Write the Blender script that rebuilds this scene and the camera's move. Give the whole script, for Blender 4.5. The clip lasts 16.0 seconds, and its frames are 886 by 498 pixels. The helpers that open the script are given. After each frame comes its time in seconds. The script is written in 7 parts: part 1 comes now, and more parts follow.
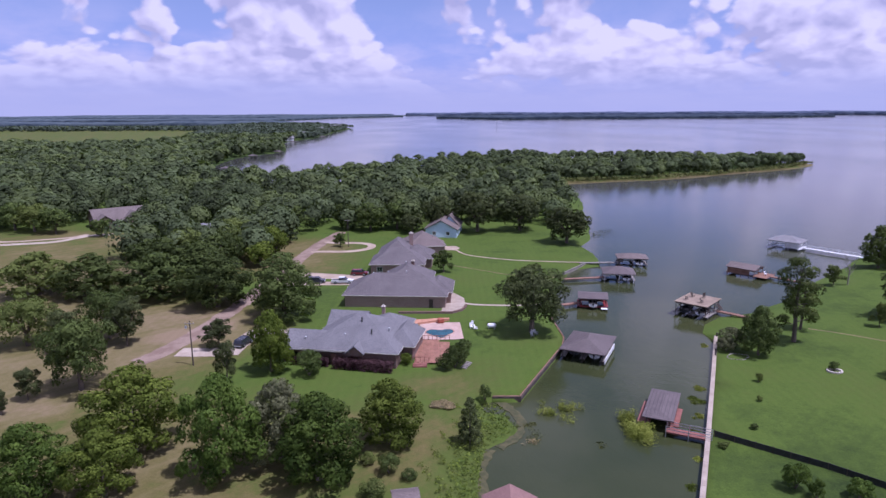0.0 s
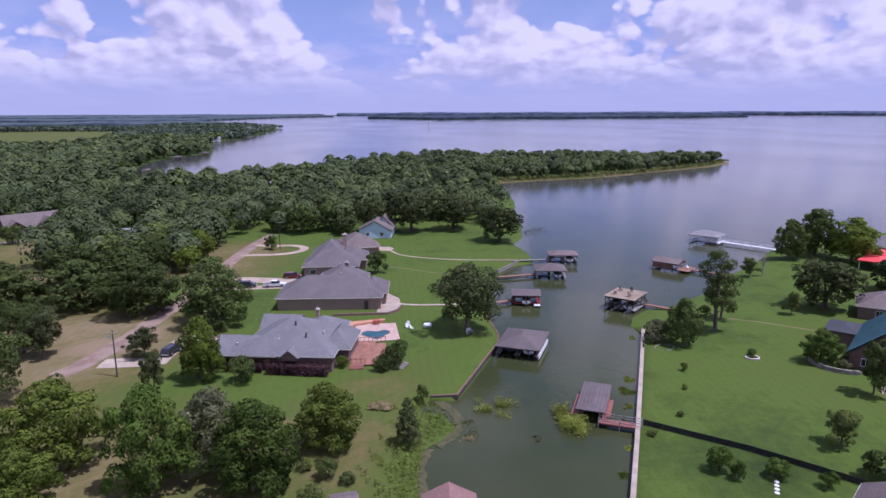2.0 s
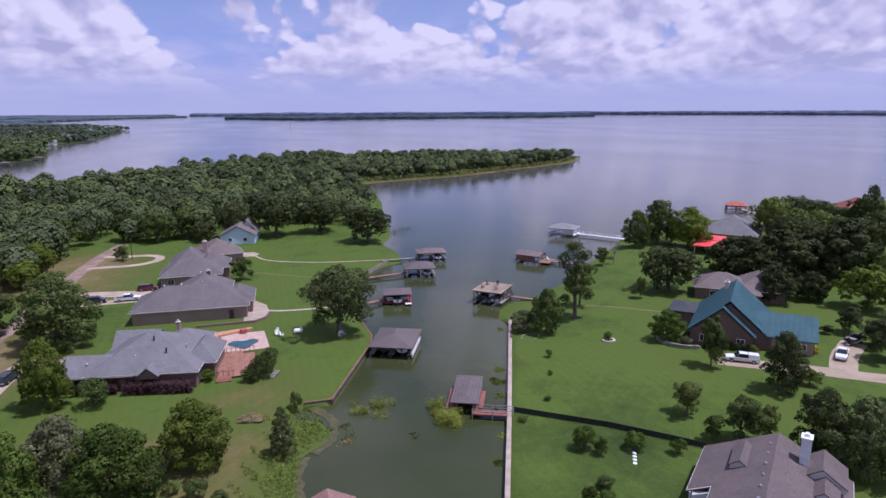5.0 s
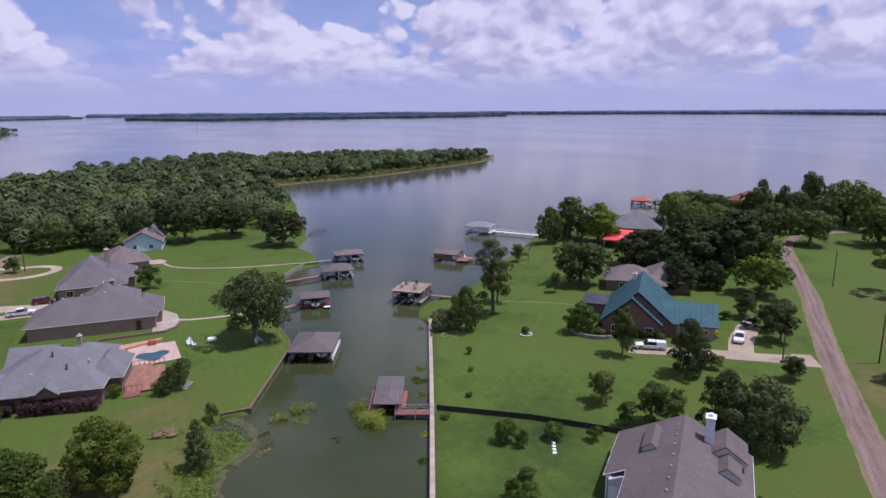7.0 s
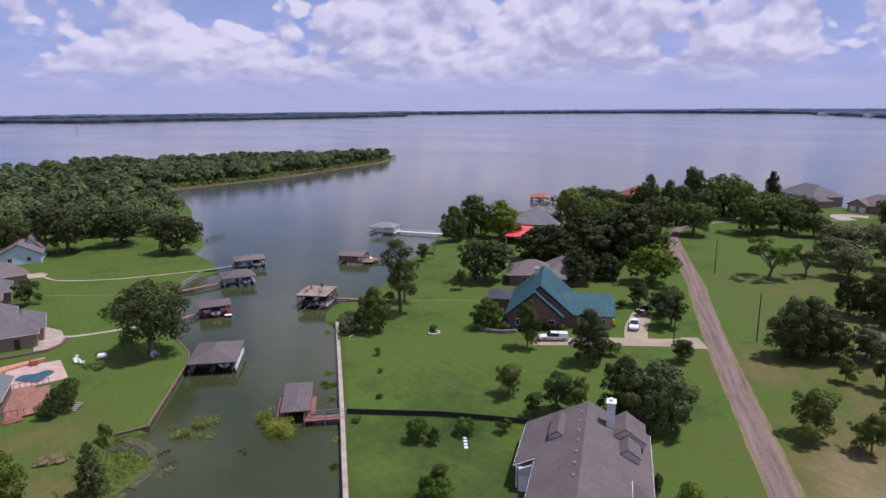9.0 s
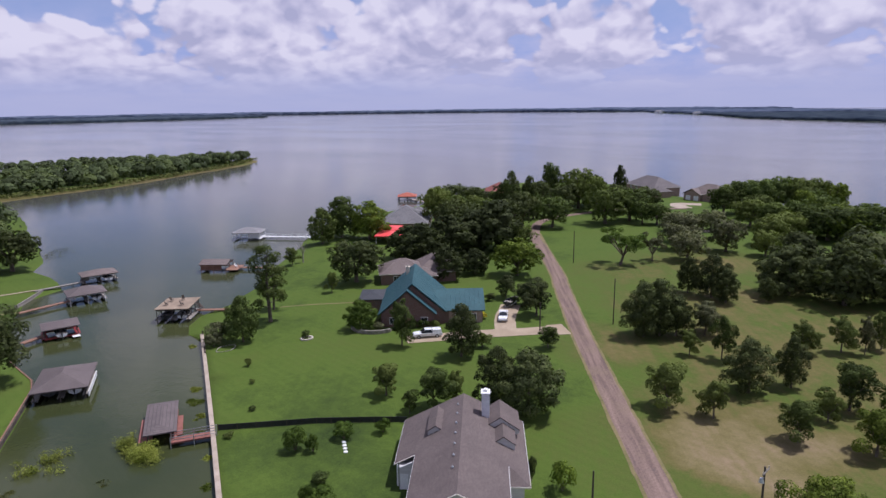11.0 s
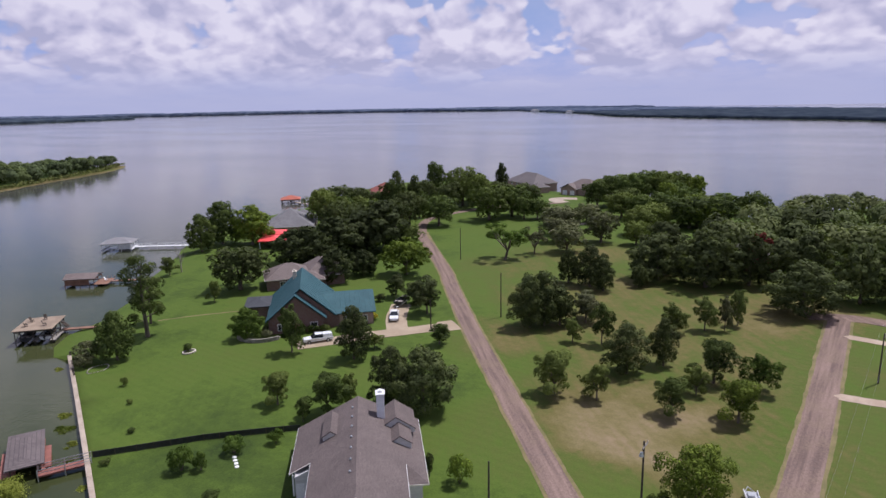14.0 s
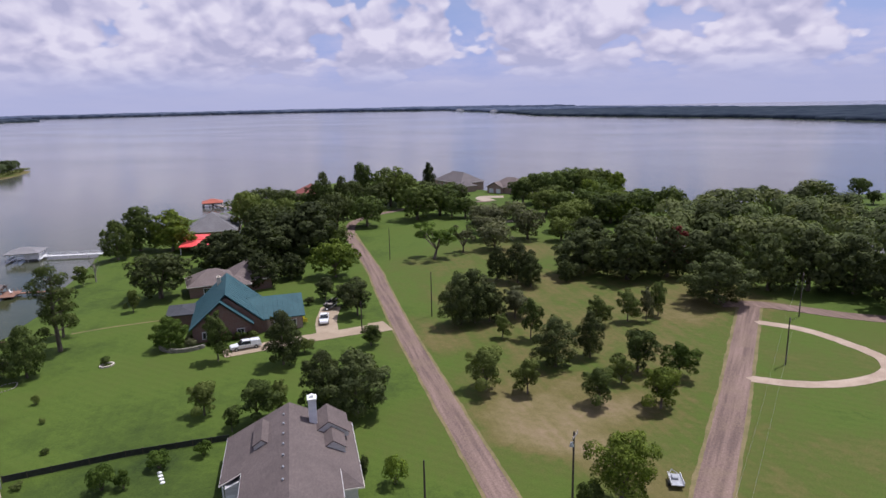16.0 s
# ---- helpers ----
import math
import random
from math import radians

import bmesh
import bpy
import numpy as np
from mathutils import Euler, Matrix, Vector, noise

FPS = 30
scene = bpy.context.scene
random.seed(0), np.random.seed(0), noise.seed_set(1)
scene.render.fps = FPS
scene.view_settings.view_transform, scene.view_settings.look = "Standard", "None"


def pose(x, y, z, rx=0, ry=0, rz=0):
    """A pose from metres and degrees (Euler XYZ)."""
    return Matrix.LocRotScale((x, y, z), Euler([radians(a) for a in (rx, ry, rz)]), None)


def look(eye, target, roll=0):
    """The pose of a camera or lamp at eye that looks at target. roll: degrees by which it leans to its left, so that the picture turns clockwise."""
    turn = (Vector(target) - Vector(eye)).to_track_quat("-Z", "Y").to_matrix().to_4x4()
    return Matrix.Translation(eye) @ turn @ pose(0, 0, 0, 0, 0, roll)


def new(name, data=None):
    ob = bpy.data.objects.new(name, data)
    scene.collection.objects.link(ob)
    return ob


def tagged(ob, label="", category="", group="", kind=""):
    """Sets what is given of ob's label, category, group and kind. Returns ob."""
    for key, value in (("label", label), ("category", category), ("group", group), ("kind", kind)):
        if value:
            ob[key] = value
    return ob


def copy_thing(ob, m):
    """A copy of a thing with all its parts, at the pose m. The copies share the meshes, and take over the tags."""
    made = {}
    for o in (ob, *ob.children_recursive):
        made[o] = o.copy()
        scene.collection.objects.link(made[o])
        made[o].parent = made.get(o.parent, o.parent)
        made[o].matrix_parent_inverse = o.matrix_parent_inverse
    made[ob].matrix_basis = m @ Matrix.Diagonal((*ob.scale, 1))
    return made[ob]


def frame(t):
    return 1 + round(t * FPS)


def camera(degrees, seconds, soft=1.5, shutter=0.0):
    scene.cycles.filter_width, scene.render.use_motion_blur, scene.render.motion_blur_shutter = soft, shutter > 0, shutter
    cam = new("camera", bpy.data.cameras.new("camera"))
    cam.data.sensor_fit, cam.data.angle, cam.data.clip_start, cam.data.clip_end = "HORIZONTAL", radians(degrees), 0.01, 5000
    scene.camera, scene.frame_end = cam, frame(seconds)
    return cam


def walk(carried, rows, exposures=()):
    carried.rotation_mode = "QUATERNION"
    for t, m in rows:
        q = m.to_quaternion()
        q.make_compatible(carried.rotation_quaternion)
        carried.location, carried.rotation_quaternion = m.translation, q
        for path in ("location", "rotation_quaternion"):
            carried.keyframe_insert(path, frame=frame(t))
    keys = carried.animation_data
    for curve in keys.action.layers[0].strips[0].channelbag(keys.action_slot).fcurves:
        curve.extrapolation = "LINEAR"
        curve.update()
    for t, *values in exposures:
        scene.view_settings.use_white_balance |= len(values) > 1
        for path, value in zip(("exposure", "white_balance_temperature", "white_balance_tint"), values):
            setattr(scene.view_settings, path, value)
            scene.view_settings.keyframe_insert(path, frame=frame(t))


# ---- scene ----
cam = camera(68.57, 16.0, soft=1.5)
EYE_Z = 47.0
TURNS = [  # seconds, yaw, pitch, roll
    (0.0, 0.00, -12.21, 0.24), (0.5, -1.74, -12.22, 0.21), (1.0, -2.92, -12.22, 0.19),
    (1.5, -4.27, -12.22, 0.18), (2.0, -5.90, -12.22, 0.16), (2.5, -8.43, -12.23, 0.15),
    (3.0, -10.93, -12.23, 0.15), (3.5, -13.01, -12.24, 0.15), (4.0, -14.65, -12.24, 0.16),
    (6.5, -22.89, -12.26, 0.24), (7.0, -25.09, -12.27, 0.28), (7.5, -27.41, -12.28, 0.32),
    (8.0, -29.16, -12.29, 0.36), (8.5, -31.29, -12.30, 0.40), (9.0, -33.66, -12.31, 0.46),
    (9.5, -36.33, -12.33, 0.52), (10.0, -39.74, -12.36, 0.61), (12.5, -50.72, -12.50, 0.93),
    (13.0, -52.11, -12.52, 0.97), (13.5, -53.84, -12.55, 1.02), (14.0, -55.55, -12.58, 1.07),
    (14.5, -56.98, -12.61, 1.11), (15.0, -58.31, -12.64, 1.15), (15.5, -59.84, -12.67, 1.19),
    (16.0, -61.98, -12.72, 1.25)]
walk(cam, [(t, pose(0, 0, EYE_Z, 90 + p, r, w)) for t, w, p, r in TURNS],
     exposures=[(0.0, 0.0, 5330, 33), (8.0, -0.12, 5650, 22), (16.0, -0.03, 6000, 17)])

# ---------------------------------------------------------------- light
SUN_EL, SUN_AZ = radians(67), radians(117)      # azimuth clockwise from +y
sun_dir = Vector((math.sin(SUN_AZ) * math.cos(SUN_EL), math.cos(SUN_AZ) * math.cos(SUN_EL), math.sin(SUN_EL)))
sun = new("sun", bpy.data.lights.new("sun", "SUN"))
sun.data.energy, sun.data.angle, sun.data.color = 4.5, radians(0.6), (1.0, 0.955, 0.89)
sun.matrix_world = look(sun_dir * 300, (0, 0, 0))


class Nodes:
    """Short hand for node trees."""

    def __init__(self, tree):
        self.tree = tree
        tree.nodes.clear()

    def add(self, kind, **inputs):
        n = self.tree.nodes.new(kind)
        for key, value in inputs.items():
            self.put(n.inputs[int(key[1:]) if key[0] == "i" and key[1:].isdigit() else key.replace("_", " ")], value)
        return n

    def put(self, socket, value):
        if isinstance(value, bpy.types.NodeSocket):
            self.tree.links.new(value, socket)
        else:
            socket.default_value = value

    def math(self, op, a, b=0.0, c=0.0, clamp=False):
        n = self.tree.nodes.new("ShaderNodeMath")
        n.operation, n.use_clamp = op, clamp
        for s, v in zip(n.inputs, (a, b, c)):
            self.put(s, v)
        return n.outputs[0]

    def vec(self, op, a, b=(0, 0, 0)):
        n = self.tree.nodes.new("ShaderNodeVectorMath")
        n.operation = op
        self.put(n.inputs[0], a)
        self.put(n.inputs[1], b)
        return n.outputs[0]

    def noise(self, vector, scale, detail=3.0, rough=0.55, warp=0.0):
        n = self.add("ShaderNodeTexNoise", Vector=vector, Scale=scale, Detail=detail, Roughness=rough, Distortion=warp)
        return n.outputs["Fac"]

    def ramp(self, fac, stops):
        n = self.add("ShaderNodeValToRGB", Fac=fac)
        e = n.color_ramp.elements
        while len(e) < len(stops):
            e.new(0.5)
        for el, (pos, col) in zip(e, stops):
            el.position, el.color = pos, (*col, 1) if len(col) == 3 else col
        return n.outputs["Color"]

    def span(self, v, lo, hi, a=0.0, b=1.0, smooth=True):
        n = self.tree.nodes.new("ShaderNodeMapRange")
        n.interpolation_type = "SMOOTHSTEP" if smooth else "LINEAR"
        for s, x in zip(n.inputs, (v, lo, hi, a, b)):
            self.put(s, x)
        return n.outputs[0]

    def mix(self, fac, a, b, blend="MIX"):
        n = self.tree.nodes.new("ShaderNodeMix")
        n.data_type, n.blend_type = "RGBA", blend
        for i, x in ((0, fac), (6, a), (7, b)):
            self.put(n.inputs[i], (*x, 1) if isinstance(x, tuple) and len(x) == 3 else x)
        return n.outputs[2]


world = bpy.data.worlds.new("sky")
scene.world = world
world.use_nodes = True
w = Nodes(world.node_tree)
sky = w.add("ShaderNodeTexSky")
sky.sky_type, sky.sun_disc, sky.sun_elevation, sky.sun_rotation = "NISHITA", False, SUN_EL, SUN_AZ
sky.air_density, sky.dust_density, sky.ozone_density, sky.altitude = 1.0, 1.6, 2.0, 100
ray = w.add("ShaderNodeTexCoord").outputs["Generated"]
sep = w.add("ShaderNodeSeparateXYZ", Vector=ray)
elev = sep.outputs["Z"]
# cumulus: broad masses heaped with round puffs, crowded towards the horizon
rise = w.math("MULTIPLY", w.math("LOGARITHM", w.math("ADD", w.math("MAXIMUM", elev, 0.0), 0.04), math.e), 0.21)
dome = w.add("ShaderNodeCombineXYZ", X=sep.outputs["X"], Y=sep.outputs["Y"], Z=rise).outputs[0]
dome = w.vec("ADD", dome, (3.1, 0.4, 0.0))


def masses(at):
    return w.noise(at, 6.2, 3.0, 0.5)


def puffs(at):
    swirl = w.vec("MULTIPLY", w.vec("SUBTRACT", w.add("ShaderNodeTexNoise", Vector=at, Scale=16.0, Detail=3.0).outputs["Color"], (0.5, 0.5, 0.5)), (0.045, 0.045, 0.045))
    at = w.vec("ADD", at, swirl)
    total = w.math("MULTIPLY", w.math("SUBTRACT", w.noise(at, 40.0, 5.0, 0.55), 0.5), 0.22)
    for scale, gain in ((12.0, 0.66), (26.0, 0.40), (54.0, 0.20)):
        v = w.add("ShaderNodeTexVoronoi", Vector=at, Scale=scale)
        v.feature = "SMOOTH_F1"
        v.inputs["Smoothness"].default_value = 0.22
        total = w.math("ADD", total, w.math("MULTIPLY", w.math("SUBTRACT", 0.45, v.outputs["Distance"]), gain))
    return total


body, heap = masses(dome), puffs(dome)
dens = w.math("ADD", w.math("SUBTRACT", body, 0.5), w.math("MULTIPLY", heap, 0.34))
cover = w.span(dens, -0.105, -0.050)
slope = w.math("SUBTRACT", body, masses(w.vec("ADD", dome, (0.01, 0.0, 0.045))))
edge = w.math("SUBTRACT", heap, puffs(w.vec("ADD", dome, (0.010, 0.0, 0.020))))
lit = w.math("ADD", 0.50, w.math("ADD", w.math("MULTIPLY", slope, 2.6), w.math("MULTIPLY", edge, 2.2)), clamp=True)
cloud = w.ramp(lit, [(0.0, (0.45, 0.44, 0.57)), (0.5, (0.62, 0.585, 0.69)), (1.0, (0.79, 0.745, 0.80))])
clear = w.mix(1.0, sky.outputs[0], (0.085, 0.085, 0.09), "MULTIPLY")
clear = w.mix(w.span(elev, 0.02, 0.3, 0.8, 0.0), clear, (0.36, 0.43, 0.76))
# thin veil behind the heaps, thickest low down
wisp = w.span(w.noise(w.vec("MULTIPLY", dome, (1.0, 1.0, 1.6)), 7.0, 5.0, 0.6), 0.34, 0.64)
clear = w.mix(w.math("MULTIPLY", wisp, w.span(elev, 0.05, 0.15, 0.9, 0.15)), clear, (0.55, 0.54, 0.70))
cover = w.math("MULTIPLY", cover, w.span(elev, 0.25, 0.6, 1.0, 0.5))
both = w.mix(w.math("MULTIPLY", cover, w.span(elev, 0.005, 0.06, 0.1, 0.95)), clear, cloud)
haze = w.span(elev, 0.0, 0.088, 1.0, 0.0)
both = w.mix(w.math("MULTIPLY", haze, 0.92), both, (0.455, 0.47, 0.635))
back = w.add("ShaderNodeBackground", Color=both, Strength=1.0)
w.tree.links.new(back.outputs[0], w.add("ShaderNodeOutputWorld").inputs[0])


# ---------------------------------------------------------------- materials
def surf(name, c1, c2, scale=2.0, rough=0.8, bump=0.2, fine=None, metal=0.0, vary=0.0, spec=0.4, stretch=(1, 1, 1)):
    """A plain surface: two colours in patches, finer grain, a little relief, and a tint for each object."""
    m = bpy.data.materials.new(name)
    m.use_nodes = True
    n = Nodes(m.node_tree)
    at = n.vec("MULTIPLY", n.add("ShaderNodeTexCoord").outputs["Object"], stretch)
    fine = fine or scale * 9
    big = n.noise(at, scale, 3.0)
    small = n.noise(at, fine, 4.0, 0.6)
    col = n.mix(n.span(big, 0.33, 0.67), c1, c2)
    col = n.mix(n.span(small, 0.25, 0.75), n.mix(1.0, col, (0.82, 0.82, 0.82), "MULTIPLY"), n.mix(1.0, col, (1.15, 1.15, 1.15), "MULTIPLY"))
    if vary:
        r = n.add("ShaderNodeObjectInfo").outputs["Random"]
        k = n.span(r, 0.0, 1.0, 1 - vary, 1 + vary, False)
        col = n.mix(1.0, col, n.add("ShaderNodeCombineColor", Red=k, Green=k, Blue=k).outputs[0], "MULTIPLY")
    b = n.add("ShaderNodeBsdfPrincipled", Base_Color=col, Metallic=metal)
    b.inputs["Specular IOR Level"].default_value = spec
    n.put(b.inputs["Roughness"], n.span(small, 0.2, 0.8, max(rough - 0.12, 0.03), min(rough + 0.1, 1.0)))
    if bump:
        n.put(b.inputs["Normal"], n.add("ShaderNodeBump", Strength=bump, Distance=0.05, Height=small).outputs[0])
    n.tree.links.new(b.outputs[0], n.add("ShaderNodeOutputMaterial").inputs[0])
    return m


def leaf_material(name, dark, light, odd=None, grove=False):
    """Foliage: a tone for each tree, each clump and each leaf, partly let through."""
    m = bpy.data.materials.new(name)
    m.use_nodes = True
    n = Nodes(m.node_tree)
    geo = n.add("ShaderNodeNewGeometry").outputs["Random Per Island"]
    tree_r = n.add("ShaderNodeObjectInfo").outputs["Random"]
    if grove:                                   # one mesh for many trees: each carries its own tone
        tone = n.add("ShaderNodeAttribute")
        tone.attribute_name = "tone"
        tree_r = tone.outputs["Fac"]
    at = n.add("ShaderNodeTexCoord").outputs["Object"]
    clump = n.noise(at, 0.16 if grove else 0.45, 2.0)
    f = n.math("ADD", n.math("MULTIPLY", geo, 0.16), n.math("MULTIPLY", n.span(clump, 0.3, 0.7), 0.84))
    col = n.mix(f, dark, light)
    fine = n.noise(at, 2.4 if grove else 4.6, 3.0, 0.65)
    col = n.mix(n.span(fine, 0.32, 0.68), n.mix(1.0, col, (0.58, 0.60, 0.60), "MULTIPLY"), n.mix(1.0, col, (1.32, 1.30, 1.22), "MULTIPLY"))
    k = n.span(tree_r, 0.0, 1.0, *((0.62, 1.42) if grove else (0.70, 1.28)), False)
    col = n.mix(1.0, col, n.add("ShaderNodeCombineColor", Red=k, Green=k, Blue=k).outputs[0], "MULTIPLY")
    if odd:
        col = n.mix(n.span(n.math("FRACT", n.math("MULTIPLY", tree_r, 7.31)), 0.45, 1.0, 0.0, 0.7), col, odd)
    d = n.add("ShaderNodeBsdfPrincipled", Base_Color=col, Roughness=0.7)
    d.inputs["Specular IOR Level"].default_value = 0.08
    tr = n.add("ShaderNodeBsdfTranslucent", Color=n.mix(1.0, col, (1.5, 1.7, 0.6), "MULTIPLY"))
    mx = n.add("ShaderNodeMixShader", Fac=0.17)
    n.put(mx.inputs[1], d.outputs[0])
    n.put(mx.inputs[2], tr.outputs[0])
    # each clump is ragged: small gaps between its leaves
    gap = n.add("ShaderNodeMixShader", Fac=n.span(n.noise(at, 2.4 if grove else 5.0, 3.0, 0.7), *((0.60, 0.64) if grove else (0.545, 0.575))))
    n.put(gap.inputs[1], mx.outputs[0])
    n.put(gap.inputs[2], n.add("ShaderNodeBsdfTransparent").outputs[0])
    n.tree.links.new(gap.outputs[0], n.add("ShaderNodeOutputMaterial").inputs[0])
    return m


def hazy_leaves(name, col):
    """Woods so far away that single trees run together, haze painted into the colour."""
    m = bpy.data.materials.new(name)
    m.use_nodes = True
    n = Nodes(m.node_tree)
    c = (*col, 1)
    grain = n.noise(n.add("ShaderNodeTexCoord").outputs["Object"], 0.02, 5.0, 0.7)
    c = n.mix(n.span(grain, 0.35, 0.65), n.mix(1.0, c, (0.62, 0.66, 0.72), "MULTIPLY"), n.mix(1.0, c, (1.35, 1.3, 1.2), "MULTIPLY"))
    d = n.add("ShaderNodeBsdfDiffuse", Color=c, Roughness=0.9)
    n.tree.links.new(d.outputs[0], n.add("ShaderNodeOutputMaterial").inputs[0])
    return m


def grass_material():
    """Mown lawn to parched meadow, by the attribute "dry" (0 lush, 1 bare earth)."""
    m = bpy.data.materials.new("grass")
    m.use_nodes = True
    n = Nodes(m.node_tree)
    at = n.add("ShaderNodeTexCoord").outputs["Object"]
    dry = n.add("ShaderNodeAttribute")
    dry.attribute_name = "dry"
    d = dry.outputs["Fac"]
    patch = n.noise(at, 0.045, 5.0, 0.62)
    tuft = n.noise(at, 0.6, 4.0, 0.65)
    blade = n.noise(at, 5.0, 3.0, 0.7)
    mow = n.add("ShaderNodeTexWave", Vector=n.vec("MULTIPLY", at, (0.55, 0.8, 0)), Scale=0.32, Distortion=1.2, Detail=1.0).outputs["Fac"]
    s = n.add("ShaderNodeSeparateXYZ", Vector=at)
    along = n.math("ADD", n.math("MULTIPLY", s.outputs[0], 0.74), n.math("MULTIPLY", s.outputs[1], 0.67))
    across = n.math("SUBTRACT", n.math("MULTIPLY", s.outputs[0], 0.67), n.math("MULTIPLY", s.outputs[1], 0.74))
    streak = n.noise(n.add("ShaderNodeCombineXYZ", X=n.math("MULTIPLY", along, 0.04), Y=n.math("MULTIPLY", across, 0.55)).outputs[0], 1.0, 4.0, 0.6)
    f = n.math("ADD", d, n.math("MULTIPLY", n.math("SUBTRACT", patch, 0.5), n.span(d, 0.15, 0.45, 0.40, 0.95)))
    f = n.math("ADD", f, n.math("MULTIPLY", n.math("SUBTRACT", streak, 0.5), n.span(d, 0.15, 0.45, 0.05, 0.45)))
    f = n.math("ADD", f, n.math("MULTIPLY", n.math("SUBTRACT", tuft, 0.5), n.span(d, 0.15, 0.45, 0.17, 0.46)))
    f = n.math("ADD", f, n.math("MULTIPLY", n.math("SUBTRACT", blade, 0.5), 0.12))
    col = n.ramp(f, [(0.0, (0.024, 0.042, 0.010)), (0.17, (0.080, 0.124, 0.019)), (0.31, (0.088, 0.111, 0.023)), (0.48, (0.138, 0.119, 0.041)),
                     (0.70, (0.188, 0.154, 0.070)), (0.92, (0.25, 0.185, 0.112))])
    k = n.span(n.math("ADD", n.math("MULTIPLY", blade, 0.6), n.math("MULTIPLY", mow, 0.05)), 0.2, 0.6, 0.80, 1.12, False)
    col = n.mix(1.0, col, n.add("ShaderNodeCombineColor", Red=k, Green=k, Blue=k).outputs[0], "MULTIPLY")
    b = n.add("ShaderNodeBsdfPrincipled", Base_Color=col, Roughness=0.9)
    b.inputs["Specular IOR Level"].default_value = 0.15
    hgt = n.math("ADD", n.math("MULTIPLY", blade, 0.5), tuft)
    n.put(b.inputs["Normal"], n.add("ShaderNodeBump", Strength=0.5, Distance=0.12, Height=hgt).outputs[0])
    n.tree.links.new(b.outputs[0], n.add("ShaderNodeOutputMaterial").inputs[0])
    return m


def water_material():
    m = bpy.data.materials.new("lake_water")
    m.use_nodes = True
    n = Nodes(m.node_tree)
    at = n.add("ShaderNodeTexCoord").outputs["Object"]
    wind = n.noise(n.vec("MULTIPLY", at, (1.0, 0.45, 1.0)), 0.006, 4.0, 0.6, 0.4)
    ripple = n.noise(n.vec("MULTIPLY", at, (1.0, 0.6, 1.0)), 0.55, 4.0, 0.55)
    chop = n.noise(at, 2.2, 3.0, 0.55)
    col = n.mix(n.span(n.noise(at, 0.03, 3.0), 0.35, 0.65), (0.035, 0.044, 0.016), (0.051, 0.058, 0.023))
    # the water colour is paler on the open lake than in the cove
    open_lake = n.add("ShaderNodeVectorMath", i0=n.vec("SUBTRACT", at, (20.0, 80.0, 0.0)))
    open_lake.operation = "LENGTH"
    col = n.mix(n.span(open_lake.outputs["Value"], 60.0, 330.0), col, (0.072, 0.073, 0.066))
    b = n.add("ShaderNodeBsdfPrincipled", Base_Color=col, IOR=1.333)
    n.put(b.inputs["Roughness"], n.span(wind, 0.3, 0.7, 0.07, 0.13))
    h = n.math("ADD", n.math("MULTIPLY", ripple, 0.20), n.math("MULTIPLY", chop, 0.07))
    n.put(b.inputs["Normal"], n.add("ShaderNodeBump", Strength=n.span(wind, 0.3, 0.7, 0.15, 0.32), Distance=1.0, Height=h).outputs[0])
    n.tree.links.new(b.outputs[0], n.add("ShaderNodeOutputMaterial").inputs[0])
    return m


def road_material(name, way):
    """Patched old asphalt: broad blotches, wheel tracks along its way, grit, grass at the edges."""
    m = bpy.data.materials.new(name)
    m.use_nodes = True
    n = Nodes(m.node_tree)
    at = n.add("ShaderNodeTexCoord").outputs["Object"]
    s = n.add("ShaderNodeSeparateXYZ", Vector=at)
    along = n.math("ADD", n.math("MULTIPLY", s.outputs[0], way[0]), n.math("MULTIPLY", s.outputs[1], way[1]))
    across = n.math("SUBTRACT", n.math("MULTIPLY", s.outputs[0], way[1]), n.math("MULTIPLY", s.outputs[1], way[0]))
    track = n.noise(n.add("ShaderNodeCombineXYZ", X=n.math("MULTIPLY", along, 0.05), Y=n.math("MULTIPLY", across, 1.1)).outputs[0], 1.0, 3.0, 0.6)
    blotch = n.noise(at, 0.22, 4.0, 0.65)
    grit = n.noise(at, 3.0, 4.0, 0.7)
    col = n.mix(n.span(track, 0.3, 0.7), (0.128, 0.090, 0.076), (0.245, 0.172, 0.142))
    col = n.mix(n.span(blotch, 0.40, 0.72, 0.0, 0.75), col, (0.200, 0.146, 0.108))
    col = n.mix(n.span(blotch, 0.24, 0.40, 0.6, 0.0), col, (0.115, 0.095, 0.085))
    col = n.mix(n.span(grit, 0.25, 0.75), n.mix(1.0, col, (0.76, 0.76, 0.76), "MULTIPLY"), n.mix(1.0, col, (1.2, 1.2, 1.2), "MULTIPLY"))
    b = n.add("ShaderNodeBsdfPrincipled", Base_Color=col, Roughness=0.93)
    b.inputs["Specular IOR Level"].default_value = 0.2
    n.put(b.inputs["Normal"], n.add("ShaderNodeBump", Strength=0.4, Distance=0.05, Height=grit).outputs[0])
    n.tree.links.new(b.outputs[0], n.add("ShaderNodeOutputMaterial").inputs[0])
    return m


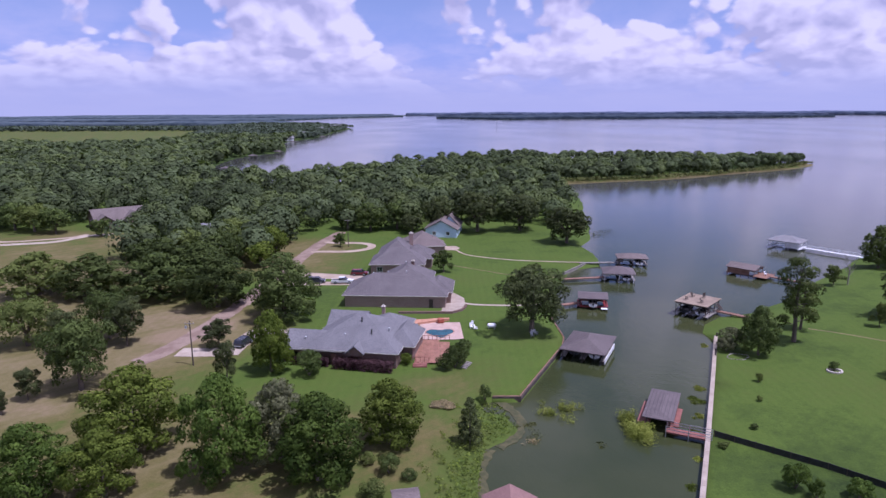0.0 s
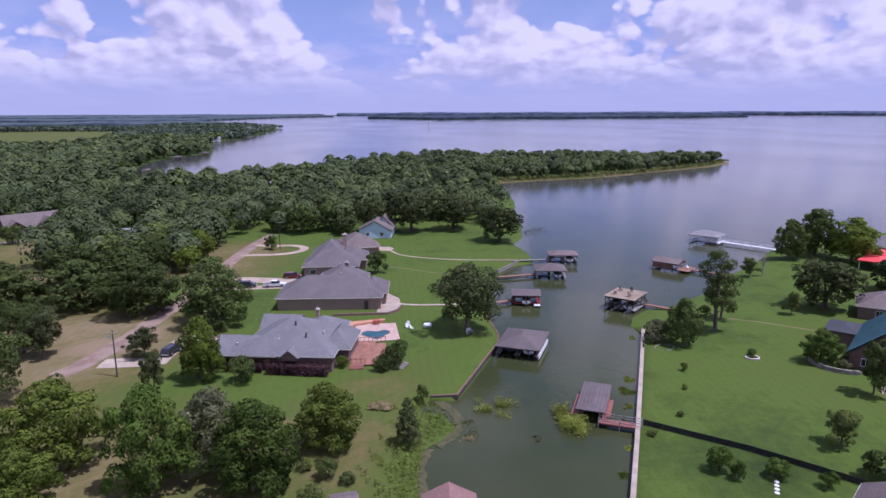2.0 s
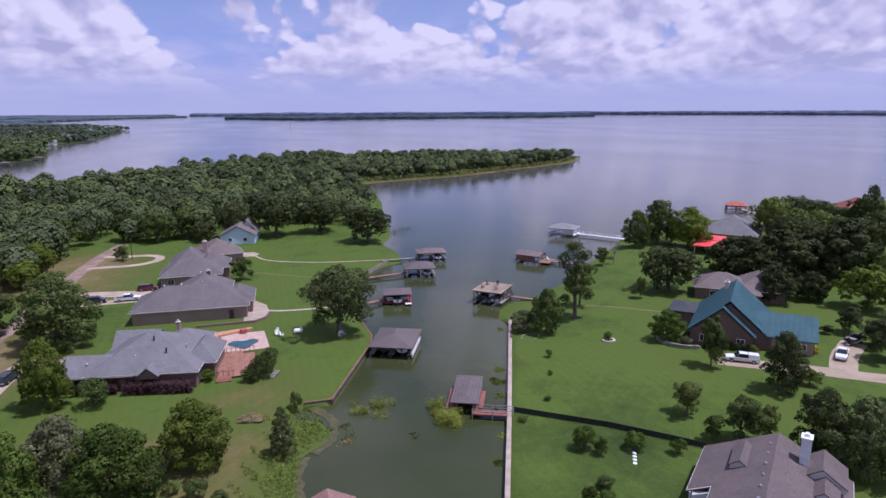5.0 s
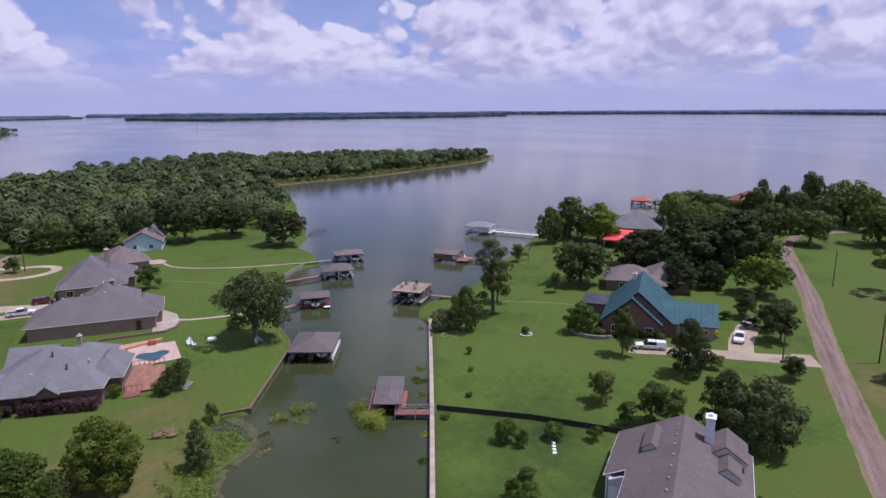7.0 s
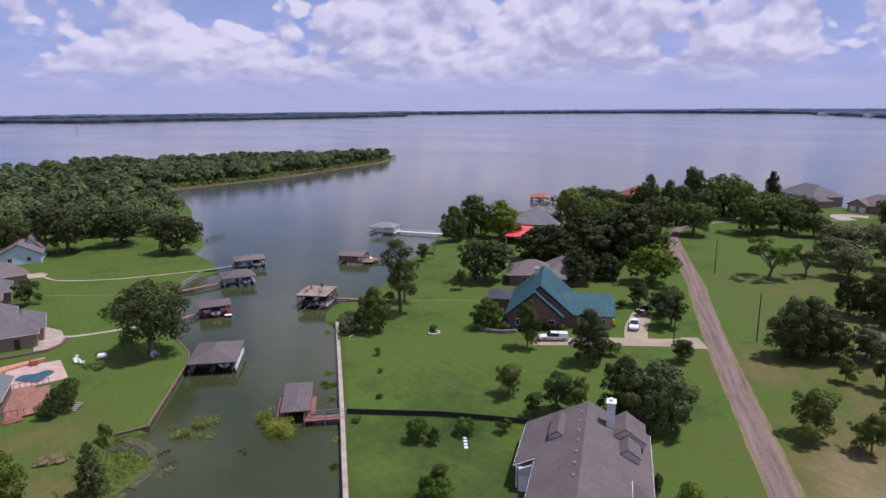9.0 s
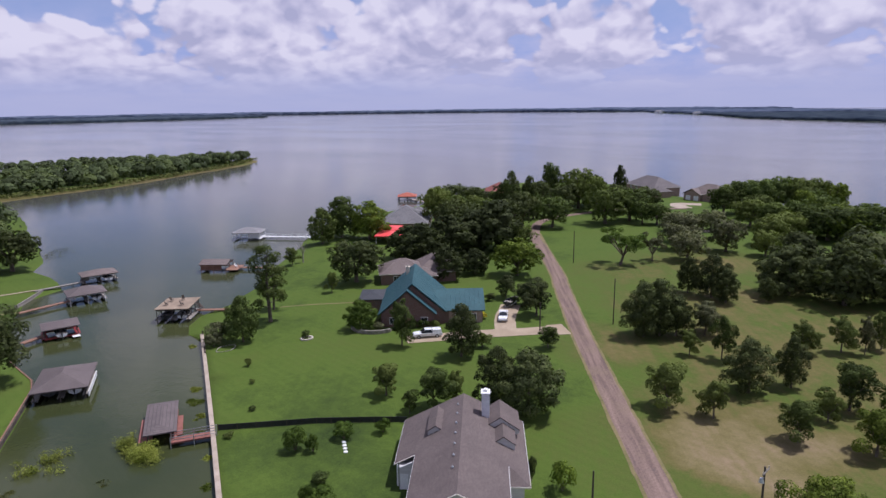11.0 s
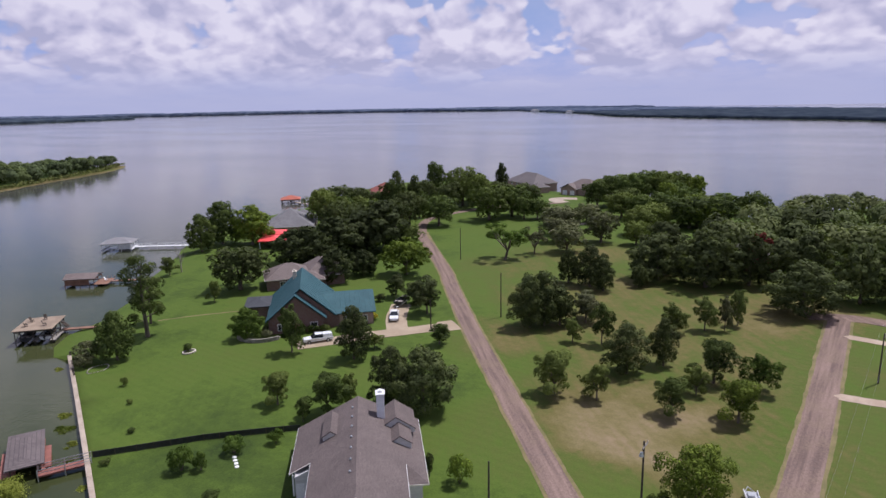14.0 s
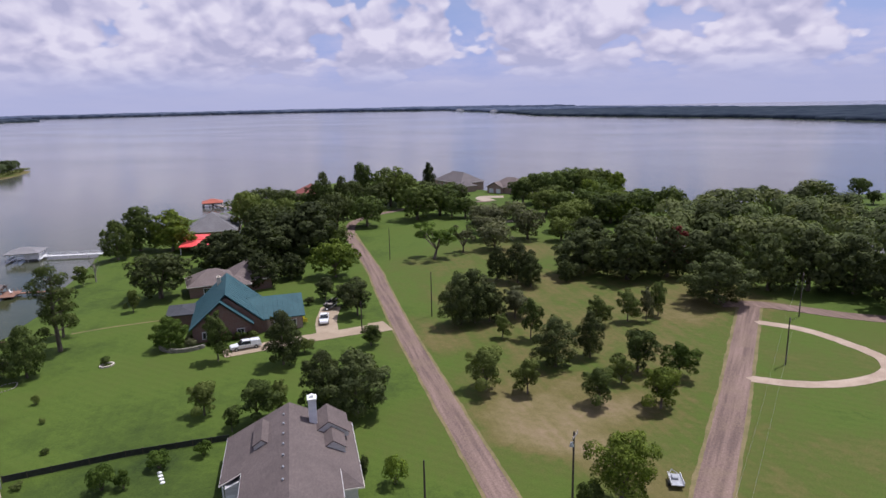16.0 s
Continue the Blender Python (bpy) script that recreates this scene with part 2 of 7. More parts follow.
def brick_material(name, c1, c2, mortar):
    m = bpy.data.materials.new(name)
    m.use_nodes = True
    n = Nodes(m.node_tree)
    at = n.add("ShaderNodeTexCoord").outputs["Object"]
    s = n.add("ShaderNodeSeparateXYZ", Vector=at)
    uv = n.add("ShaderNodeCombineXYZ", X=n.math("ADD", s.outputs[0], s.outputs[1]), Y=s.outputs[2])
    t = n.add("ShaderNodeTexBrick", Vector=uv.outputs[0], Color1=(*c1, 1), Color2=(*c2, 1), Mortar=(*mortar, 1), Scale=1.0,
              Mortar_Size=0.012, Brick_Width=0.24, Row_Height=0.08)
    stain = n.noise(at, 0.5, 4.0)
    col = n.mix(n.span(stain, 0.35, 0.7, 0.0, 0.35), t.outputs[0], n.mix(1.0, t.outputs[0], (0.7, 0.68, 0.66), "MULTIPLY"))
    b = n.add("ShaderNodeBsdfPrincipled", Base_Color=col, Roughness=0.88)
    n.tree.links.new(b.outputs[0], n.add("ShaderNodeOutputMaterial").inputs[0])
    return m


def shingle_material(name, c1, c2):
    """Asphalt shingles: courses, single tabs of differing tone, weather streaks."""
    m = bpy.data.materials.new(name)
    m.use_nodes = True
    n = Nodes(m.node_tree)
    at = n.add("ShaderNodeTexCoord").outputs["Object"]
    s = n.add("ShaderNodeSeparateXYZ", Vector=at)
    uv = n.add("ShaderNodeCombineXYZ", X=n.math("ADD", s.outputs[0], s.outputs[1]), Y=n.math("MULTIPLY", s.outputs[2], 2.2))
    t = n.add("ShaderNodeTexBrick", Vector=uv.outputs[0], Color1=(*c1, 1), Color2=(*c2, 1), Mortar=(*[c * 0.6 for c in c1], 1),
              Scale=1.0, Mortar_Size=0.012, Brick_Width=0.34, Row_Height=0.16)
    grain = n.noise(at, 6.0, 4.0, 0.7)
    stain = n.noise(n.vec("MULTIPLY", at, (1, 1, 0.35)), 0.35, 4.0)
    k = n.math("ADD", n.span(grain, 0.2, 0.8, 0.86, 1.12), n.span(stain, 0.3, 0.7, -0.10, 0.10))
    col = n.mix(1.0, t.outputs[0], n.add("ShaderNodeCombineColor", Red=k, Green=k, Blue=k).outputs[0], "MULTIPLY")
    b = n.add("ShaderNodeBsdfPrincipled", Base_Color=col, Roughness=0.85)
    n.put(b.inputs["Normal"], n.add("ShaderNodeBump", Strength=0.3, Distance=0.03, Height=grain).outputs[0])
    n.tree.links.new(b.outputs[0], n.add("ShaderNodeOutputMaterial").inputs[0])
    return m


def glass_material(name, tint, rough=0.06):
    m = bpy.data.materials.new(name)
    m.use_nodes = True
    n = Nodes(m.node_tree)
    b = n.add("ShaderNodeBsdfPrincipled", Base_Color=(*tint, 1), Roughness=rough, IOR=1.5)
    b.inputs["Specular IOR Level"].default_value = 0.8
    n.tree.links.new(b.outputs[0], n.add("ShaderNodeOutputMaterial").inputs[0])
    return m


GRASS, WATER = grass_material(), water_material()
LEAF = leaf_material("oak_leaves", (0.037, 0.055, 0.016), (0.114, 0.150, 0.042), (0.15, 0.18, 0.045))
LEAF_LIGHT = leaf_material("bright_leaves", (0.060, 0.088, 0.012), (0.172, 0.218, 0.036))
LEAF_DARK = leaf_material("cedar_leaves", (0.040, 0.053, 0.021), (0.102, 0.120, 0.045))
LEAF_LIME = leaf_material("lime_green_leaves", (0.078, 0.120, 0.014), (0.20, 0.26, 0.04))
LEAF_GREY = leaf_material("grey_leaves", (0.085, 0.092, 0.045), (0.19, 0.195, 0.105))
LEAF_GROVE = leaf_material("dark_oak_leaves", (0.058, 0.074, 0.030), (0.122, 0.146, 0.058), (0.15, 0.165, 0.06), True)
LEAF_WOODS = leaf_material("woodland_leaves", (0.056, 0.074, 0.035), (0.103, 0.130, 0.060), (0.135, 0.168, 0.058), True)
# woodland tone greyed and blued, haze mixed into the leaf colour
LEAF_MID_HAZE = leaf_material("hazed_bay_leaves", (0.060, 0.078, 0.058), (0.095, 0.118, 0.085), None, True)
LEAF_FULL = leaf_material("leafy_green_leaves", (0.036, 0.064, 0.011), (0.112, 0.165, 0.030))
# blue-grey instead of green: the haze over distance is put into this colour
LEAF_FAR_HAZE = hazy_leaves("hazy_far_woodland", (0.075, 0.096, 0.115))
LEAF_RED = leaf_material("red_leaves", (0.10, 0.02, 0.02), (0.22, 0.05, 0.045))
LEAF_PURPLE = leaf_material("hedge_leaves", (0.045, 0.022, 0.026), (0.095, 0.05, 0.055))
WEED = leaf_material("water_weed", (0.13, 0.16, 0.025), (0.26, 0.28, 0.06))
# tree lines across the lake: painted haze, bluer and paler on the farthest
LEAF_HAZE = hazy_leaves("hazy_tree_line", (0.056, 0.073, 0.097))
LEAF_BLUE_HAZE = hazy_leaves("hazy_blue_tree_line", (0.105, 0.130, 0.190))
REED = leaf_material("reeds", (0.10, 0.115, 0.04), (0.165, 0.175, 0.065), None, True)
TUFT = leaf_material("rough_grass", (0.10, 0.145, 0.02), (0.18, 0.22, 0.045), None, True)
BARK = surf("bark", (0.09, 0.07, 0.055), (0.16, 0.13, 0.10), 1.2, 0.95, 0.6, stretch=(3, 3, 0.6))
ROAD = road_material("worn_lane_asphalt", (0.74, 0.67))
ROAD_EAST = road_material("worn_dirt_asphalt", (1.0, 0.0))
DEAD_LEAF = leaf_material("dead_brush", (0.19, 0.15, 0.075), (0.28, 0.225, 0.12))
GARDEN_STONE = surf("weathered_garden_stone", (0.20, 0.185, 0.155), (0.32, 0.295, 0.25), 1.5, 0.9, 0.4, vary=0.15)
TAN_CONCRETE = surf("tan_driveway_concrete", (0.31, 0.24, 0.165), (0.375, 0.30, 0.212), 0.25, 0.9, 0.2, 4.0)
VERGE = surf("gravel_verge", (0.135, 0.120, 0.045), (0.190, 0.152, 0.068), 0.3, 0.95, 0.4, 4.0)
DIRT = surf("packed_dirt", (0.20, 0.135, 0.10), (0.28, 0.205, 0.155), 0.3, 0.95, 0.4, 3.0)
CONCRETE = surf("pale_concrete", (0.33, 0.265, 0.205), (0.42, 0.345, 0.275), 0.5, 0.85, 0.2, 5.0, vary=0.06)
CEMENT = surf("driveway_cement", (0.33, 0.25, 0.185), (0.42, 0.33, 0.25), 0.3, 0.88, 0.2, 4.0)
STONE = surf("pale_stone", (0.45, 0.40, 0.33), (0.60, 0.54, 0.46), 1.5, 0.85, 0.4, vary=0.12)
GREY_WOOD = surf("weathered_wood", (0.20, 0.18, 0.16), (0.30, 0.27, 0.24), 1.5, 0.85, 0.3, vary=0.1, stretch=(0.4, 3, 1))
DARK_WOOD = surf("dark_wood", (0.045, 0.036, 0.03), (0.09, 0.07, 0.055), 1.5, 0.85, 0.3, vary=0.1)
BROWN_WOOD = surf("brown_wood", (0.20, 0.105, 0.07), (0.29, 0.16, 0.11), 1.2, 0.8, 0.3, vary=0.08, stretch=(0.4, 3, 1))
RED_DECK = surf("red_stained_deck", (0.20, 0.075, 0.058), (0.27, 0.11, 0.085), 1.2, 0.75, 0.2, vary=0.06)
RED_PAINT = surf("red_paint", (0.21, 0.03, 0.034), (0.28, 0.045, 0.046), 1.0, 0.5, 0.05)
WHITE = surf("white_paint", (0.72, 0.72, 0.72), (0.80, 0.80, 0.79), 0.8, 0.55, 0.05)
OFFWHITE = surf("cream_trim", (0.60, 0.55, 0.48), (0.68, 0.63, 0.56), 0.8, 0.6, 0.05)
BLUE_SIDING = surf("pale_blue_siding", (0.46, 0.60, 0.69), (0.52, 0.65, 0.73), 0.6, 0.7, 0.1, stretch=(0.3, 0.3, 6))
SIDING = surf("grey_siding", (0.50, 0.49, 0.48), (0.58, 0.57, 0.55), 0.6, 0.7, 0.1, stretch=(0.3, 0.3, 6))
PALE_SIDING = surf("pale_grey_siding", (0.60, 0.61, 0.64), (0.66, 0.67, 0.69), 0.6, 0.7, 0.1, stretch=(0.3, 0.3, 6))
STEEL = surf("galvanised_steel", (0.40, 0.41, 0.42), (0.52, 0.53, 0.54), 1.5, 0.45, 0.1, metal=0.7)
BLACK = surf("black_plastic", (0.018, 0.018, 0.02), (0.03, 0.03, 0.032), 2.0, 0.5, 0.05)
RUBBER = surf("tyre_rubber", (0.02, 0.02, 0.02), (0.035, 0.034, 0.033), 3.0, 0.85, 0.1)
GLASS = glass_material("window_glass", (0.02, 0.025, 0.03))
POOL_WATER = surf("pool_water", (0.008, 0.068, 0.090), (0.012, 0.085, 0.108), 0.4, 0.2, 0.0, spec=0.25)
CAR_WHITE = surf("white_car_paint", (0.74, 0.75, 0.77), (0.78, 0.79, 0.80), 0.5, 0.25, 0.0, spec=0.6)
CAR_RED = surf("maroon_car_paint", (0.13, 0.012, 0.018), (0.16, 0.016, 0.022), 0.5, 0.22, 0.0, spec=0.6)
CAR_DARK = surf("dark_car_paint", (0.03, 0.033, 0.045), (0.04, 0.044, 0.06), 0.5, 0.22, 0.0, spec=0.6)
BRICK = brick_material("brown_brick", (0.20, 0.105, 0.082), (0.14, 0.075, 0.062), (0.20, 0.165, 0.145))
BRICK_RED = brick_material("dark_red_brick", (0.17, 0.075, 0.06), (0.125, 0.055, 0.045), (0.2, 0.17, 0.15))
BRICK_PALE = brick_material("tan_brick", (0.34, 0.225, 0.185), (0.26, 0.165, 0.135), (0.36, 0.29, 0.255))
ROOF_GREY = shingle_material("grey_shingles", (0.148, 0.143, 0.148), (0.185, 0.178, 0.182))
ROOF_BROWN = shingle_material("brown_shingles", (0.142, 0.110, 0.100), (0.180, 0.143, 0.130))
ROOF_PLUM = shingle_material("plum_brown_shingles", (0.112, 0.086, 0.079), (0.142, 0.112, 0.103))
ROOF_SLATE = shingle_material("dark_slate_shingles", (0.040, 0.043, 0.050), (0.055, 0.058, 0.066))
ROOF_TAUPE = shingle_material("taupe_shingles", (0.118, 0.102, 0.103), (0.150, 0.130, 0.129))
ROOF_DOCK = shingle_material("dock_shingles", (0.108, 0.086, 0.084), (0.138, 0.112, 0.108))
ROOF_RUST = shingle_material("rust_brown_shingles", (0.215, 0.118, 0.10), (0.265, 0.152, 0.13))
ORANGE_DECK = surf("orange_brown_deck", (0.25, 0.115, 0.075), (0.33, 0.165, 0.11), 1.0, 0.8, 0.2, vary=0.1)
ROOF_RED = surf("red_metal_roof", (0.33, 0.085, 0.05), (0.40, 0.11, 0.065), 0.5, 0.55, 0.1)
ROOF_MAROON = surf("dark_red_shingles", (0.20, 0.055, 0.04), (0.26, 0.075, 0.055), 0.5, 0.7, 0.1)
ROOF_BRIGHT_RED = surf("bright_red_awning", (0.70, 0.07, 0.07), (0.78, 0.10, 0.09), 0.5, 0.5, 0.05)
ROOF_TEAL = surf("teal_standing_seam_metal", (0.030, 0.083, 0.096), (0.039, 0.100, 0.114), 0.3, 0.62, 0.05, spec=0.25)
ROOF_TIN = surf("grey_metal_roof", (0.19, 0.185, 0.19), (0.24, 0.232, 0.235), 0.4, 0.6, 0.1)
ROOF_DECK = surf("tan_roof_deck", (0.22, 0.165, 0.118), (0.30, 0.23, 0.165), 0.5, 0.85, 0.2)


# ---------------------------------------------------------------- mesh helpers
def mesh_object(name, bm, material, parent=None, label=""):
    me = bpy.data.meshes.new(name)
    bm.normal_update()
    bm.to_mesh(me)
    bm.free()
    for m in material if isinstance(material, (list, tuple)) else (material,):
        me.materials.append(m)
    ob = new(name, me)
    if parent:
        ob.parent = parent
    if label:
        ob["label"] = label
    return ob


part = mesh_object


def thing(name, label, category, at=(0, 0, 0), yaw=0.0, group="", kind=""):
    ob = new(name)
    ob.empty_display_size = 0.5
    ob.matrix_basis = pose(at[0], at[1], at[2], 0, 0, yaw)
    return tagged(ob, label, category, group, kind)


def box(bm, cx, cy, cz, sx, sy, sz, bevel=0.0, yaw=0.0):
    """A box round its centre, with bevelled edges where asked."""
    made = bmesh.ops.create_cube(bm, size=1.0, matrix=Matrix.Translation((cx, cy, cz)) @ Matrix.Rotation(yaw, 4, "Z") @ Matrix.Diagonal((sx, sy, sz, 1)))
    if bevel:
        edges = list({e for v in made["verts"] for e in v.link_edges})
        bmesh.ops.bevel(bm, geom=edges, offset=bevel, segments=1, affect="EDGES", profile=0.5)
    return bm


def boxed(*args, **kw):
    return box(bmesh.new(), *args, **kw)


def tube(bm, a, b, r1, r2=None, sides=8):
    """A tapered rod from a to b."""
    a, b = Vector(a), Vector(b)
    d = b - a
    m = Matrix.Translation((a + b) / 2) @ d.to_track_quat("Z", "Y").to_matrix().to_4x4()
    bmesh.ops.create_cone(bm, cap_ends=True, segments=sides, radius1=r1, radius2=r1 if r2 is None else r2, depth=d.length, matrix=m)
    return bm


def prism(bm, pts, z0, z1):
    """An upright prism over an outline given anticlockwise."""
    lo = [bm.verts.new((x, y, z0)) for x, y in pts]
    hi = [bm.verts.new((x, y, z1)) for x, y in pts]
    bm.faces.new(hi)
    bm.faces.new(lo[::-1])
    for i in range(len(pts)):
        j = (i + 1) % len(pts)
        bm.faces.new((lo[i], lo[j], hi[j], hi[i]))
    return bm


def curve_points(pts, step=1.5, closed=False):
    """Catmull-Rom through the points, about a step apart."""
    pts = [Vector((p[0], p[1])) for p in pts]
    n, out = len(pts), []
    for i in range(n if closed else n - 1):
        p0 = pts[(i - 1) % n] if closed or i else pts[0] * 2 - pts[1]
        p1, p2 = pts[i], pts[(i + 1) % n]
        p3 = pts[(i + 2) % n] if closed or i + 2 < n else pts[-1] * 2 - pts[-2]
        k = max(1, int((p2 - p1).length / step))
        for j in range(k):
            t = j / k
            out.append(0.5 * ((2 * p1) + (p2 - p0) * t + (2 * p0 - 5 * p1 + 4 * p2 - p3) * t * t + (3 * p1 - p0 - 3 * p2 + p3) * t ** 3))
    if not closed:
        out.append(pts[-1])
    return out


# ---------------------------------------------------------------- ground and water
from mathutils.geometry import delaunay_2d_cdt
GZ = 0.9                                       # height of the lawns over the lake
COVE_WALL_EAST = [(11.3, 27.0), (28.4, 64.7), (36.9, 83.8), (46.0, 104.5), (55.8, 127.1)]
SHORE_EAST = [(54.7, 130.9), (57.9, 136.9), (63.7, 141.4), (72.5, 144.9), (84.0, 154.5), (96.7, 168.0), (114.8, 182.9), (126.1, 195.2),
              (132.6, 201.3), (150.6, 211.4), (183.0, 223.5), (219.1, 228.5), (266.0, 243.9), (306.9, 248.9), (327.2, 239.1), (339.8, 215.1), (345.8, 184.7),
              (330.1, 161.9), (318.4, 142.8), (313.2, 122.5), (316.3, 96.9), (315.1, 71.3), (296.6, 51.2), (272.7, 40.3), (285.2, 31.7), (319.0, 14.9), (344.9, -10.0),
              (372.5, -40.9), (420, -90), (470, -260), (470, -700)]
LAND_WEST = [(-4900, -700), (-4900, 4900), (-300, 4900), (-450, 4500), (-211, 3860), (-480, 3500), (-700, 2600), (-420, 2000)]
SHORE_WEST = [(-226.2, 1626.9), (-223.1, 1424.9), (-209.3, 1095.2), (-226.6, 950.6), (-181.5, 746.5), (-202.0, 645.6), (-187.6, 525.5), (-163.6, 455.3), (-129.9, 401.8), (-74.5, 418.7),
              (-22.7, 506.6), (42.4, 563.5), (105.7, 580.7), (207.1, 581.1), (290.2, 564.4), (306.9, 543.1), (267.5, 501.9), (207.6, 466.1), (156.4, 435.1), (115.1, 421.3),
              (75.3, 405.7), (62.3, 387.9), (71.6, 347.2), (61.8, 282.9), (58.5, 255.2), (52.7, 232.0), (47.8, 220.0), (48.5, 208.7), (46.3, 191.6),
              (37.8, 186.0), (29.1, 162.2)]
COVE_WALL_WEST = [(24.3, 139.9), (24.8, 126.6), (23.7, 122.0), (12.5, 98.6), (7.9, 98.6)]
SHORE_COVE = [(9.2, 94.1), (10.9, 88.6), (9.7, 86.1), (6.5, 83.7), (5.4, 78.6), (4.5, 71.9), (4.3, 48.1), (4.4, 28.6)]
ISLAND = [(-45, 3160), (273, 2780), (790, 2880), (1300, 2930), (1880, 3160), (1850, 3480), (1300, 3640), (700, 3680), (250, 3450)]

FAR_SHORE = [(-430, 4490), (-200, 4480), (400, 4560), (1300, 4400), (2300, 4000), (3100, 3400), (3500, 2700), (3400, 1830), (2400, 990), (1960, 720), (1770, 468),
             (1575, 118), (1300, -130), (1250, -700), (2700, -700), (2780, 0), (3150, 440), (3850, 1100), (4450, 1980), (4900, 2600), (4900, 4900), (-280, 4900)]


def ragged(pts, step, amp, seed):
    """A natural shore: the points rounded, then frayed."""
    out = []
    for i, p in enumerate(curve_points(pts, step)):
        k = noise.noise_vector(Vector((p.x * 0.11, p.y * 0.11, seed)))
        out.append((p.x + amp * k.x, p.y + amp * k.y))
    return out


def inside(px, py, poly):
    """Which of the points lie in the outline."""
    hit = np.zeros(len(px), bool)
    for i in range(len(poly)):
        (x1, y1), (x2, y2) = poly[i - 1], poly[i]
        if y1 != y2:
            hit ^= ((y1 > py) != (y2 > py)) & (px < (x2 - x1) * (py - y1) / (y2 - y1) + x1)
    return hit


def away(px, py, lines):
    """Distance of points from broken lines."""
    best = np.full(len(px), 1e9)
    for line in lines:
        for (x1, y1), (x2, y2) in zip(line, line[1:]):
            dx, dy = x2 - x1, y2 - y1
            t = np.clip(((px - x1) * dx + (py - y1) * dy) / (dx * dx + dy * dy + 1e-9), 0, 1)
            best = np.minimum(best, np.hypot(px - x1 - t * dx, py - y1 - t * dy))
    return best


shore_e = ragged(SHORE_EAST, 6, 1.2, 0.3)
shore_w = ragged(SHORE_WEST, 7, 1.6, 4.1)
shore_c = ragged(SHORE_COVE, 2, 0.5, 8.7)
MAINLAND = COVE_WALL_EAST + shore_e + LAND_WEST + shore_w + COVE_WALL_WEST + shore_c


def step_out(line, d):
    """The line moved d to its right."""
    out = []
    for i, p in enumerate(line):
        a, b = Vector(line[max(i - 1, 0)]), Vector(line[min(i + 1, len(line) - 1)])
        t = (b - a).normalized()
        out.append((p[0] + t.y * d, p[1] - t.x * d))
    return out


# dry and worn stretches: centre, radii, strength
DRY = [(-61, 129, 26, 26, 0.66), (-79, 106, 30, 26, 0.60), (-40, 80, 42, 24, 0.40), (-7, 82, 15, 14, 0.36), (-1, 92, 9, 8, 0.34), (-145, 226, 45, 26, 0.42), (-56, 127, 8, 5, 0.95), (-50, 131, 5, 9, 0.9),
       (84, 30, 9, 10, 0.72), (97, 27, 25, 24, 0.36), (131, 33, 38, 26, 0.36), (156, 22, 26, 24, 0.42), (92, 3, 16, 26, 0.30), (107, -17, 40, 28, 0.26), (87, 26, 6, 5, 0.75), (97, 29, 7, 4, 0.62),
       (166, 61, 45, 40, 0.32), (117, 56, 22, 18, 0.32), (73, 37, 14, 15, 0.22), (-53, 204, 25, 30, 0.5), (-118, 155, 50, 60, 0.55),
       (76, 8, 7, 12, 0.4), (157, 4, 14, 9, 0.6), (93, 21, 6, 5, 0.7), (80, 22, 5, 8, 0.7), (-68, 95, 10, 4, 0.85), (-45, 76, 8, 8, 0.65),
       (-1, 102, 10, 7, 0.30), (5, 109, 9, 9, 0.22)]


YARD = [(37.5, 84.5), (42.9, 80.8), (49.8, 75.4), (55.9, 69.6), (52, 60), (44, 50), (30, 30), (12, 29), (28.5, 64)]   # darker grass behind the fence


def dryness(x, y):
    d = np.full(len(x), 0.13)
    for cx, cy, rx, ry, s in DRY:
        r = np.hypot((x - cx) / rx, (y - cy) / ry)
        d = np.maximum(d, 0.13 + (s - 0.13) * np.clip((1.25 - r) / 0.6, 0, 1))
    d = np.where(inside(x, y, YARD), 0.09, d + 0.035)
    far = np.hypot(x, y)
    d = np.where(far > 420, 0.05, d)
    d = np.where((x > 900) | (y > 2500), -0.2, d)
    return np.where((x < -250) & (y > 700) & (y < 2000), 0.33, d)


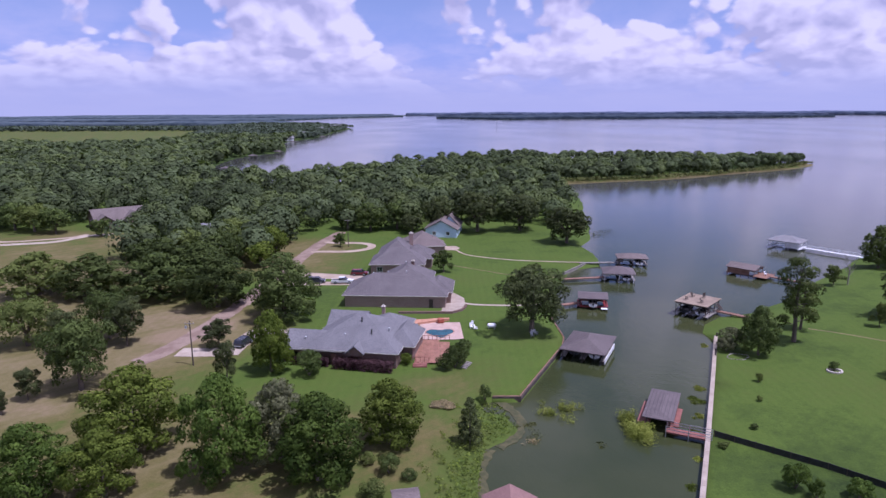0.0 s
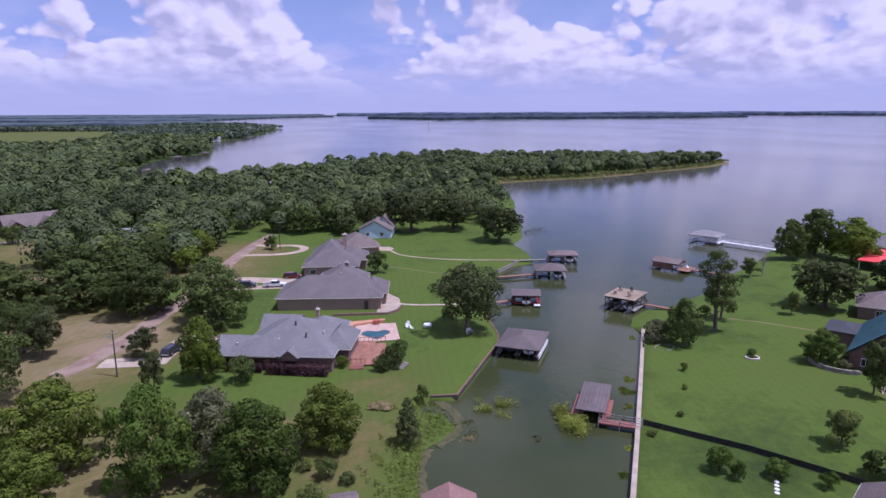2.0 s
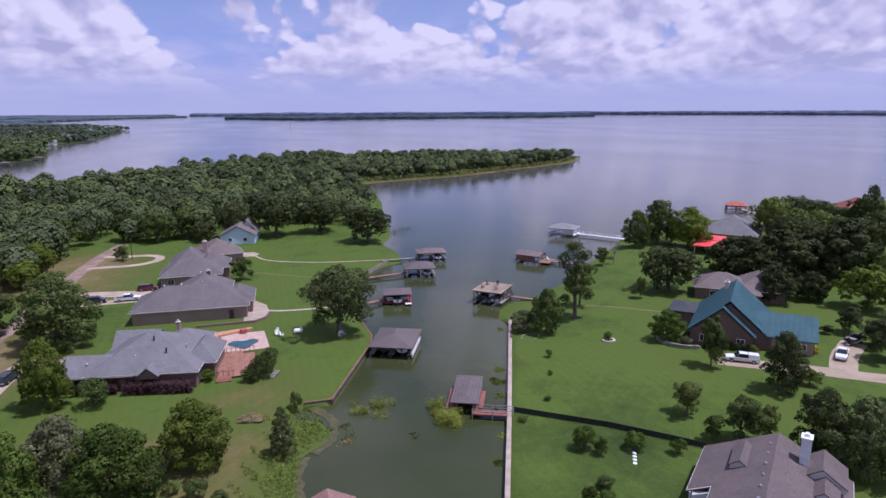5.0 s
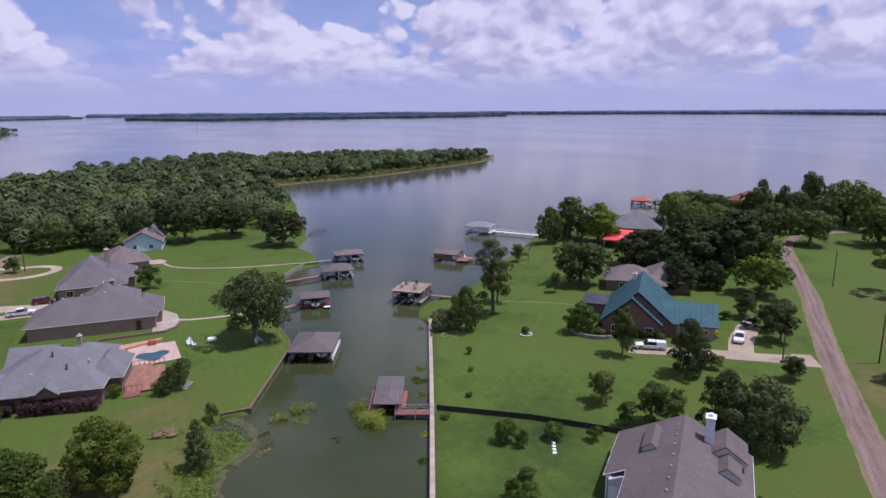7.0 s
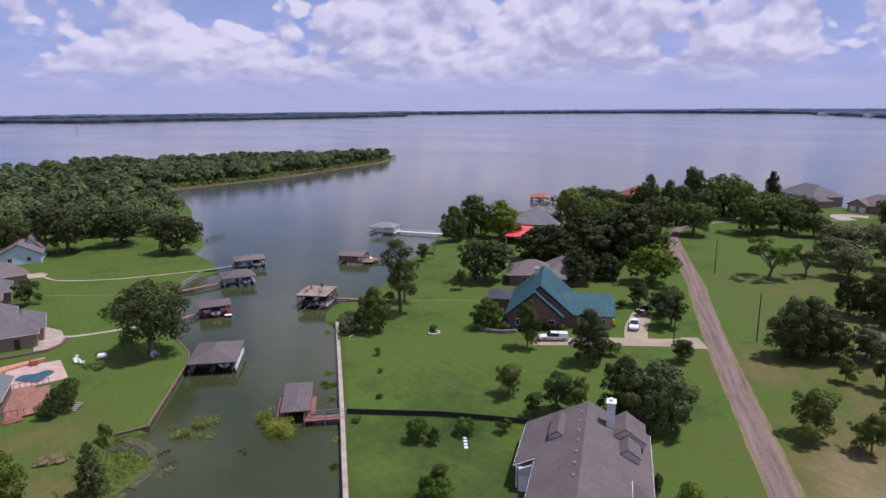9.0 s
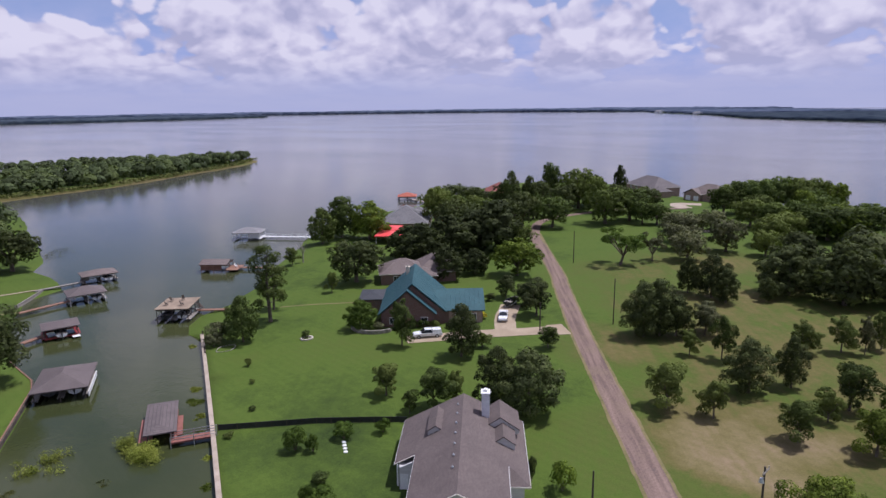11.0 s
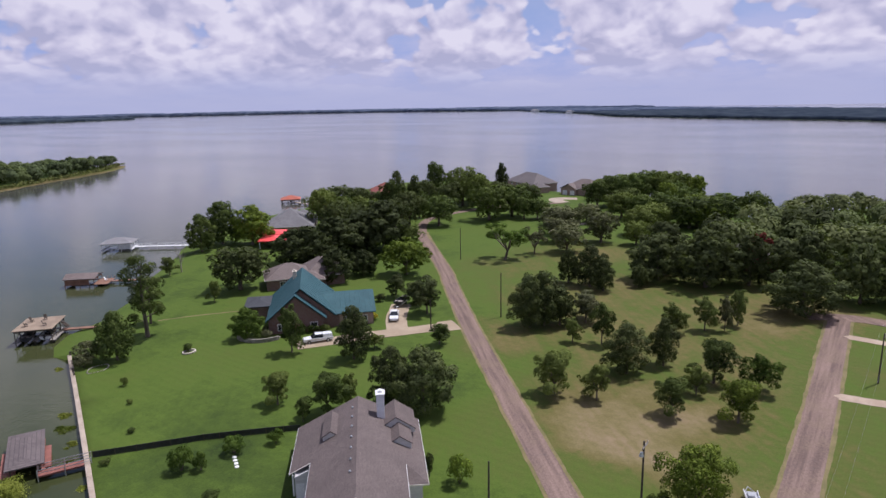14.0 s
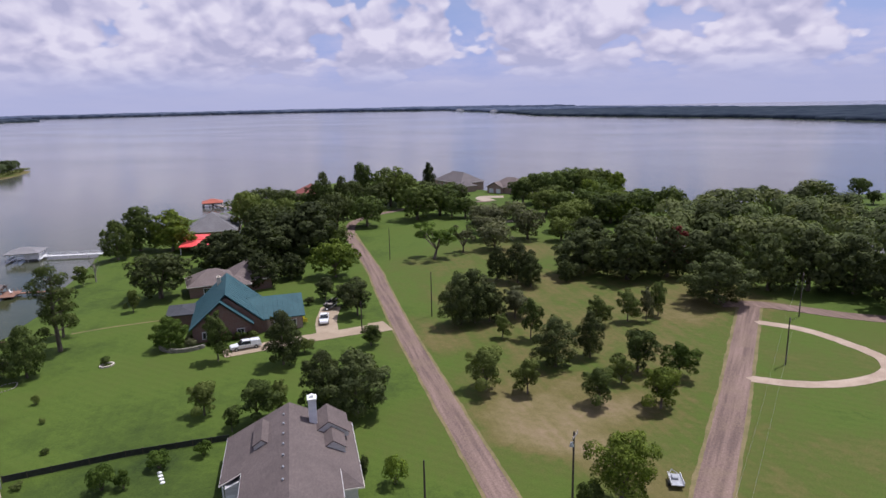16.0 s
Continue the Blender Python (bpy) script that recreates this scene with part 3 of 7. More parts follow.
def build_ground():
    rng = np.random.default_rng(5)
    grids = []
    for x0, x1, y0, y1, s in ((-150, 345, 10, 250, 4.0), (-800, 620, -160, 1300, 32.0), (-4900, 4900, -700, 4900, 350.0)):
        gx, gy = np.meshgrid(np.arange(x0, x1 + 1, s), np.arange(y0, y1 + 1, s))
        g = np.stack([gx.ravel(), gy.ravel()], 1) + rng.uniform(-0.3, 0.3, (gx.size, 2)) * s
        if s > 4:
            g = g[~((g[:, 0] > -150 - s) & (g[:, 0] < 345) & (g[:, 1] > 10) & (g[:, 1] < 250))] if s < 100 else \
                g[~((g[:, 0] > -800) & (g[:, 0] < 620) & (g[:, 1] > -160) & (g[:, 1] < 1300))]
        grids.append(g)
    pts = np.concatenate(grids)
    walls = [COVE_WALL_EAST, COVE_WALL_WEST]
    feet = [step_out(COVE_WALL_EAST, -0.35), step_out(COVE_WALL_WEST, -0.35)]
    ring = MAINLAND
    every = [ring + ring[:1], ISLAND + ISLAND[:1], FAR_SHORE + FAR_SHORE[:1]]
    d = away(pts[:, 0], pts[:, 1], every)
    pts = pts[d > 1.6]
    natural = [shore_e, shore_w, shore_c, ISLAND + ISLAND[:1], FAR_SHORE]
    land = inside(pts[:, 0], pts[:, 1], ring) | inside(pts[:, 0], pts[:, 1], ISLAND) | inside(pts[:, 0], pts[:, 1], FAR_SHORE)
    dn = away(pts[:, 0], pts[:, 1], natural)
    k = np.clip(dn / 6.0, 0, 1)
    z = np.where(land, 0.06 + (GZ - 0.06) * k * k * (3 - 2 * k), -0.15 - 2.2 * np.clip(dn / 9, 0, 1))
    co, edges, zs = [tuple(p) for p in pts], [], list(z)
    for line, height, closed in ((ring, None, True), (ISLAND, 0.05, True), (FAR_SHORE, 0.05, True), (feet[0], -1.8, False), (feet[1], -1.8, False)):
        start = len(co)
        for i, p in enumerate(line):
            co.append(tuple(p))
            zs.append(height if height is not None else (GZ - 0.02 if tuple(p) in wall_points else 0.04))
        n = len(line)
        edges += [(start + i, start + (i + 1) % n) for i in range(n if closed else n - 1)]
    v, _, f, orig, _, _ = delaunay_2d_cdt([Vector(c) for c in co], edges, [], 0, 1e-4)
    verts = [(p.x, p.y, zs[o[0]] if o else 0.0) for p, o in zip(v, orig)]
    me = bpy.data.meshes.new("ground")
    me.from_pydata(verts, [], f)
    xs, ys = np.array([p[0] for p in verts]), np.array([p[1] for p in verts])
    dry = dryness(xs, ys)
    dn = away(xs, ys, [shore_c])
    k = np.clip(1.6 - dn / 5, 0, 1)
    dry = dry * (1 - k) + 0.24 * k
    bank = (xs > 58) & (ys > 392) & (ys < 600)
    dry[bank] = np.maximum(dry[bank], 0.60 * (away(xs[bank], ys[bank], [shore_w]) < 16))
    a = me.attributes.new("dry", "FLOAT", "POINT")
    a.data.foreach_set("value", dry.astype(np.float32))
    me.materials.append(GRASS)
    me.polygons.foreach_set("use_smooth", [True] * len(me.polygons))
    return tagged(new("ground", me), "mown green lawns and parched meadow round a lake cove", "ground", kind="structure")


wall_points = {tuple(p) for p in COVE_WALL_EAST + COVE_WALL_WEST}
build_ground()

bm = bmesh.new()
R = 4950
prism(bm, [(-R, -700), (R, -700), (R, R), (-R, R)], -0.05, 0.0)
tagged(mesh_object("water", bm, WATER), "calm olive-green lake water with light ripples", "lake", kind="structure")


def ribbon(pts, width, z, wobble=0.0, step=2.0, seed=0.0, thick=0.06):
    """A strip along a line, its edges a little uneven, with a skirt into the ground."""
    bm = bmesh.new()
    line = curve_points(pts, step)
    rows = []
    for i, p in enumerate(line):
        a, b = line[max(i - 1, 0)], line[min(i + 1, len(line) - 1)]
        t = (b - a).normalized()
        s = Vector((t.y, -t.x))
        wl = width / 2 * (1 + wobble * (noise.noise(Vector((p.x * 0.3, p.y * 0.3, seed))) + 0.8 * noise.noise(Vector((p.x * 1.1, p.y * 1.1, seed)))))
        wr = width / 2 * (1 + wobble * (noise.noise(Vector((p.x * 0.3, p.y * 0.3, seed + 9))) + 0.8 * noise.noise(Vector((p.x * 1.1, p.y * 1.1, seed + 9)))))
        l, r = p - s * wl, p + s * wr
        rows.append([bm.verts.new(c) for c in ((l.x, l.y, z - thick), (l.x, l.y, z), (p.x, p.y, z + 0.012 * width), (r.x, r.y, z), (r.x, r.y, z - thick))])
    for a, b in zip(rows, rows[1:]):
        for j in range(4):
            bm.faces.new((a[j], b[j], b[j + 1], a[j + 1]))
    bmesh.ops.recalc_face_normals(bm, faces=bm.faces)
    return bm


def strip(name, label, category, pts, width, material, lift=0.03, wobble=0.0, kind="structure", seed=0.0):
    return tagged(mesh_object(name, ribbon(pts, width, GZ + lift, wobble, 1.0, seed), material), label, category, kind=kind)


LANE = [(59.6, 23.2), (71.4, 34.1), (79.0, 41.1), (92.0, 53.0), (112.0, 71.2), (138.0, 93.6), (146.0, 100.2), (168.4, 121.2), (189.5, 140.6), (218.0, 154.8), (257.1, 145.3), (279.9, 124.8)]
strip("verge", "pale gravel verge beside a country lane", "verge", LANE[:9], 4.6, VERGE, 0.02, 0.07)
strip("road", "worn grey-pink asphalt country lane with patches", "road", LANE, 3.6, ROAD, 0.05, 0.05)
LANE_2 = [(60.2, 4.7), (82.6, 4.9), (104.5, 4.9), (125.7, 5.2), (157.8, 5.6)]
strip("verge", "pale gravel verge beside a dirt lane", "verge", LANE_2, 5.3, VERGE, 0.02, 0.07, seed=3.0)
strip("road", "reddish worn dirt and asphalt lane", "road", LANE_2, 4.2, ROAD_EAST, 0.05, 0.05, seed=5.0)
strip("road", "worn lane bending away under the oaks", "road", [(153.8, 11.8), (156.8, 4.6), (156.9, -3.5), (156.0, -12.7), (157.2, -23.0), (162.6, -40.0)], 4.6, ROAD, 0.06, 0.12, seed=6.0)
strip("driveway", "pale gravel loop driveway through grass", "driveway",
      [(143.9, 4.2), (142.9, -4.4), (138.0, -11.7), (132.0, -17.1), (125.0, -17.2), (117.6, -11.2), (113.6, -3.4), (112.7, 5.7)], 2.6, CEMENT, 0.04, 0.15, seed=2.0)
strip("road", "reddish dirt lane under oak trees", "road", [(-57.2, 114.0), (-54.8, 119.2), (-52.4, 128.7), (-49.6, 146.2), (-46.0, 181.8), (-45.0, 202.3), (-42.6, 224.4), (-38.9, 244.2)],
      4.2, DIRT, 0.04, 0.22, seed=1.0)
strip("driveway", "pale concrete driveway beside a lane", "driveway", [(-51.5, 119.1), (-46.7, 119.0), (-41.4, 119.2)], 4.5, CONCRETE, 0.06)
strip("driveway", "pale concrete driveway up to a garage", "driveway", [(-41.3, 117.5), (-40.8, 123.6), (-39.3, 130.7), (-31.9, 130.8)], 3.6, CONCRETE, 0.07)
strip("driveway", "pale concrete driveway to a grey-roofed house", "driveway", [(-46.0, 179.7), (-38.2, 178.6), (-27.9, 176.3), (-22.6, 175.9)], 5.2, CEMENT, 0.05)
strip("driveway", "pale concrete driveway with parked cars", "driveway", [(-45.4, 169.8), (-34.2, 169.5), (-23.7, 169.8)], 3.6, CEMENT, 0.06)
strip("driveway", "pale gravel circle drive round a planting", "driveway", [(-44.6, 208.9), (-40.7, 209.6), (-31.2, 209.8), (-25.4, 214.0), (-24.9, 219.7), (-29.2, 223.2), (-36.3, 223.4), (-43.1, 225.6)], 2.8, CEMENT, 0.05)
strip("driveway", "pale concrete drive to a far brick house", "driveway", [(-170.1, 218.9), (-150.8, 223.5), (-139.1, 227.8), (-132.4, 239.1), (-125.3, 241.6)], 3.4, CONCRETE, 0.05)
strip("driveway", "pale dirt drive through far grass", "driveway", [(-170.1, 227.8), (-154.0, 228.3), (-138.3, 235.3), (-134.8, 241.5)], 2.2, CEMENT, 0.06)
strip("driveway", "tan concrete driveway from the lane to a teal-roofed house", "driveway", [(109.9, 73.1), (105.8, 76.1), (99.8, 80.8), (95.4, 84.4), (89.2, 88.6), (83.0, 93.0)], 4.4, TAN_CONCRETE, 0.07, 0.05)
strip("driveway", "tan concrete apron where a driveway meets the lane", "driveway", [(107.2, 75.1), (110.0, 73.0)], 6.2, TAN_CONCRETE, 0.064)
strip("driveway", "tan concrete driveway with a parked truck", "driveway", [(101.0, 82.0), (105.9, 86.2), (109.9, 88.9), (115.3, 92.1)], 4.6, TAN_CONCRETE, 0.08, 0.06)
strip("driveway", "pale concrete drive in front of lakeside houses", "driveway", [(279.9, 124.8), (284.8, 130.5), (290.7, 132.2), (294.8, 124.2)], 7, CONCRETE, 0.06)
strip("path", "narrow pale concrete path to a boat dock", "path", [(1.7, 216.4), (3.9, 212.1), (8.1, 203.5), (20.1, 196.9), (32.8, 194.1), (41.9, 192.9)], 0.75, CEMENT, 0.05, kind="structure")
strip("path", "narrow worn tan path across a lawn", "path", [(1.2, 190.6), (12.2, 182.7), (19.0, 178.1), (33.7, 174.1)], 0.55, VERGE, 0.05, 0.2)
strip("path", "narrow pale concrete path across a lawn", "path", [(2.7, 152.5), (7.3, 149.8), (17.0, 148.9), (23.5, 149.5)], 1.1, CONCRETE, 0.05)


MUD = surf("wet_brown_mud", (0.048, 0.052, 0.018), (0.098, 0.088, 0.036), 1.2, 0.8, 0.3, 3.0)
for pts, wide in (([(8.6, 99.0), (10.2, 96.4), (11.6, 92.4), (11.2, 88.6), (9.8, 86.0), (7.6, 84.0)], 1.7), ([(6.2, 83.4), (5.2, 79.8), (4.8, 75.6), (4.8, 70.0)], 1.6)):
    tagged(mesh_object("mud_bank", ribbon(pts, wide, 0.07, 0.7, 0.7, wide, 0.3), MUD), "wet brown mud along a weedy cove shore", "mud", kind="structure")


# ---------------------------------------------------------------- foliage
def leaf_mesh(name, centres, normals, sizes, material, rng, shade=None):
    """One small bent leaf clump, four corners each, at every centre."""
    n = len(centres)
    up = rng.normal(size=(n, 3))
    t = np.cross(normals, up)
    t /= np.linalg.norm(t, axis=1, keepdims=True) + 1e-9
    b = np.cross(normals, t)
    s = sizes[:, None]
    ratio = rng.uniform(0.55, 1.0, (n, 1))
    droop = normals * s * rng.uniform(0.05, 0.35, (n, 1))
    v = np.stack([centres - t * s - droop, centres - b * s * ratio, centres + t * s - droop, centres + b * s * ratio], 1).reshape(-1, 3)
    me = bpy.data.meshes.new(name)
    me.vertices.add(4 * n)
    me.vertices.foreach_set("co", v.astype(np.float32).ravel())
    me.loops.add(4 * n)
    me.loops.foreach_set("vertex_index", np.arange(4 * n, dtype=np.int32))
    me.polygons.add(n)
    me.polygons.foreach_set("loop_start", np.arange(0, 4 * n, 4, dtype=np.int32))
    me.update(calc_edges=True)
    me.materials.append(material)
    if shade is not None:                       # leaves share the roundness of the clump they sit on
        me.polygons.foreach_set("use_smooth", np.ones(n, bool))
        me.normals_split_custom_set_from_vertices(np.repeat(shade, 4, 0).astype(np.float32))
    return me


def lobes_to_leaves(lobes, count, leaf, rng, inner=0.80, top=0.2):
    """Leaf clumps on the outsides of round lobes (x, y, z, radius), thinned below."""
    lobes = np.array(lobes)
    area = lobes[:, 3] ** 2
    pick = rng.choice(len(lobes), count, p=area / area.sum())
    nrm = rng.normal(size=(count, 3))
    nrm /= np.linalg.norm(nrm, axis=1, keepdims=True)
    nrm[:, 2] = np.where((nrm[:, 2] < -0.3) & (rng.random(count) < 0.6), -nrm[:, 2], nrm[:, 2])
    rad = lobes[pick, 3] * rng.uniform(inner, 1.08, count)
    c = lobes[pick, :3] + nrm * rad[:, None] * np.array([1, 1, 0.85])
    tilt = nrm + rng.normal(size=(count, 3)) * 0.30 + np.array([0, 0, top])
    tilt /= np.linalg.norm(tilt, axis=1, keepdims=True)
    mid, ext = lobes[:, :3].mean(0), np.abs(lobes[:, :3]).max(0) + 0.5
    shade = nrm * 0.75 + (c - mid) / ext * 0.5 + rng.normal(size=(count, 3)) * 0.09
    shade /= np.linalg.norm(shade, axis=1, keepdims=True)
    flip = (shade * tilt).sum(1) < 0.15
    tilt[flip] = shade[flip]
    return c, tilt, leaf * rng.uniform(0.6, 1.35, count), shade


def heap(lobes, rng, x, y, z, size, small):
    """A clump of foliage with smaller ones on its outer side."""
    lobes.append((x, y, z, size))
    out = Vector((x, y, 0.9))
    for _ in range(small):
        d = (out.normalized() * 0.7 + Vector(rng.normal(size=3)) * 0.7).normalized()
        k = size * rng.uniform(0.36, 0.56)
        lobes.append((x + d.x * size * 0.86, y + d.y * size * 0.86, z + d.z * size * 0.80, k))


def grow(kind, seed, fine):
    """Trunk and limbs (a bmesh) and the crown's lobes of one tree, at its full size."""
    rng = np.random.default_rng(seed)
    bm = bmesh.new()
    lobes = []
    if kind == "oak":
        h, r = 12.0, 6.0
        cz = 6.3
        tube(bm, (0, 0, -0.2), (0.1, 0, 3.0), 0.45, 0.32, 9)
        for i in range(8):
            a = i * 2.4 + rng.uniform(-0.4, 0.4)
            e = Vector((math.cos(a) * r * 0.55, math.sin(a) * r * 0.55, rng.uniform(5.5, 9.0)))
            k = Vector((math.cos(a) * r * 0.2, math.sin(a) * r * 0.2, 4.6))
            tube(bm, (0.1, 0, 2.4), k, 0.2, 0.14, 6)
            tube(bm, k, e, 0.14, 0.05, 5)
        for i in range(26):
            a, q = i * 2.399 + rng.uniform(-0.4, 0.4), -0.90 + 1.84 * ((i + 0.5) / 26) + rng.uniform(-0.08, 0.08)
            s = max(0.0, 1 - abs(q) ** 2.4) ** 0.5
            out = rng.uniform(0.60, 0.86) * (1 + 0.15 * math.sin(a * 3 + seed) + 0.10 * math.sin(a * 2 + q * 4 + seed * 2.0))
            heap(lobes, rng, math.cos(a) * s * r * 0.90 * out, math.sin(a) * s * r * 0.90 * out, cz + q * (4.3 if q > 0 else 4.8) * min(out + 0.12, 0.97), rng.uniform(1.15, 1.95), 3)
        lobes += [(rng.uniform(-2, 2), rng.uniform(-2, 2), cz + rng.uniform(-1, 2), 2.6) for _ in range(5)]
        count, leaf = (9500, 0.205) if fine else (2700, 0.39)
    elif kind == "slender":
        h, r = 14.0, 3.6
        tube(bm, (0, 0, -0.2), (0.3, 0, 7.0), 0.36, 0.22, 8)
        tube(bm, (0.3, 0, 7.0), (0.1, 0.3, 12.5), 0.22, 0.06, 6)
        for i in range(17):
            a, z = i * 2.4, 3.8 + i * 0.56
            k = (0.5 + 0.5 * math.sin(i * 2.1 + seed)) * 0.5 + 0.5
            d = r * 0.72 * k * (1.1 - 0.35 * i / 17)
            tube(bm, (0.2, 0, z - 1.0), (math.cos(a) * d, math.sin(a) * d, z), 0.10, 0.04, 5)
            for _ in range(2):
                lobes.append((math.cos(a) * d + rng.normal() * 0.4, math.sin(a) * d + rng.normal() * 0.4, z + rng.uniform(-0.3, 0.6), rng.uniform(0.75, 1.25)))
        lobes.append((0.1, 0.2, 13.2, 1.0))
        count, leaf = (6000, 0.16) if fine else (2600, 0.27)
    elif kind == "young":
        h, r = 7.0, 3.0
        tube(bm, (0, 0, -0.2), (0.05, 0, 3.0), 0.16, 0.10, 7)
        for i in range(6):
            a = i * 2.4
            tube(bm, (0.05, 0, 1.6), (math.cos(a) * 1.5, math.sin(a) * 1.5, 3.4 + 0.3 * i), 0.08, 0.03, 5)
        for i in range(17):
            a, q = i * 2.399 + rng.uniform(-0.5, 0.5), -0.92 + 1.86 * (i + 0.5) / 17
            s = max(0.0, 1 - abs(q) ** 2.2) ** 0.5 * (1.0 - 0.22 * q) * rng.uniform(0.58, 1.08) * (1 + 0.22 * math.sin(2 * a + seed) + 0.16 * math.sin(3 * a + q * 3 + seed * 1.7))
            heap(lobes, rng, math.cos(a) * s * 2.05 + 0.35 * math.sin(q * 2.2 + seed), math.sin(a) * s * 2.05 + 0.35 * math.cos(q * 1.7 + seed), 3.7 + q * 2.5 * rng.uniform(0.85, 1.1), rng.uniform(0.55, 0.98), 2)
        lobes += [(0.2 * math.sin(seed), 0.2 * math.cos(seed), 3.8 + k, 1.15) for k in (-0.9, 0.3, 1.3)]
        count, leaf = (7000, 0.125) if fine else (2600, 0.21)
    elif kind == "dense":                       # egg-shaped, leafy almost to the ground
        h, r = 9.5, 4.6
        tube(bm, (0, 0, -0.2), (0, 0, 5.0), 0.3, 0.15, 8)
        for i in range(24):
            a, q = i * 2.399 + rng.uniform(-0.4, 0.4), (i + 0.5) / 24
            prof = math.sin(math.pi * min(1.0, 0.16 + q * 0.86)) ** 0.65
            d = r * 0.74 * prof * rng.uniform(0.72, 1.05)
            heap(lobes, rng, math.cos(a) * d, math.sin(a) * d, 0.9 + q * 7.4, rng.uniform(0.85, 1.4), 3)
        lobes += [(0, 0, z, 2.6 - abs(z - 4) * 0.3) for z in (2.5, 4.2, 6.0)]
        count, leaf = (10000, 0.165) if fine else (4000, 0.27)
    elif kind == "sparse":
        h, r = 9.0, 4.2
        tube(bm, (0, 0, -0.2), (0.5, 0.2, 2.2), 0.3, 0.22, 8)
        for i in range(10):
            a = i * 2.4
            k = Vector((math.cos(a) * 1.5, math.sin(a) * 1.5, 3.9 + 0.2 * i))
            e = Vector((math.cos(a) * 3.4 * rng.uniform(0.7, 1), math.sin(a) * 3.4 * rng.uniform(0.7, 1), rng.uniform(4.2, 8.0)))
            tube(bm, (0.5, 0.2, 2.0), k, 0.13, 0.09, 5)
            tube(bm, k, e, 0.09, 0.03, 5)
            for _ in range(3):
                p = k.lerp(e, rng.uniform(0.5, 1.05))
                lobes.append((p.x + rng.normal() * 0.6, p.y + rng.normal() * 0.6, p.z + rng.normal() * 0.6, rng.uniform(0.45, 1.05)))
        count, leaf = 6500, 0.15
    elif kind == "cedar":
        h, r = 7.0, 2.3
        tube(bm, (0, 0, -0.2), (0, 0, 6.0), 0.18, 0.04, 7)
        for i in range(40):
            z = 0.7 + 6.0 * (i / 40) ** 1.1
            rr = r * 0.78 * (1 - (z / 7.3) ** 1.4) * rng.uniform(0.6, 1.05)
            a = i * 2.4
            lobes.append((math.cos(a) * rr, math.sin(a) * rr, z, 0.35 + 0.45 * (1 - z / 7.2)))
        count, leaf = 4200, 0.12
    else:                                       # bush, leafy down to the ground
        h, r = 3.0, 1.8
        for i in range(5):
            a = i * 1.26
            tube(bm, (0, 0, -0.1), (math.cos(a) * 0.8, math.sin(a) * 0.8, 1.6), 0.06, 0.02, 5)
        for i in range(22):
            a, q = rng.uniform(0, 2 * math.pi), rng.uniform(-0.7, 1)
            s = math.sqrt(max(0.0, 1 - q * q))
            lobes.append((math.cos(a) * s * 1.2, math.sin(a) * s * 1.2, 1.45 + q * 1.0, rng.uniform(0.4, 0.62)))
        lobes.append((0, 0, 1.4, 1.0))
        count, leaf = 2600, 0.10
    lobes = [(x, y, z, q) for x, y, z, q in lobes if math.hypot(x, y) + q < r * 1.22]
    return bm, lobes_to_leaves(lobes, count, leaf, rng), h, r, rng


GROWN = {}


def plant(x, y, h, r, kind="oak", leaves=None, label="", name="", category="tree", group=""):
    """A tree of that height and crown radius, one of three grown shapes, turned at random."""
    leaves = leaves or LEAF
    key = (kind, leaves.name, random.randrange(4 if kind in ("oak", "young", "bush") else 2), label)
    turn = random.uniform(0, 360)
    fine = math.hypot(x, y) < 165               # the near lots get small leaves
    key += (fine,)
    if key not in GROWN:
        bm, (c, t, s, shade), h0, r0, rng = grow(kind, 10 * key[2] + len(kind), fine)
        ob = thing(name or ("bush" if kind == "bush" else "tree"), label, category, (0, 0, -60), 0, group)
        part("trunk" if kind != "bush" else "stems", bm, BARK, ob)
        crown = new("crown", leaf_mesh("crown", c, t, s, leaves, rng, shade))
        crown.parent = ob
        GROWN[key] = [ob, h0, r0, False]
    ob, h0, r0, used = GROWN[key]
    m = Matrix.LocRotScale((x, y, GZ), Euler((0, 0, radians(turn))), (r / r0, r / r0, h / h0))
    if not used:
        ob.matrix_basis = m
        GROWN[key][3] = True
        return ob
    made = copy_thing(ob, Matrix.Identity(4))
    made.matrix_basis = m
    return made


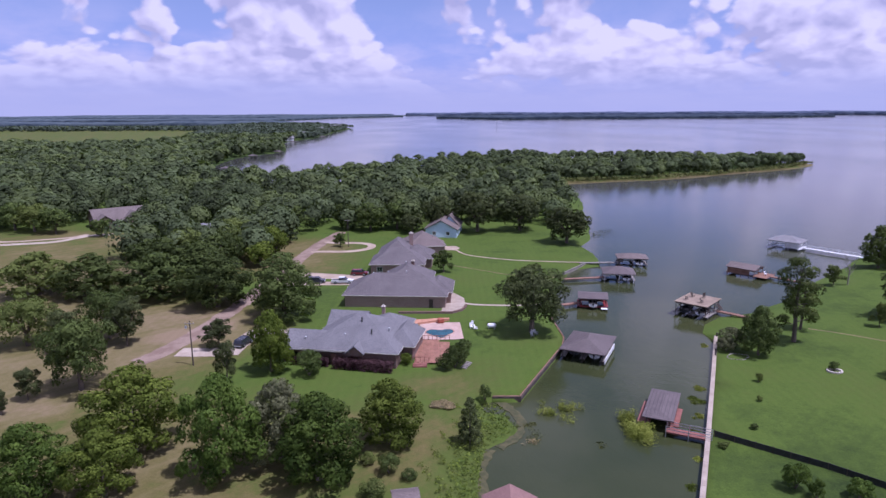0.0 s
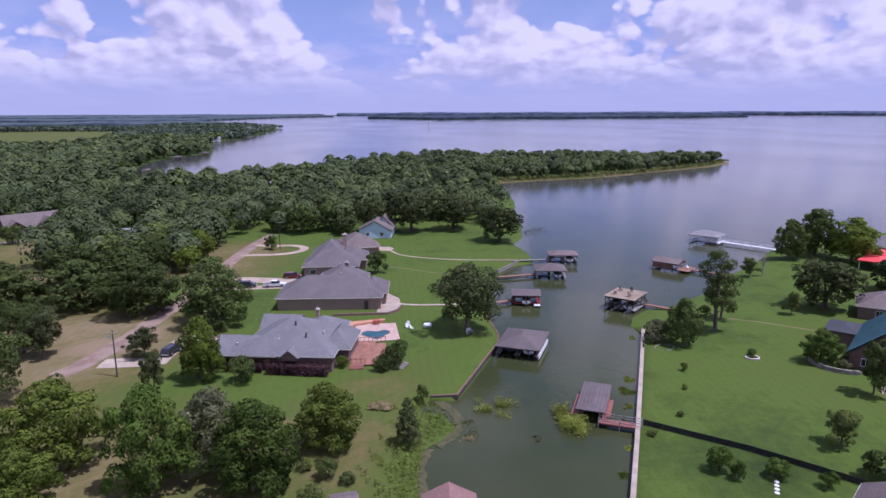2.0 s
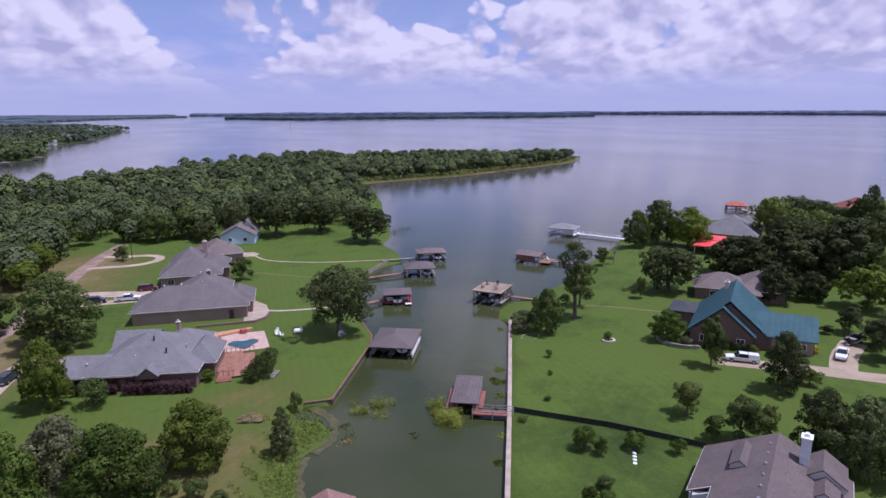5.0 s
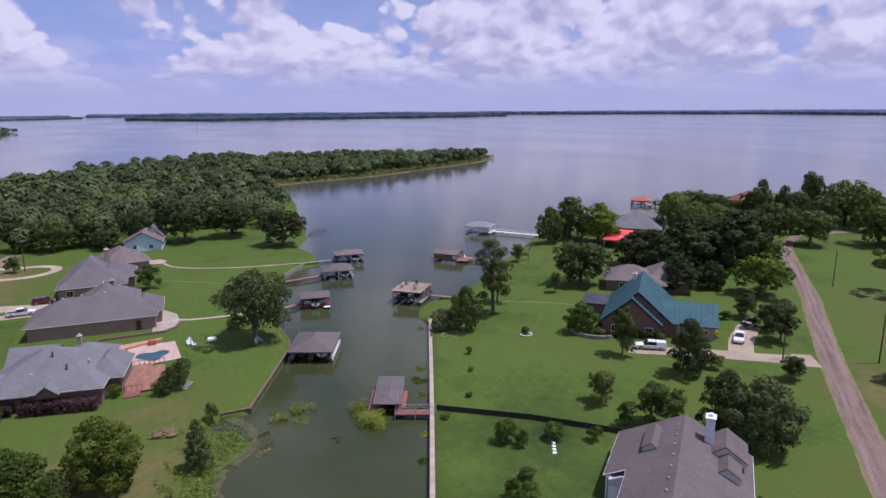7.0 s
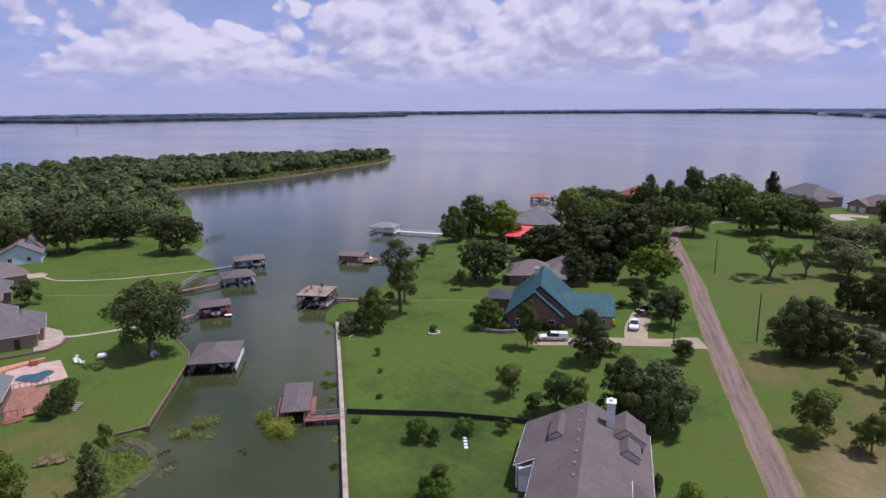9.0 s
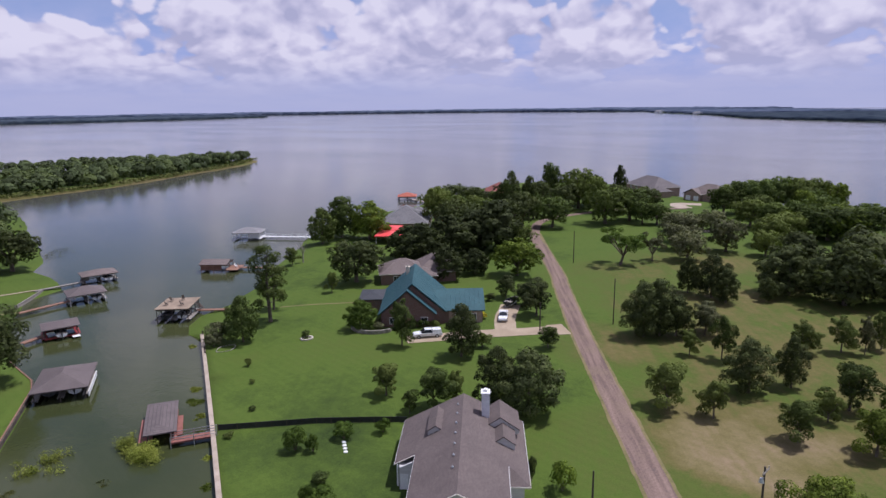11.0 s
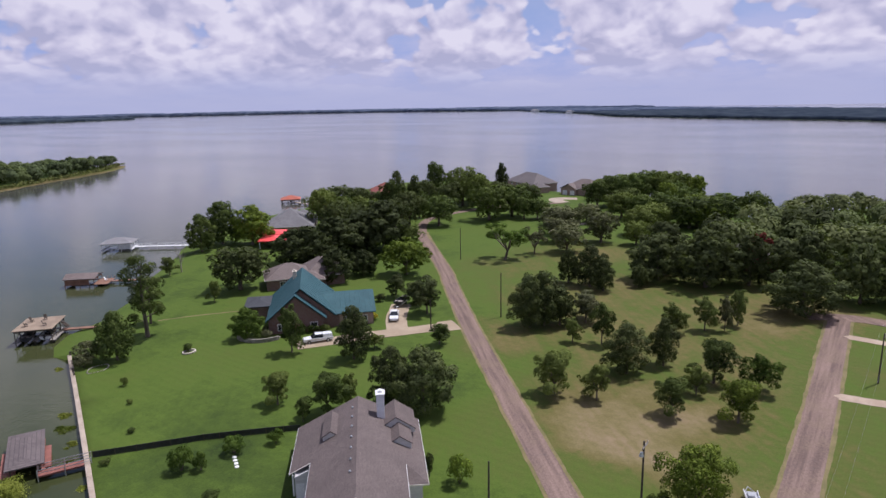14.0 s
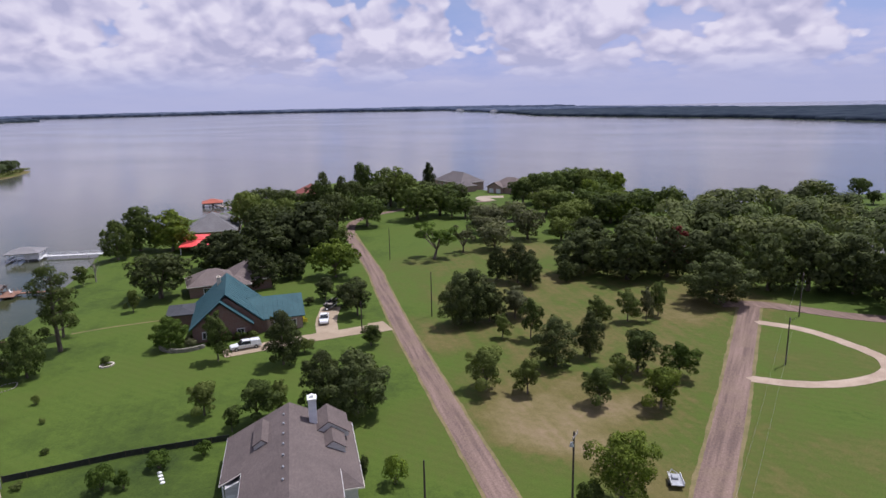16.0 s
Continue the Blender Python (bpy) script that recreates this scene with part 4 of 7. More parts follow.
def woods(name, label, test, box2, spacing, height, radius, quads, leaf, material, seed, category="woodland", kind="stuff"):
    """A wood of uncounted trees: for each one a few round lobes of leaf clumps."""
    rng = np.random.default_rng(seed)
    gx, gy = np.meshgrid(np.arange(box2[0], box2[1], spacing), np.arange(box2[2], box2[3], spacing))
    x = gx.ravel() + rng.uniform(-0.5, 0.5, gx.size) * spacing
    y = gy.ravel() + rng.uniform(-0.5, 0.5, gx.size) * spacing
    keep = test(x, y)
    x, y = x[keep], y[keep]
    n = len(x)
    h = rng.uniform(*height, n)
    r = rng.uniform(*radius, n)
    L = 15
    a = rng.uniform(0, 2 * math.pi, (n, L))
    q = rng.uniform(0.0, 0.80, (n, L))
    lx = x[:, None] + np.cos(a) * q * r[:, None]
    ly = y[:, None] + np.sin(a) * q * r[:, None]
    lr = r[:, None] * rng.uniform(0.22, 0.40, (n, L))
    lz = GZ + h[:, None] * (1.0 - 0.60 * q ** 2.4) * rng.uniform(0.90, 1.0, (n, L)) - lr
    ti = np.repeat(np.arange(n), quads)
    li = rng.integers(0, L, n * quads)
    c0 = np.stack([lx[ti, li], ly[ti, li], lz[ti, li]], 1)
    nrm = rng.normal(size=(n * quads, 3))
    nrm /= np.linalg.norm(nrm, axis=1, keepdims=True)
    low = (nrm[:, 2] < -0.1) & (rng.random(len(nrm)) < 0.75)
    nrm[low, 2] *= -1
    c = c0 + nrm * (lr[ti, li] * rng.uniform(0.75, 1.05, len(nrm)))[:, None]
    dome = rng.random(len(nrm)) < 0.42          # leaves between the lobes close the crown
    up = nrm * np.array([1, 1, 0.9]) + np.array([0, 0, 0.25])
    mid = np.stack([x[ti], y[ti], GZ + h[ti] * 0.46], 1)
    size = np.stack([r[ti] * 0.84, r[ti] * 0.84, h[ti] * 0.44], 1) * rng.uniform(0.86, 1.0, (len(nrm), 1))
    c[dome] = (mid + up * size)[dome]
    skirt = rng.random(len(nrm)) < 0.12
    c[skirt, 2] = GZ + rng.uniform(0.1, 0.55, skirt.sum()) * h[ti][skirt]
    whole = (c - np.stack([x[ti], y[ti], GZ + h[ti] * 0.55], 1)) / r[ti][:, None]
    t = nrm * 0.7 + whole * 0.6 + rng.normal(size=nrm.shape) * 0.14 + np.array([0, 0, 0.15])
    t /= np.linalg.norm(t, axis=1, keepdims=True)
    s = leaf * rng.uniform(0.6, 1.35, len(nrm))
    shade = nrm * 0.36 + whole * 0.75 + rng.normal(size=nrm.shape) * 0.10 + np.array([0, 0, 0.1])
    shade /= np.linalg.norm(shade, axis=1, keepdims=True)
    me = leaf_mesh(name, c, t, s, material, rng, shade)
    tone = me.attributes.new("tone", "FLOAT", "FACE")
    tone.data.foreach_set("value", rng.random(n)[ti].astype(np.float32))
    return tagged(new(name, me), label, category, kind=kind)


def canopy(name, label, test, box2, spacing, height, material, seed, category="woodland"):
    """The closed roof of a distant wood: one uneven sheet with steep edges."""
    rng = np.random.default_rng(seed)
    xs, ys = np.arange(box2[0], box2[1], spacing), np.arange(box2[2], box2[3], spacing)
    gx, gy = np.meshgrid(xs, ys)
    x = gx + rng.uniform(-0.38, 0.38, gx.shape) * spacing
    y = gy + rng.uniform(-0.38, 0.38, gx.shape) * spacing
    ok = test(x.ravel(), y.ravel()).reshape(gx.shape)
    z = GZ + height * (0.80 + 0.20 * np.sin(gx * 0.004 + 1.3 * np.cos(gy * 0.003)) ** 2 + rng.uniform(-0.14, 0.12, gx.shape))
    inner = ok.copy()
    for k in range(1, 4):                       # lower trees along the edges
        grown = inner.copy()
        for ax, st in ((0, 1), (0, -1), (1, 1), (1, -1)):
            grown &= np.roll(inner, st, ax)
        z = np.where(ok & ~grown, GZ + (z - GZ) * (0.45 + 0.17 * k if k < 4 else 1), z) if k == 1 else np.where(inner & ~grown, GZ + (z - GZ) * (0.62 + 0.12 * k), z)
        inner = grown
    lump = np.array([[noise.noise(Vector((a * 0.011, b * 0.011, seed))) for a in xs] for b in ys])
    z = GZ + (z - GZ) * (1 + 0.20 * lump)
    index, verts, faces = {}, [], []

    def corner(i, j, top):
        key = (i, j, top)
        if key not in index:
            index[key] = len(verts)
            verts.append((x[i, j], y[i, j], z[i, j] if top else -0.3))
        return index[key]

    cells = ok[:-1, :-1] & ok[1:, :-1] & ok[:-1, 1:] & ok[1:, 1:]
    for i, j in zip(*np.nonzero(cells)):
        ring = [(i, j), (i, j + 1), (i + 1, j + 1), (i + 1, j)]
        faces.append([corner(a, b, True) for a, b in ring])
        for (a, b), (di, dj) in zip(((ring[0], ring[1]), (ring[1], ring[2]), (ring[2], ring[3]), (ring[3], ring[0])), ((-1, 0), (0, 1), (1, 0), (0, -1))):
            p, q = i + di, j + dj
            if not (0 <= p < cells.shape[0] and 0 <= q < cells.shape[1] and cells[p, q]):
                faces.append([corner(*a, False), corner(*b, False), corner(*b, True), corner(*a, True)])
    me = bpy.data.meshes.new(name)
    me.from_pydata(verts, [], faces)
    me.materials.append(material)
    me.polygons.foreach_set("use_smooth", [True] * len(faces))
    return tagged(new(name, me), label, category, kind="stuff")


# ---------------------------------------------------------------- woods
def clear_of(x, y, spots):
    ok = np.ones(len(x), bool)
    for cx, cy, rx, ry in spots:
        ok &= np.hypot((x - cx) / rx, (y - cy) / ry) > 1
    return ok


def west_wood(x, y):
    edge = np.interp(x, [-420, -150, -125, -112, -100, -58, -50, -12, -6, 30, 50, 70], [255, 256, 262, 236, 196, 184, 242, 248, 262, 262, 258, 330])
    ok = inside(x, y, MAINLAND) & (y > edge) & (away(x, y, [shore_w]) > 6)
    return ok & clear_of(x, y, [(-134, 262, 15, 18), (-86, 236, 7, 12), (-79, 214, 6, 12), (-46, 222, 6, 40)]) & ~((x > 58) & (y < 400))


woods("woodland", "dense dark-green oak woodland behind lakeside houses", lambda x, y: west_wood(x, y) & (y < 325), (-330, 80, 175, 326), 8.4, (8.0, 14.5), (4.4, 6.8), 420, 0.60, LEAF_WOODS, 11)
woods("woodland", "oak woodland reaching back to a lake bay", lambda x, y: west_wood(x, y) & (y >= 325), (-330, 80, 325, 600), 10.0, (9.0, 14.5), (4.8, 7.2), 150, 1.05, LEAF_WOODS, 21)


def point_wood(x, y):
    front = np.interp(x, [60, 115, 155, 205, 262, 300], [405, 421, 434, 462, 497, 536])
    d = y - front
    return inside(x, y, MAINLAND) & (x > 62) & (d > 11) & (y > 398) & (away(x, y, [shore_w]) > 4)


woods("woodland", "green scrubby trees on a low wooded point", point_wood, (58, 310, 395, 600), 8.5, (6.0, 11.5), (4.0, 6.4), 170, 0.95, LEAF_WOODS, 12)


def reed_bank(x, y):
    front = np.interp(x, [60, 115, 155, 205, 262, 300], [405, 421, 434, 462, 497, 536])
    d = y - front
    return inside(x, y, MAINLAND) & (x > 62) & (d > 1) & (d < 13)


woods("reed_bank", "pale green reeds and scrub along the water's edge", reed_bank, (58, 310, 395, 560), 3.0, (1.2, 2.6), (1.2, 2.0), 22, 0.5, REED, 13, "reeds")


def far_west(x, y):
    ok = inside(x, y, MAINLAND) & (x < -100) & (y > 430)
    field = ~((x < -360) & (y > 800) & (y < 1440) & (x + 0.3 * y < -90)) & ~((x < -560) & (y > 1580) & (y < 1900)) & ~((x < -620) & (y > 2200) & (y < 2520)) & ~((x < -800) & (y > 2950) & (y < 3350))
    return ok & field & (away(x, y, [shore_w]) > 2.5)


woods("woodland", "far dark-green woods along a lake bay", lambda x, y: far_west(x, y) & (y < 1000), (-640, -120, 430, 1000), 14.0, (9, 14), (7, 10.5), 55, 2.3, LEAF_WOODS, 14)
woods("woodland", "distant woods along a lake bay", lambda x, y: far_west(x, y) & (y >= 1000) & (y < 1900), (-1100, -150, 1000, 1900), 19.0, (7, 11), (10, 14), 34, 3.0, LEAF_MID_HAZE, 15)
canopy("woodland", "distant woods on low lake shores", lambda x, y: far_west(x, y) & (y >= 1900), (-2600, -150, 1900, 4800), 17.0, 9, LEAF_FAR_HAZE, 25)
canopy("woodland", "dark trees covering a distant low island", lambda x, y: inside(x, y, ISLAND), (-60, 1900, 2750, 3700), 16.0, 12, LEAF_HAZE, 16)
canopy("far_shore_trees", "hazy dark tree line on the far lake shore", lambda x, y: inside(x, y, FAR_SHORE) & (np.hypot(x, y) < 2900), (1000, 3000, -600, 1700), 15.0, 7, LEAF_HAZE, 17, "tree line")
canopy("far_shore_trees", "hazy blue tree line across the lake", lambda x, y: inside(x, y, FAR_SHORE) & (np.hypot(x, y) >= 2900) & (np.hypot(x, y) < 4000), (600, 4000, -600, 4000), 30.0, 11, LEAF_BLUE_HAZE, 19, "tree line")
canopy("far_shore_trees", "hazy blue tree line on the farthest shore", lambda x, y: inside(x, y, FAR_SHORE) & (np.hypot(x, y) >= 4000), (-250, 4880, -600, 4880), 30.0, 18, LEAF_BLUE_HAZE, 20, "tree line")


def east_wood(x, y):
    return inside(x, y, MAINLAND) & (x > 180) & (y < 40) & (y > -160) & (x + 1.6 * y < 292) & (x - 0.0 * y < 330) & clear_of(x, y, [(213, 40, 14, 10), (300, -30, 50, 16)]) & ~((x < 200) & (y > -8) & (y < 18))


woods("woodland", "dark oak wood east of the lane", east_wood, (160, 330, -160, 45), 9.5, (9, 15), (5.0, 7.4), 600, 0.52, LEAF_GROVE, 18)

woods("rough_grass", "rough tall grass along a muddy cove shore", lambda x, y: inside(x, y, MAINLAND) & (away(x, y, [shore_c]) < 5.5 + 2.5 * np.sin(x * 1.7 + y * 0.9)) & (y < 96) & (x < 11), (-8, 12, 55, 96), 0.75, (0.15, 0.6), (0.3, 0.7), 26, 0.085, TUFT, 31, "grass")

# ---------------------------------------------------------------- single trees: x, y, height, crown radius
OAK_LABEL = "dark-green broad-crowned oak tree on grass"
for row in [(-36.0, 140.5, 15.6, 9.2), (-54, 149.0, 13.5, 9.4), (-70.5, 155.8, 12.3, 9.6), (-88.0, 157, 11.6, 10.0), (-103.3, 159.8, 11.7, 9.5), (-62, 164, 12.5, 8.0)]:
    plant(*row, "dense", LEAF, "dark oak with a crown down to the dry grass")
for row in [(-83.3, 123.1, 11.2, 6.1), (-61.1, 102.1, 14.2, 6.1), (-68.7, 126.9, 11.9, 5.3), (-66, 174, 13, 9), (-82, 178, 12, 8), (-158, 247, 12, 7), (-148, 244, 11, 6.5), (-168, 251, 12, 7), (-178, 256, 12, 7), (-127.5, 238, 7.5, 4.2)]:
    plant(*row, "oak", LEAF, OAK_LABEL)
for row in [(-63.3, 122.9, 10.1, 4.4), (-37.8, 106, 7.6, 2.4), (-44.5, 121.7, 6.4, 3.6), (-67.7, 98.2, 6, 2.5), (-68.5, 92.8, 4.1, 1.6), (-74, 120, 9, 4.2)]:
    plant(*row, "young", LEAF_DARK, "small dark-green tree beside a dirt lane")
for row in [(-42.6, 81.6, 13, 7.2), (-41.5, 71.2, 9.2, 4.9)]:
    plant(*row, "dense", LEAF_LIGHT, "bright-green leafy tree on dry grass")
for row in [(-64, 186, 12, 6.5), (-66, 199, 12, 7), (-62, 226, 11, 6), (-70, 213, 12, 7), (-77, 192, 12, 7), (-58, 240, 12, 7), (-28, 246, 12, 6.5), (-18, 250, 12, 6.5), (-38, 252, 11, 6)]:
    plant(*row, "oak", LEAF, "dark oak at the edge of a wood")
for row in [(-55, 190, 8, 5), (-54, 204, 9, 5), (-58, 214, 9, 5)]:
    plant(*row, "oak", LEAF_LIGHT, "light-green tree at the edge of a wood")
for row in [(-50.4, 71, 10.1, 5.6), (-28.4, 75.2, 14.7, 5.6), (-16.0, 74.7, 12.2, 6.6), (-7.7, 83.7, 10, 5.4)]:
    plant(*row, "dense", LEAF_FULL if row[0] < -10 else LEAF_LIGHT, "large leafy tree on rough grass near a cove")
plant(-31.0, 109.6, 12.0, 4.6, "dense", LEAF_LIME, "tall bright-green tree beside a grey-roofed house")
plant(-22.0, 79.6, 12.0, 5.4, "dense", LEAF_GREY, "grey-green tree with faded foliage among green trees")
plant(3.6, 83.9, 7.1, 2.3, "cedar", LEAF_DARK, "dark conical cedar beside a cove")
plant(-0.3, 95.2, 0.5, 2.3, "bush", DEAD_LEAF, "heap of dead brown brush on rough grass")
plant(6.6, 97.5, 2.9, 1.2, "bush", LEAF, "small bush at the end of a timber wall")
for row in [(-10.2, 78.2, 1.8, 1.2), (-7.2, 76, 3, 1.6), (-12.5, 74.2, 2.1, 1.2), (-8.7, 70.8, 2.3, 1.8), (-4.5, 74.5, 1.5, 1.2)]:
    plant(*row, "bush", LEAF, "low green bush in rough grass")
plant(-23.8, 107.6, 5.0, 2.8, "bush", LEAF, "round green bush in front of a brick house")
plant(-7.0, 112.6, 2.3, 1.4, "bush", LEAF_LIGHT, "bright round shrub at a house corner")
for row in [(2.0, 111.0, 4.4, 2.3), (3.6, 114.0, 4.6, 2.0), (0.2, 110.2, 3.2, 1.9)]:
    plant(*row, "bush", LEAF, "overgrown shrub beside a wooden deck")
for row in [(-35.2, 217.3, 5.3, 2.7), (0, 181.5, 7, 3.3), (16.8, 158, 5.4, 1.4)]:
    plant(*row, "young", LEAF, "small round green tree on a lawn")
for row in [(-11.8, 242.7, 8, 5.4), (18.4, 130, 15.6, 7.9), (12.9, 244.1, 17.0, 9.6), (29.4, 246.5, 15.2, 9.4), (43.0, 222.6, 14, 8.8), (-2.1, 247, 14.9, 6.4)]:
    plant(*row, "oak", LEAF_DARK, "large dark oak on a lakeside lawn")
# east lawns
plant(70.3, 123.7, 17.4, 4.6, "slender", LEAF, "tall slender open-crowned tree by the water")
plant(75.5, 131.0, 10.0, 3.0, "slender", LEAF, "slender open-crowned tree by the water")
plant(103.4, 166.5, 5.7, 2.8, "young", LEAF, "small round tree on a lakeside lawn")
plant(59.7, 116.5, 10.2, 3.9, "dense", LEAF, "dense rounded green tree at the cove's edge")
plant(56.5, 121.2, 4.1, 2.9, "bush", LEAF_GREY, "grey-green shrub at the water's edge")
plant(54.5, 118.6, 3.0, 2.0, "bush", LEAF_GREY, "grey-green shrub at the water's edge")
plant(93, 132.2, 6, 1.9, "young", LEAF, "small pointed tree on a lawn")
plant(103.8, 136.0, 13.0, 8.2, "oak", LEAF_DARK, "broad oak with a forked trunk on a lawn")
plant(80.6, 104.9, 6.9, 4.0, "dense", LEAF_FULL, "tall rounded green shrub beside a teal-roofed house")
plant(80.2, 91.3, 10.2, 3.2, "young", LEAF, "slim green tree in front of a brick gable")
plant(84, 78.8, 10.8, 4.0, "dense", LEAF_DARK, "dense dark-green tree beside a driveway")
for row in [(90.1, 79, 3.3, 2), (63.3, 76.3, 5.9, 2.9), (61.4, 68.6, 4.1, 1.3), (98.6, 69.5, 4.7, 2.7), (65.2, 67.2, 7.4, 3.7), (69.0, 66.0, 6.0, 2.0)]:
    plant(*row, "young", LEAF, "small green tree with a bare trunk on a lawn")
plant(73.2, 61.0, 10.0, 4.0, "dense", LEAF_DARK, "dense dark magnolia tree behind a brown-roofed house")
plant(73.6, 55.2, 11.0, 5.9, "dense", LEAF_DARK, "large dense dark magnolia tree behind a brown-roofed house")
for row in [(43.3, 72.2, 3.9, 1.9), (44.8, 70.1, 2.8, 1.2), (49.9, 69.9, 2.8, 1.7), (54.8, 67.1, 2.4, 1.3), (37.1, 60, 3, 1.2), (37.8, 58.6, 2.9, 2.2)]:
    plant(*row, "bush", LEAF_FULL, "small leafy fruit tree in a fenced yard")
for row in [(54, 104.2, 1.7, 0.8), (50.5, 96.7, 1, 0.6), (45.4, 87.5, 0.9, 0.7), (41.2, 63.1, 1.4, 1.4), (38.8, 82.2, 0.9, 1.0)]:
    plant(*row, "bush", LEAF, "low sapling on a mown lawn")
plant(60.5, 40, 4.1, 1.8, "bush", LEAF_LIME, "yellow-green bush beside a brown-roofed house")
plant(59.6, 44, 3.6, 0.8, "bush", LEAF_DARK, "narrow dark shrub against a house wall")
plant(46.5, 41.0, 4.0, 2.0, "bush", LEAF_LIGHT, "yellow-green bush beside a brown-roofed house")
for row in [(131.8, 146.4, 10.8, 7.2), (130.2, 137.6, 12.8, 8.0), (142.1, 138.7, 13.8, 9.2), (152.7, 137.5, 14.2, 8.8), (158.9, 133.1, 17.1, 10.6), (122.0, 119.6, 9.9, 5.0), (131.3, 117.8, 7.6, 4.8)]:
    plant(*row, "dense", LEAF_GROVE, "broad dark oak leafy down to the ground behind a house")
for row in [(176.2, 179.0, 17.0, 6.4), (186.8, 163.4, 12.6, 5.5), (202.2, 163.1, 18.5, 7.1), (214.1, 159.7, 12.7, 4.5), (203.8, 142.8, 12.8, 7.9), (249.7, 161.3, 19.6, 9.4), (257.7, 181.9, 21.4, 5.5), (223.4, 131.7, 15.9, 9.6), (235.5, 127.9, 14.0, 8.9), (231.2, 120.1, 10.2, 4.6), (234.3, 115.5, 9.5, 5.2), (245.6, 149.8, 16.8, 6.3)] + [(166, 128, 9, 4.5)]:
    plant(*row, "oak", LEAF, "large dark oak near lakeside houses")
for row in [(164.8, 160.4, 14.7, 6.1), (173.3, 157.2, 13.1, 6.4), (195.5, 150.7, 15.8, 6.6), (194.7, 167.2, 9.8, 5.7), (187.0, 150.9, 13.5, 7.4), (246.1, 179.5, 12.5, 6.0), (238.0, 161.2, 13.6, 7.0), (261.4, 162.6, 16.0, 8.1), (251.1, 141.5, 13.5, 7.6), (257.1, 132.3, 12.4, 7.6)]:
    plant(*row, "oak", LEAF_DARK, "dark oak among lakeside houses")
for row in [(127.0, 184.6, 13.1, 5.8), (138.6, 189.0, 15.6, 8.0), (142.8, 178.3, 14.4, 8.4), (184.8, 175.0, 12.2, 6.3)]:
    plant(*row, "dense", LEAF_LIGHT if row[3] > 8.2 else LEAF, "round green tree beside lakeside houses")
plant(138.0, 108.2, 11.0, 7.3, "oak", LEAF_LIME, "spreading yellow-green tree beside the lane")
for row in [(119.1, 96.7, 6.3, 3.2), (112.8, 82.8, 8.6, 4.5), (116.5, 89, 6.2, 3.3), (114.5, 98, 2.0, 1.6)]:
    plant(*row, "young", LEAF_DARK, "dark round tree between driveway and lane")
for row in [(271.6, 104.9, 13.6, 7.4), (281.4, 101.2, 15.3, 7.4), (279.6, 92.8, 16.4, 7.3), (286.5, 87.9, 17.5, 7.9), (287.1, 81.5, 16.8, 7.4), (283.7, 76.0, 14.1, 6.2), (253.3, 87.5, 11.6, 7.8), (250.2, 78.9, 11.7, 6.9), (237.2, 70.2, 10.2, 7.7), (250.2, 64.6, 11.4, 6.8), (262.9, 56.1, 10.2, 7.1), (269.4, 63.6, 10.3, 6.7), (284.8, 57.0, 9.1, 6.4), (281.5, 50.2, 8.8, 6.9), (257.3, 72.7, 12.2, 6.6)]:
    plant(*row, "oak", LEAF, "large oak on the wooded lakeside point")
for row in [(303.5, 73.5, 13.8, 6.9), (246.3, 56.9, 11.3, 9.4), (276.8, 76.2, 13.9, 5.1)]:
    plant(*row, "oak", LEAF_LIGHT, "yellow-green tree on the wooded lakeside point")
for row in [(227.5, 103.9, 7.8, 6.2), (185.4, 81.1, 9.9, 6.2), (197.0, 90.0, 9.5, 5.6), (210.2, 93.3, 11.1, 7.6), (204.3, 77.3, 11.6, 6.4), (236.1, 95.3, 8.2, 5.6)]:
    plant(*row, "oak", LEAF_GREY, "olive thin-leaved tree beside the far meadow")
for row in [(248.3, 163.5, 9.6, 3.5), (251.8, 158.1, 8.1, 3.1)]:
    plant(*row, "young", LEAF, "round-headed tree on the point")
for row in [(207.0, 165.4, 21.0, 4.6), (268.6, 151.5, 19.5, 4.4), (214.2, 162.1, 18.5, 4.4)]:
    plant(*row, "dense", LEAF_DARK, "tall dark pine on the lakeside point")
for row in [(206, 66, 9, 5), (222, 70, 11, 7)]:
    plant(*row, "oak", LEAF, "dark oak near the end of the lane")
for row in [(193.8, 194.5, 13.3, 6.3), (201.7, 191.3, 9.4, 5.6), (209.4, 188.6, 8.6, 5.2), (224.3, 186.0, 9.2, 5.8), (241.7, 188.2, 9.9, 6.1)]:
    plant(*row, "oak", LEAF, "green oak between lakeside houses")
for row in [(116.6, 59.0, 12.0, 5.0), (119.4, 57.0, 12.4, 5.4), (121.5, 54.4, 9.0, 4.0)]:
    plant(*row, "dense", LEAF_DARK, "dark oak in a clump on meadow grass")
for row in [(125.6, 50.3, 7.5, 3.6), (128.9, 51.4, 6.7, 2.8)]:
    plant(*row, "young", LEAF_GREY, "olive small tree on meadow grass")
for row in [(226.5, 215.4, 10.2, 7.1), (232.9, 209.7, 8.7, 6.1), (239.3, 204.0, 6.0, 4.7), (213.1, 212.6, 10.8, 6.6)]:
    plant(*row, "oak", LEAF_DARK, "dark oak beside a red-roofed house")
MEADOW_LABEL = "dark-green tree standing on parched meadow grass"
plant(167.2, 93.1, 11.8, 6.6, "sparse", LEAF_FULL, "thin-leaved leaning tree on green grass")
plant(177.9, 88.6, 8.5, 4.0, "sparse", LEAF_GREY, "thin-leaved small tree on green grass")
plant(93.5, 44.5, 0.8, 0.6, "bush", LEAF, "low sapling on dry grass")
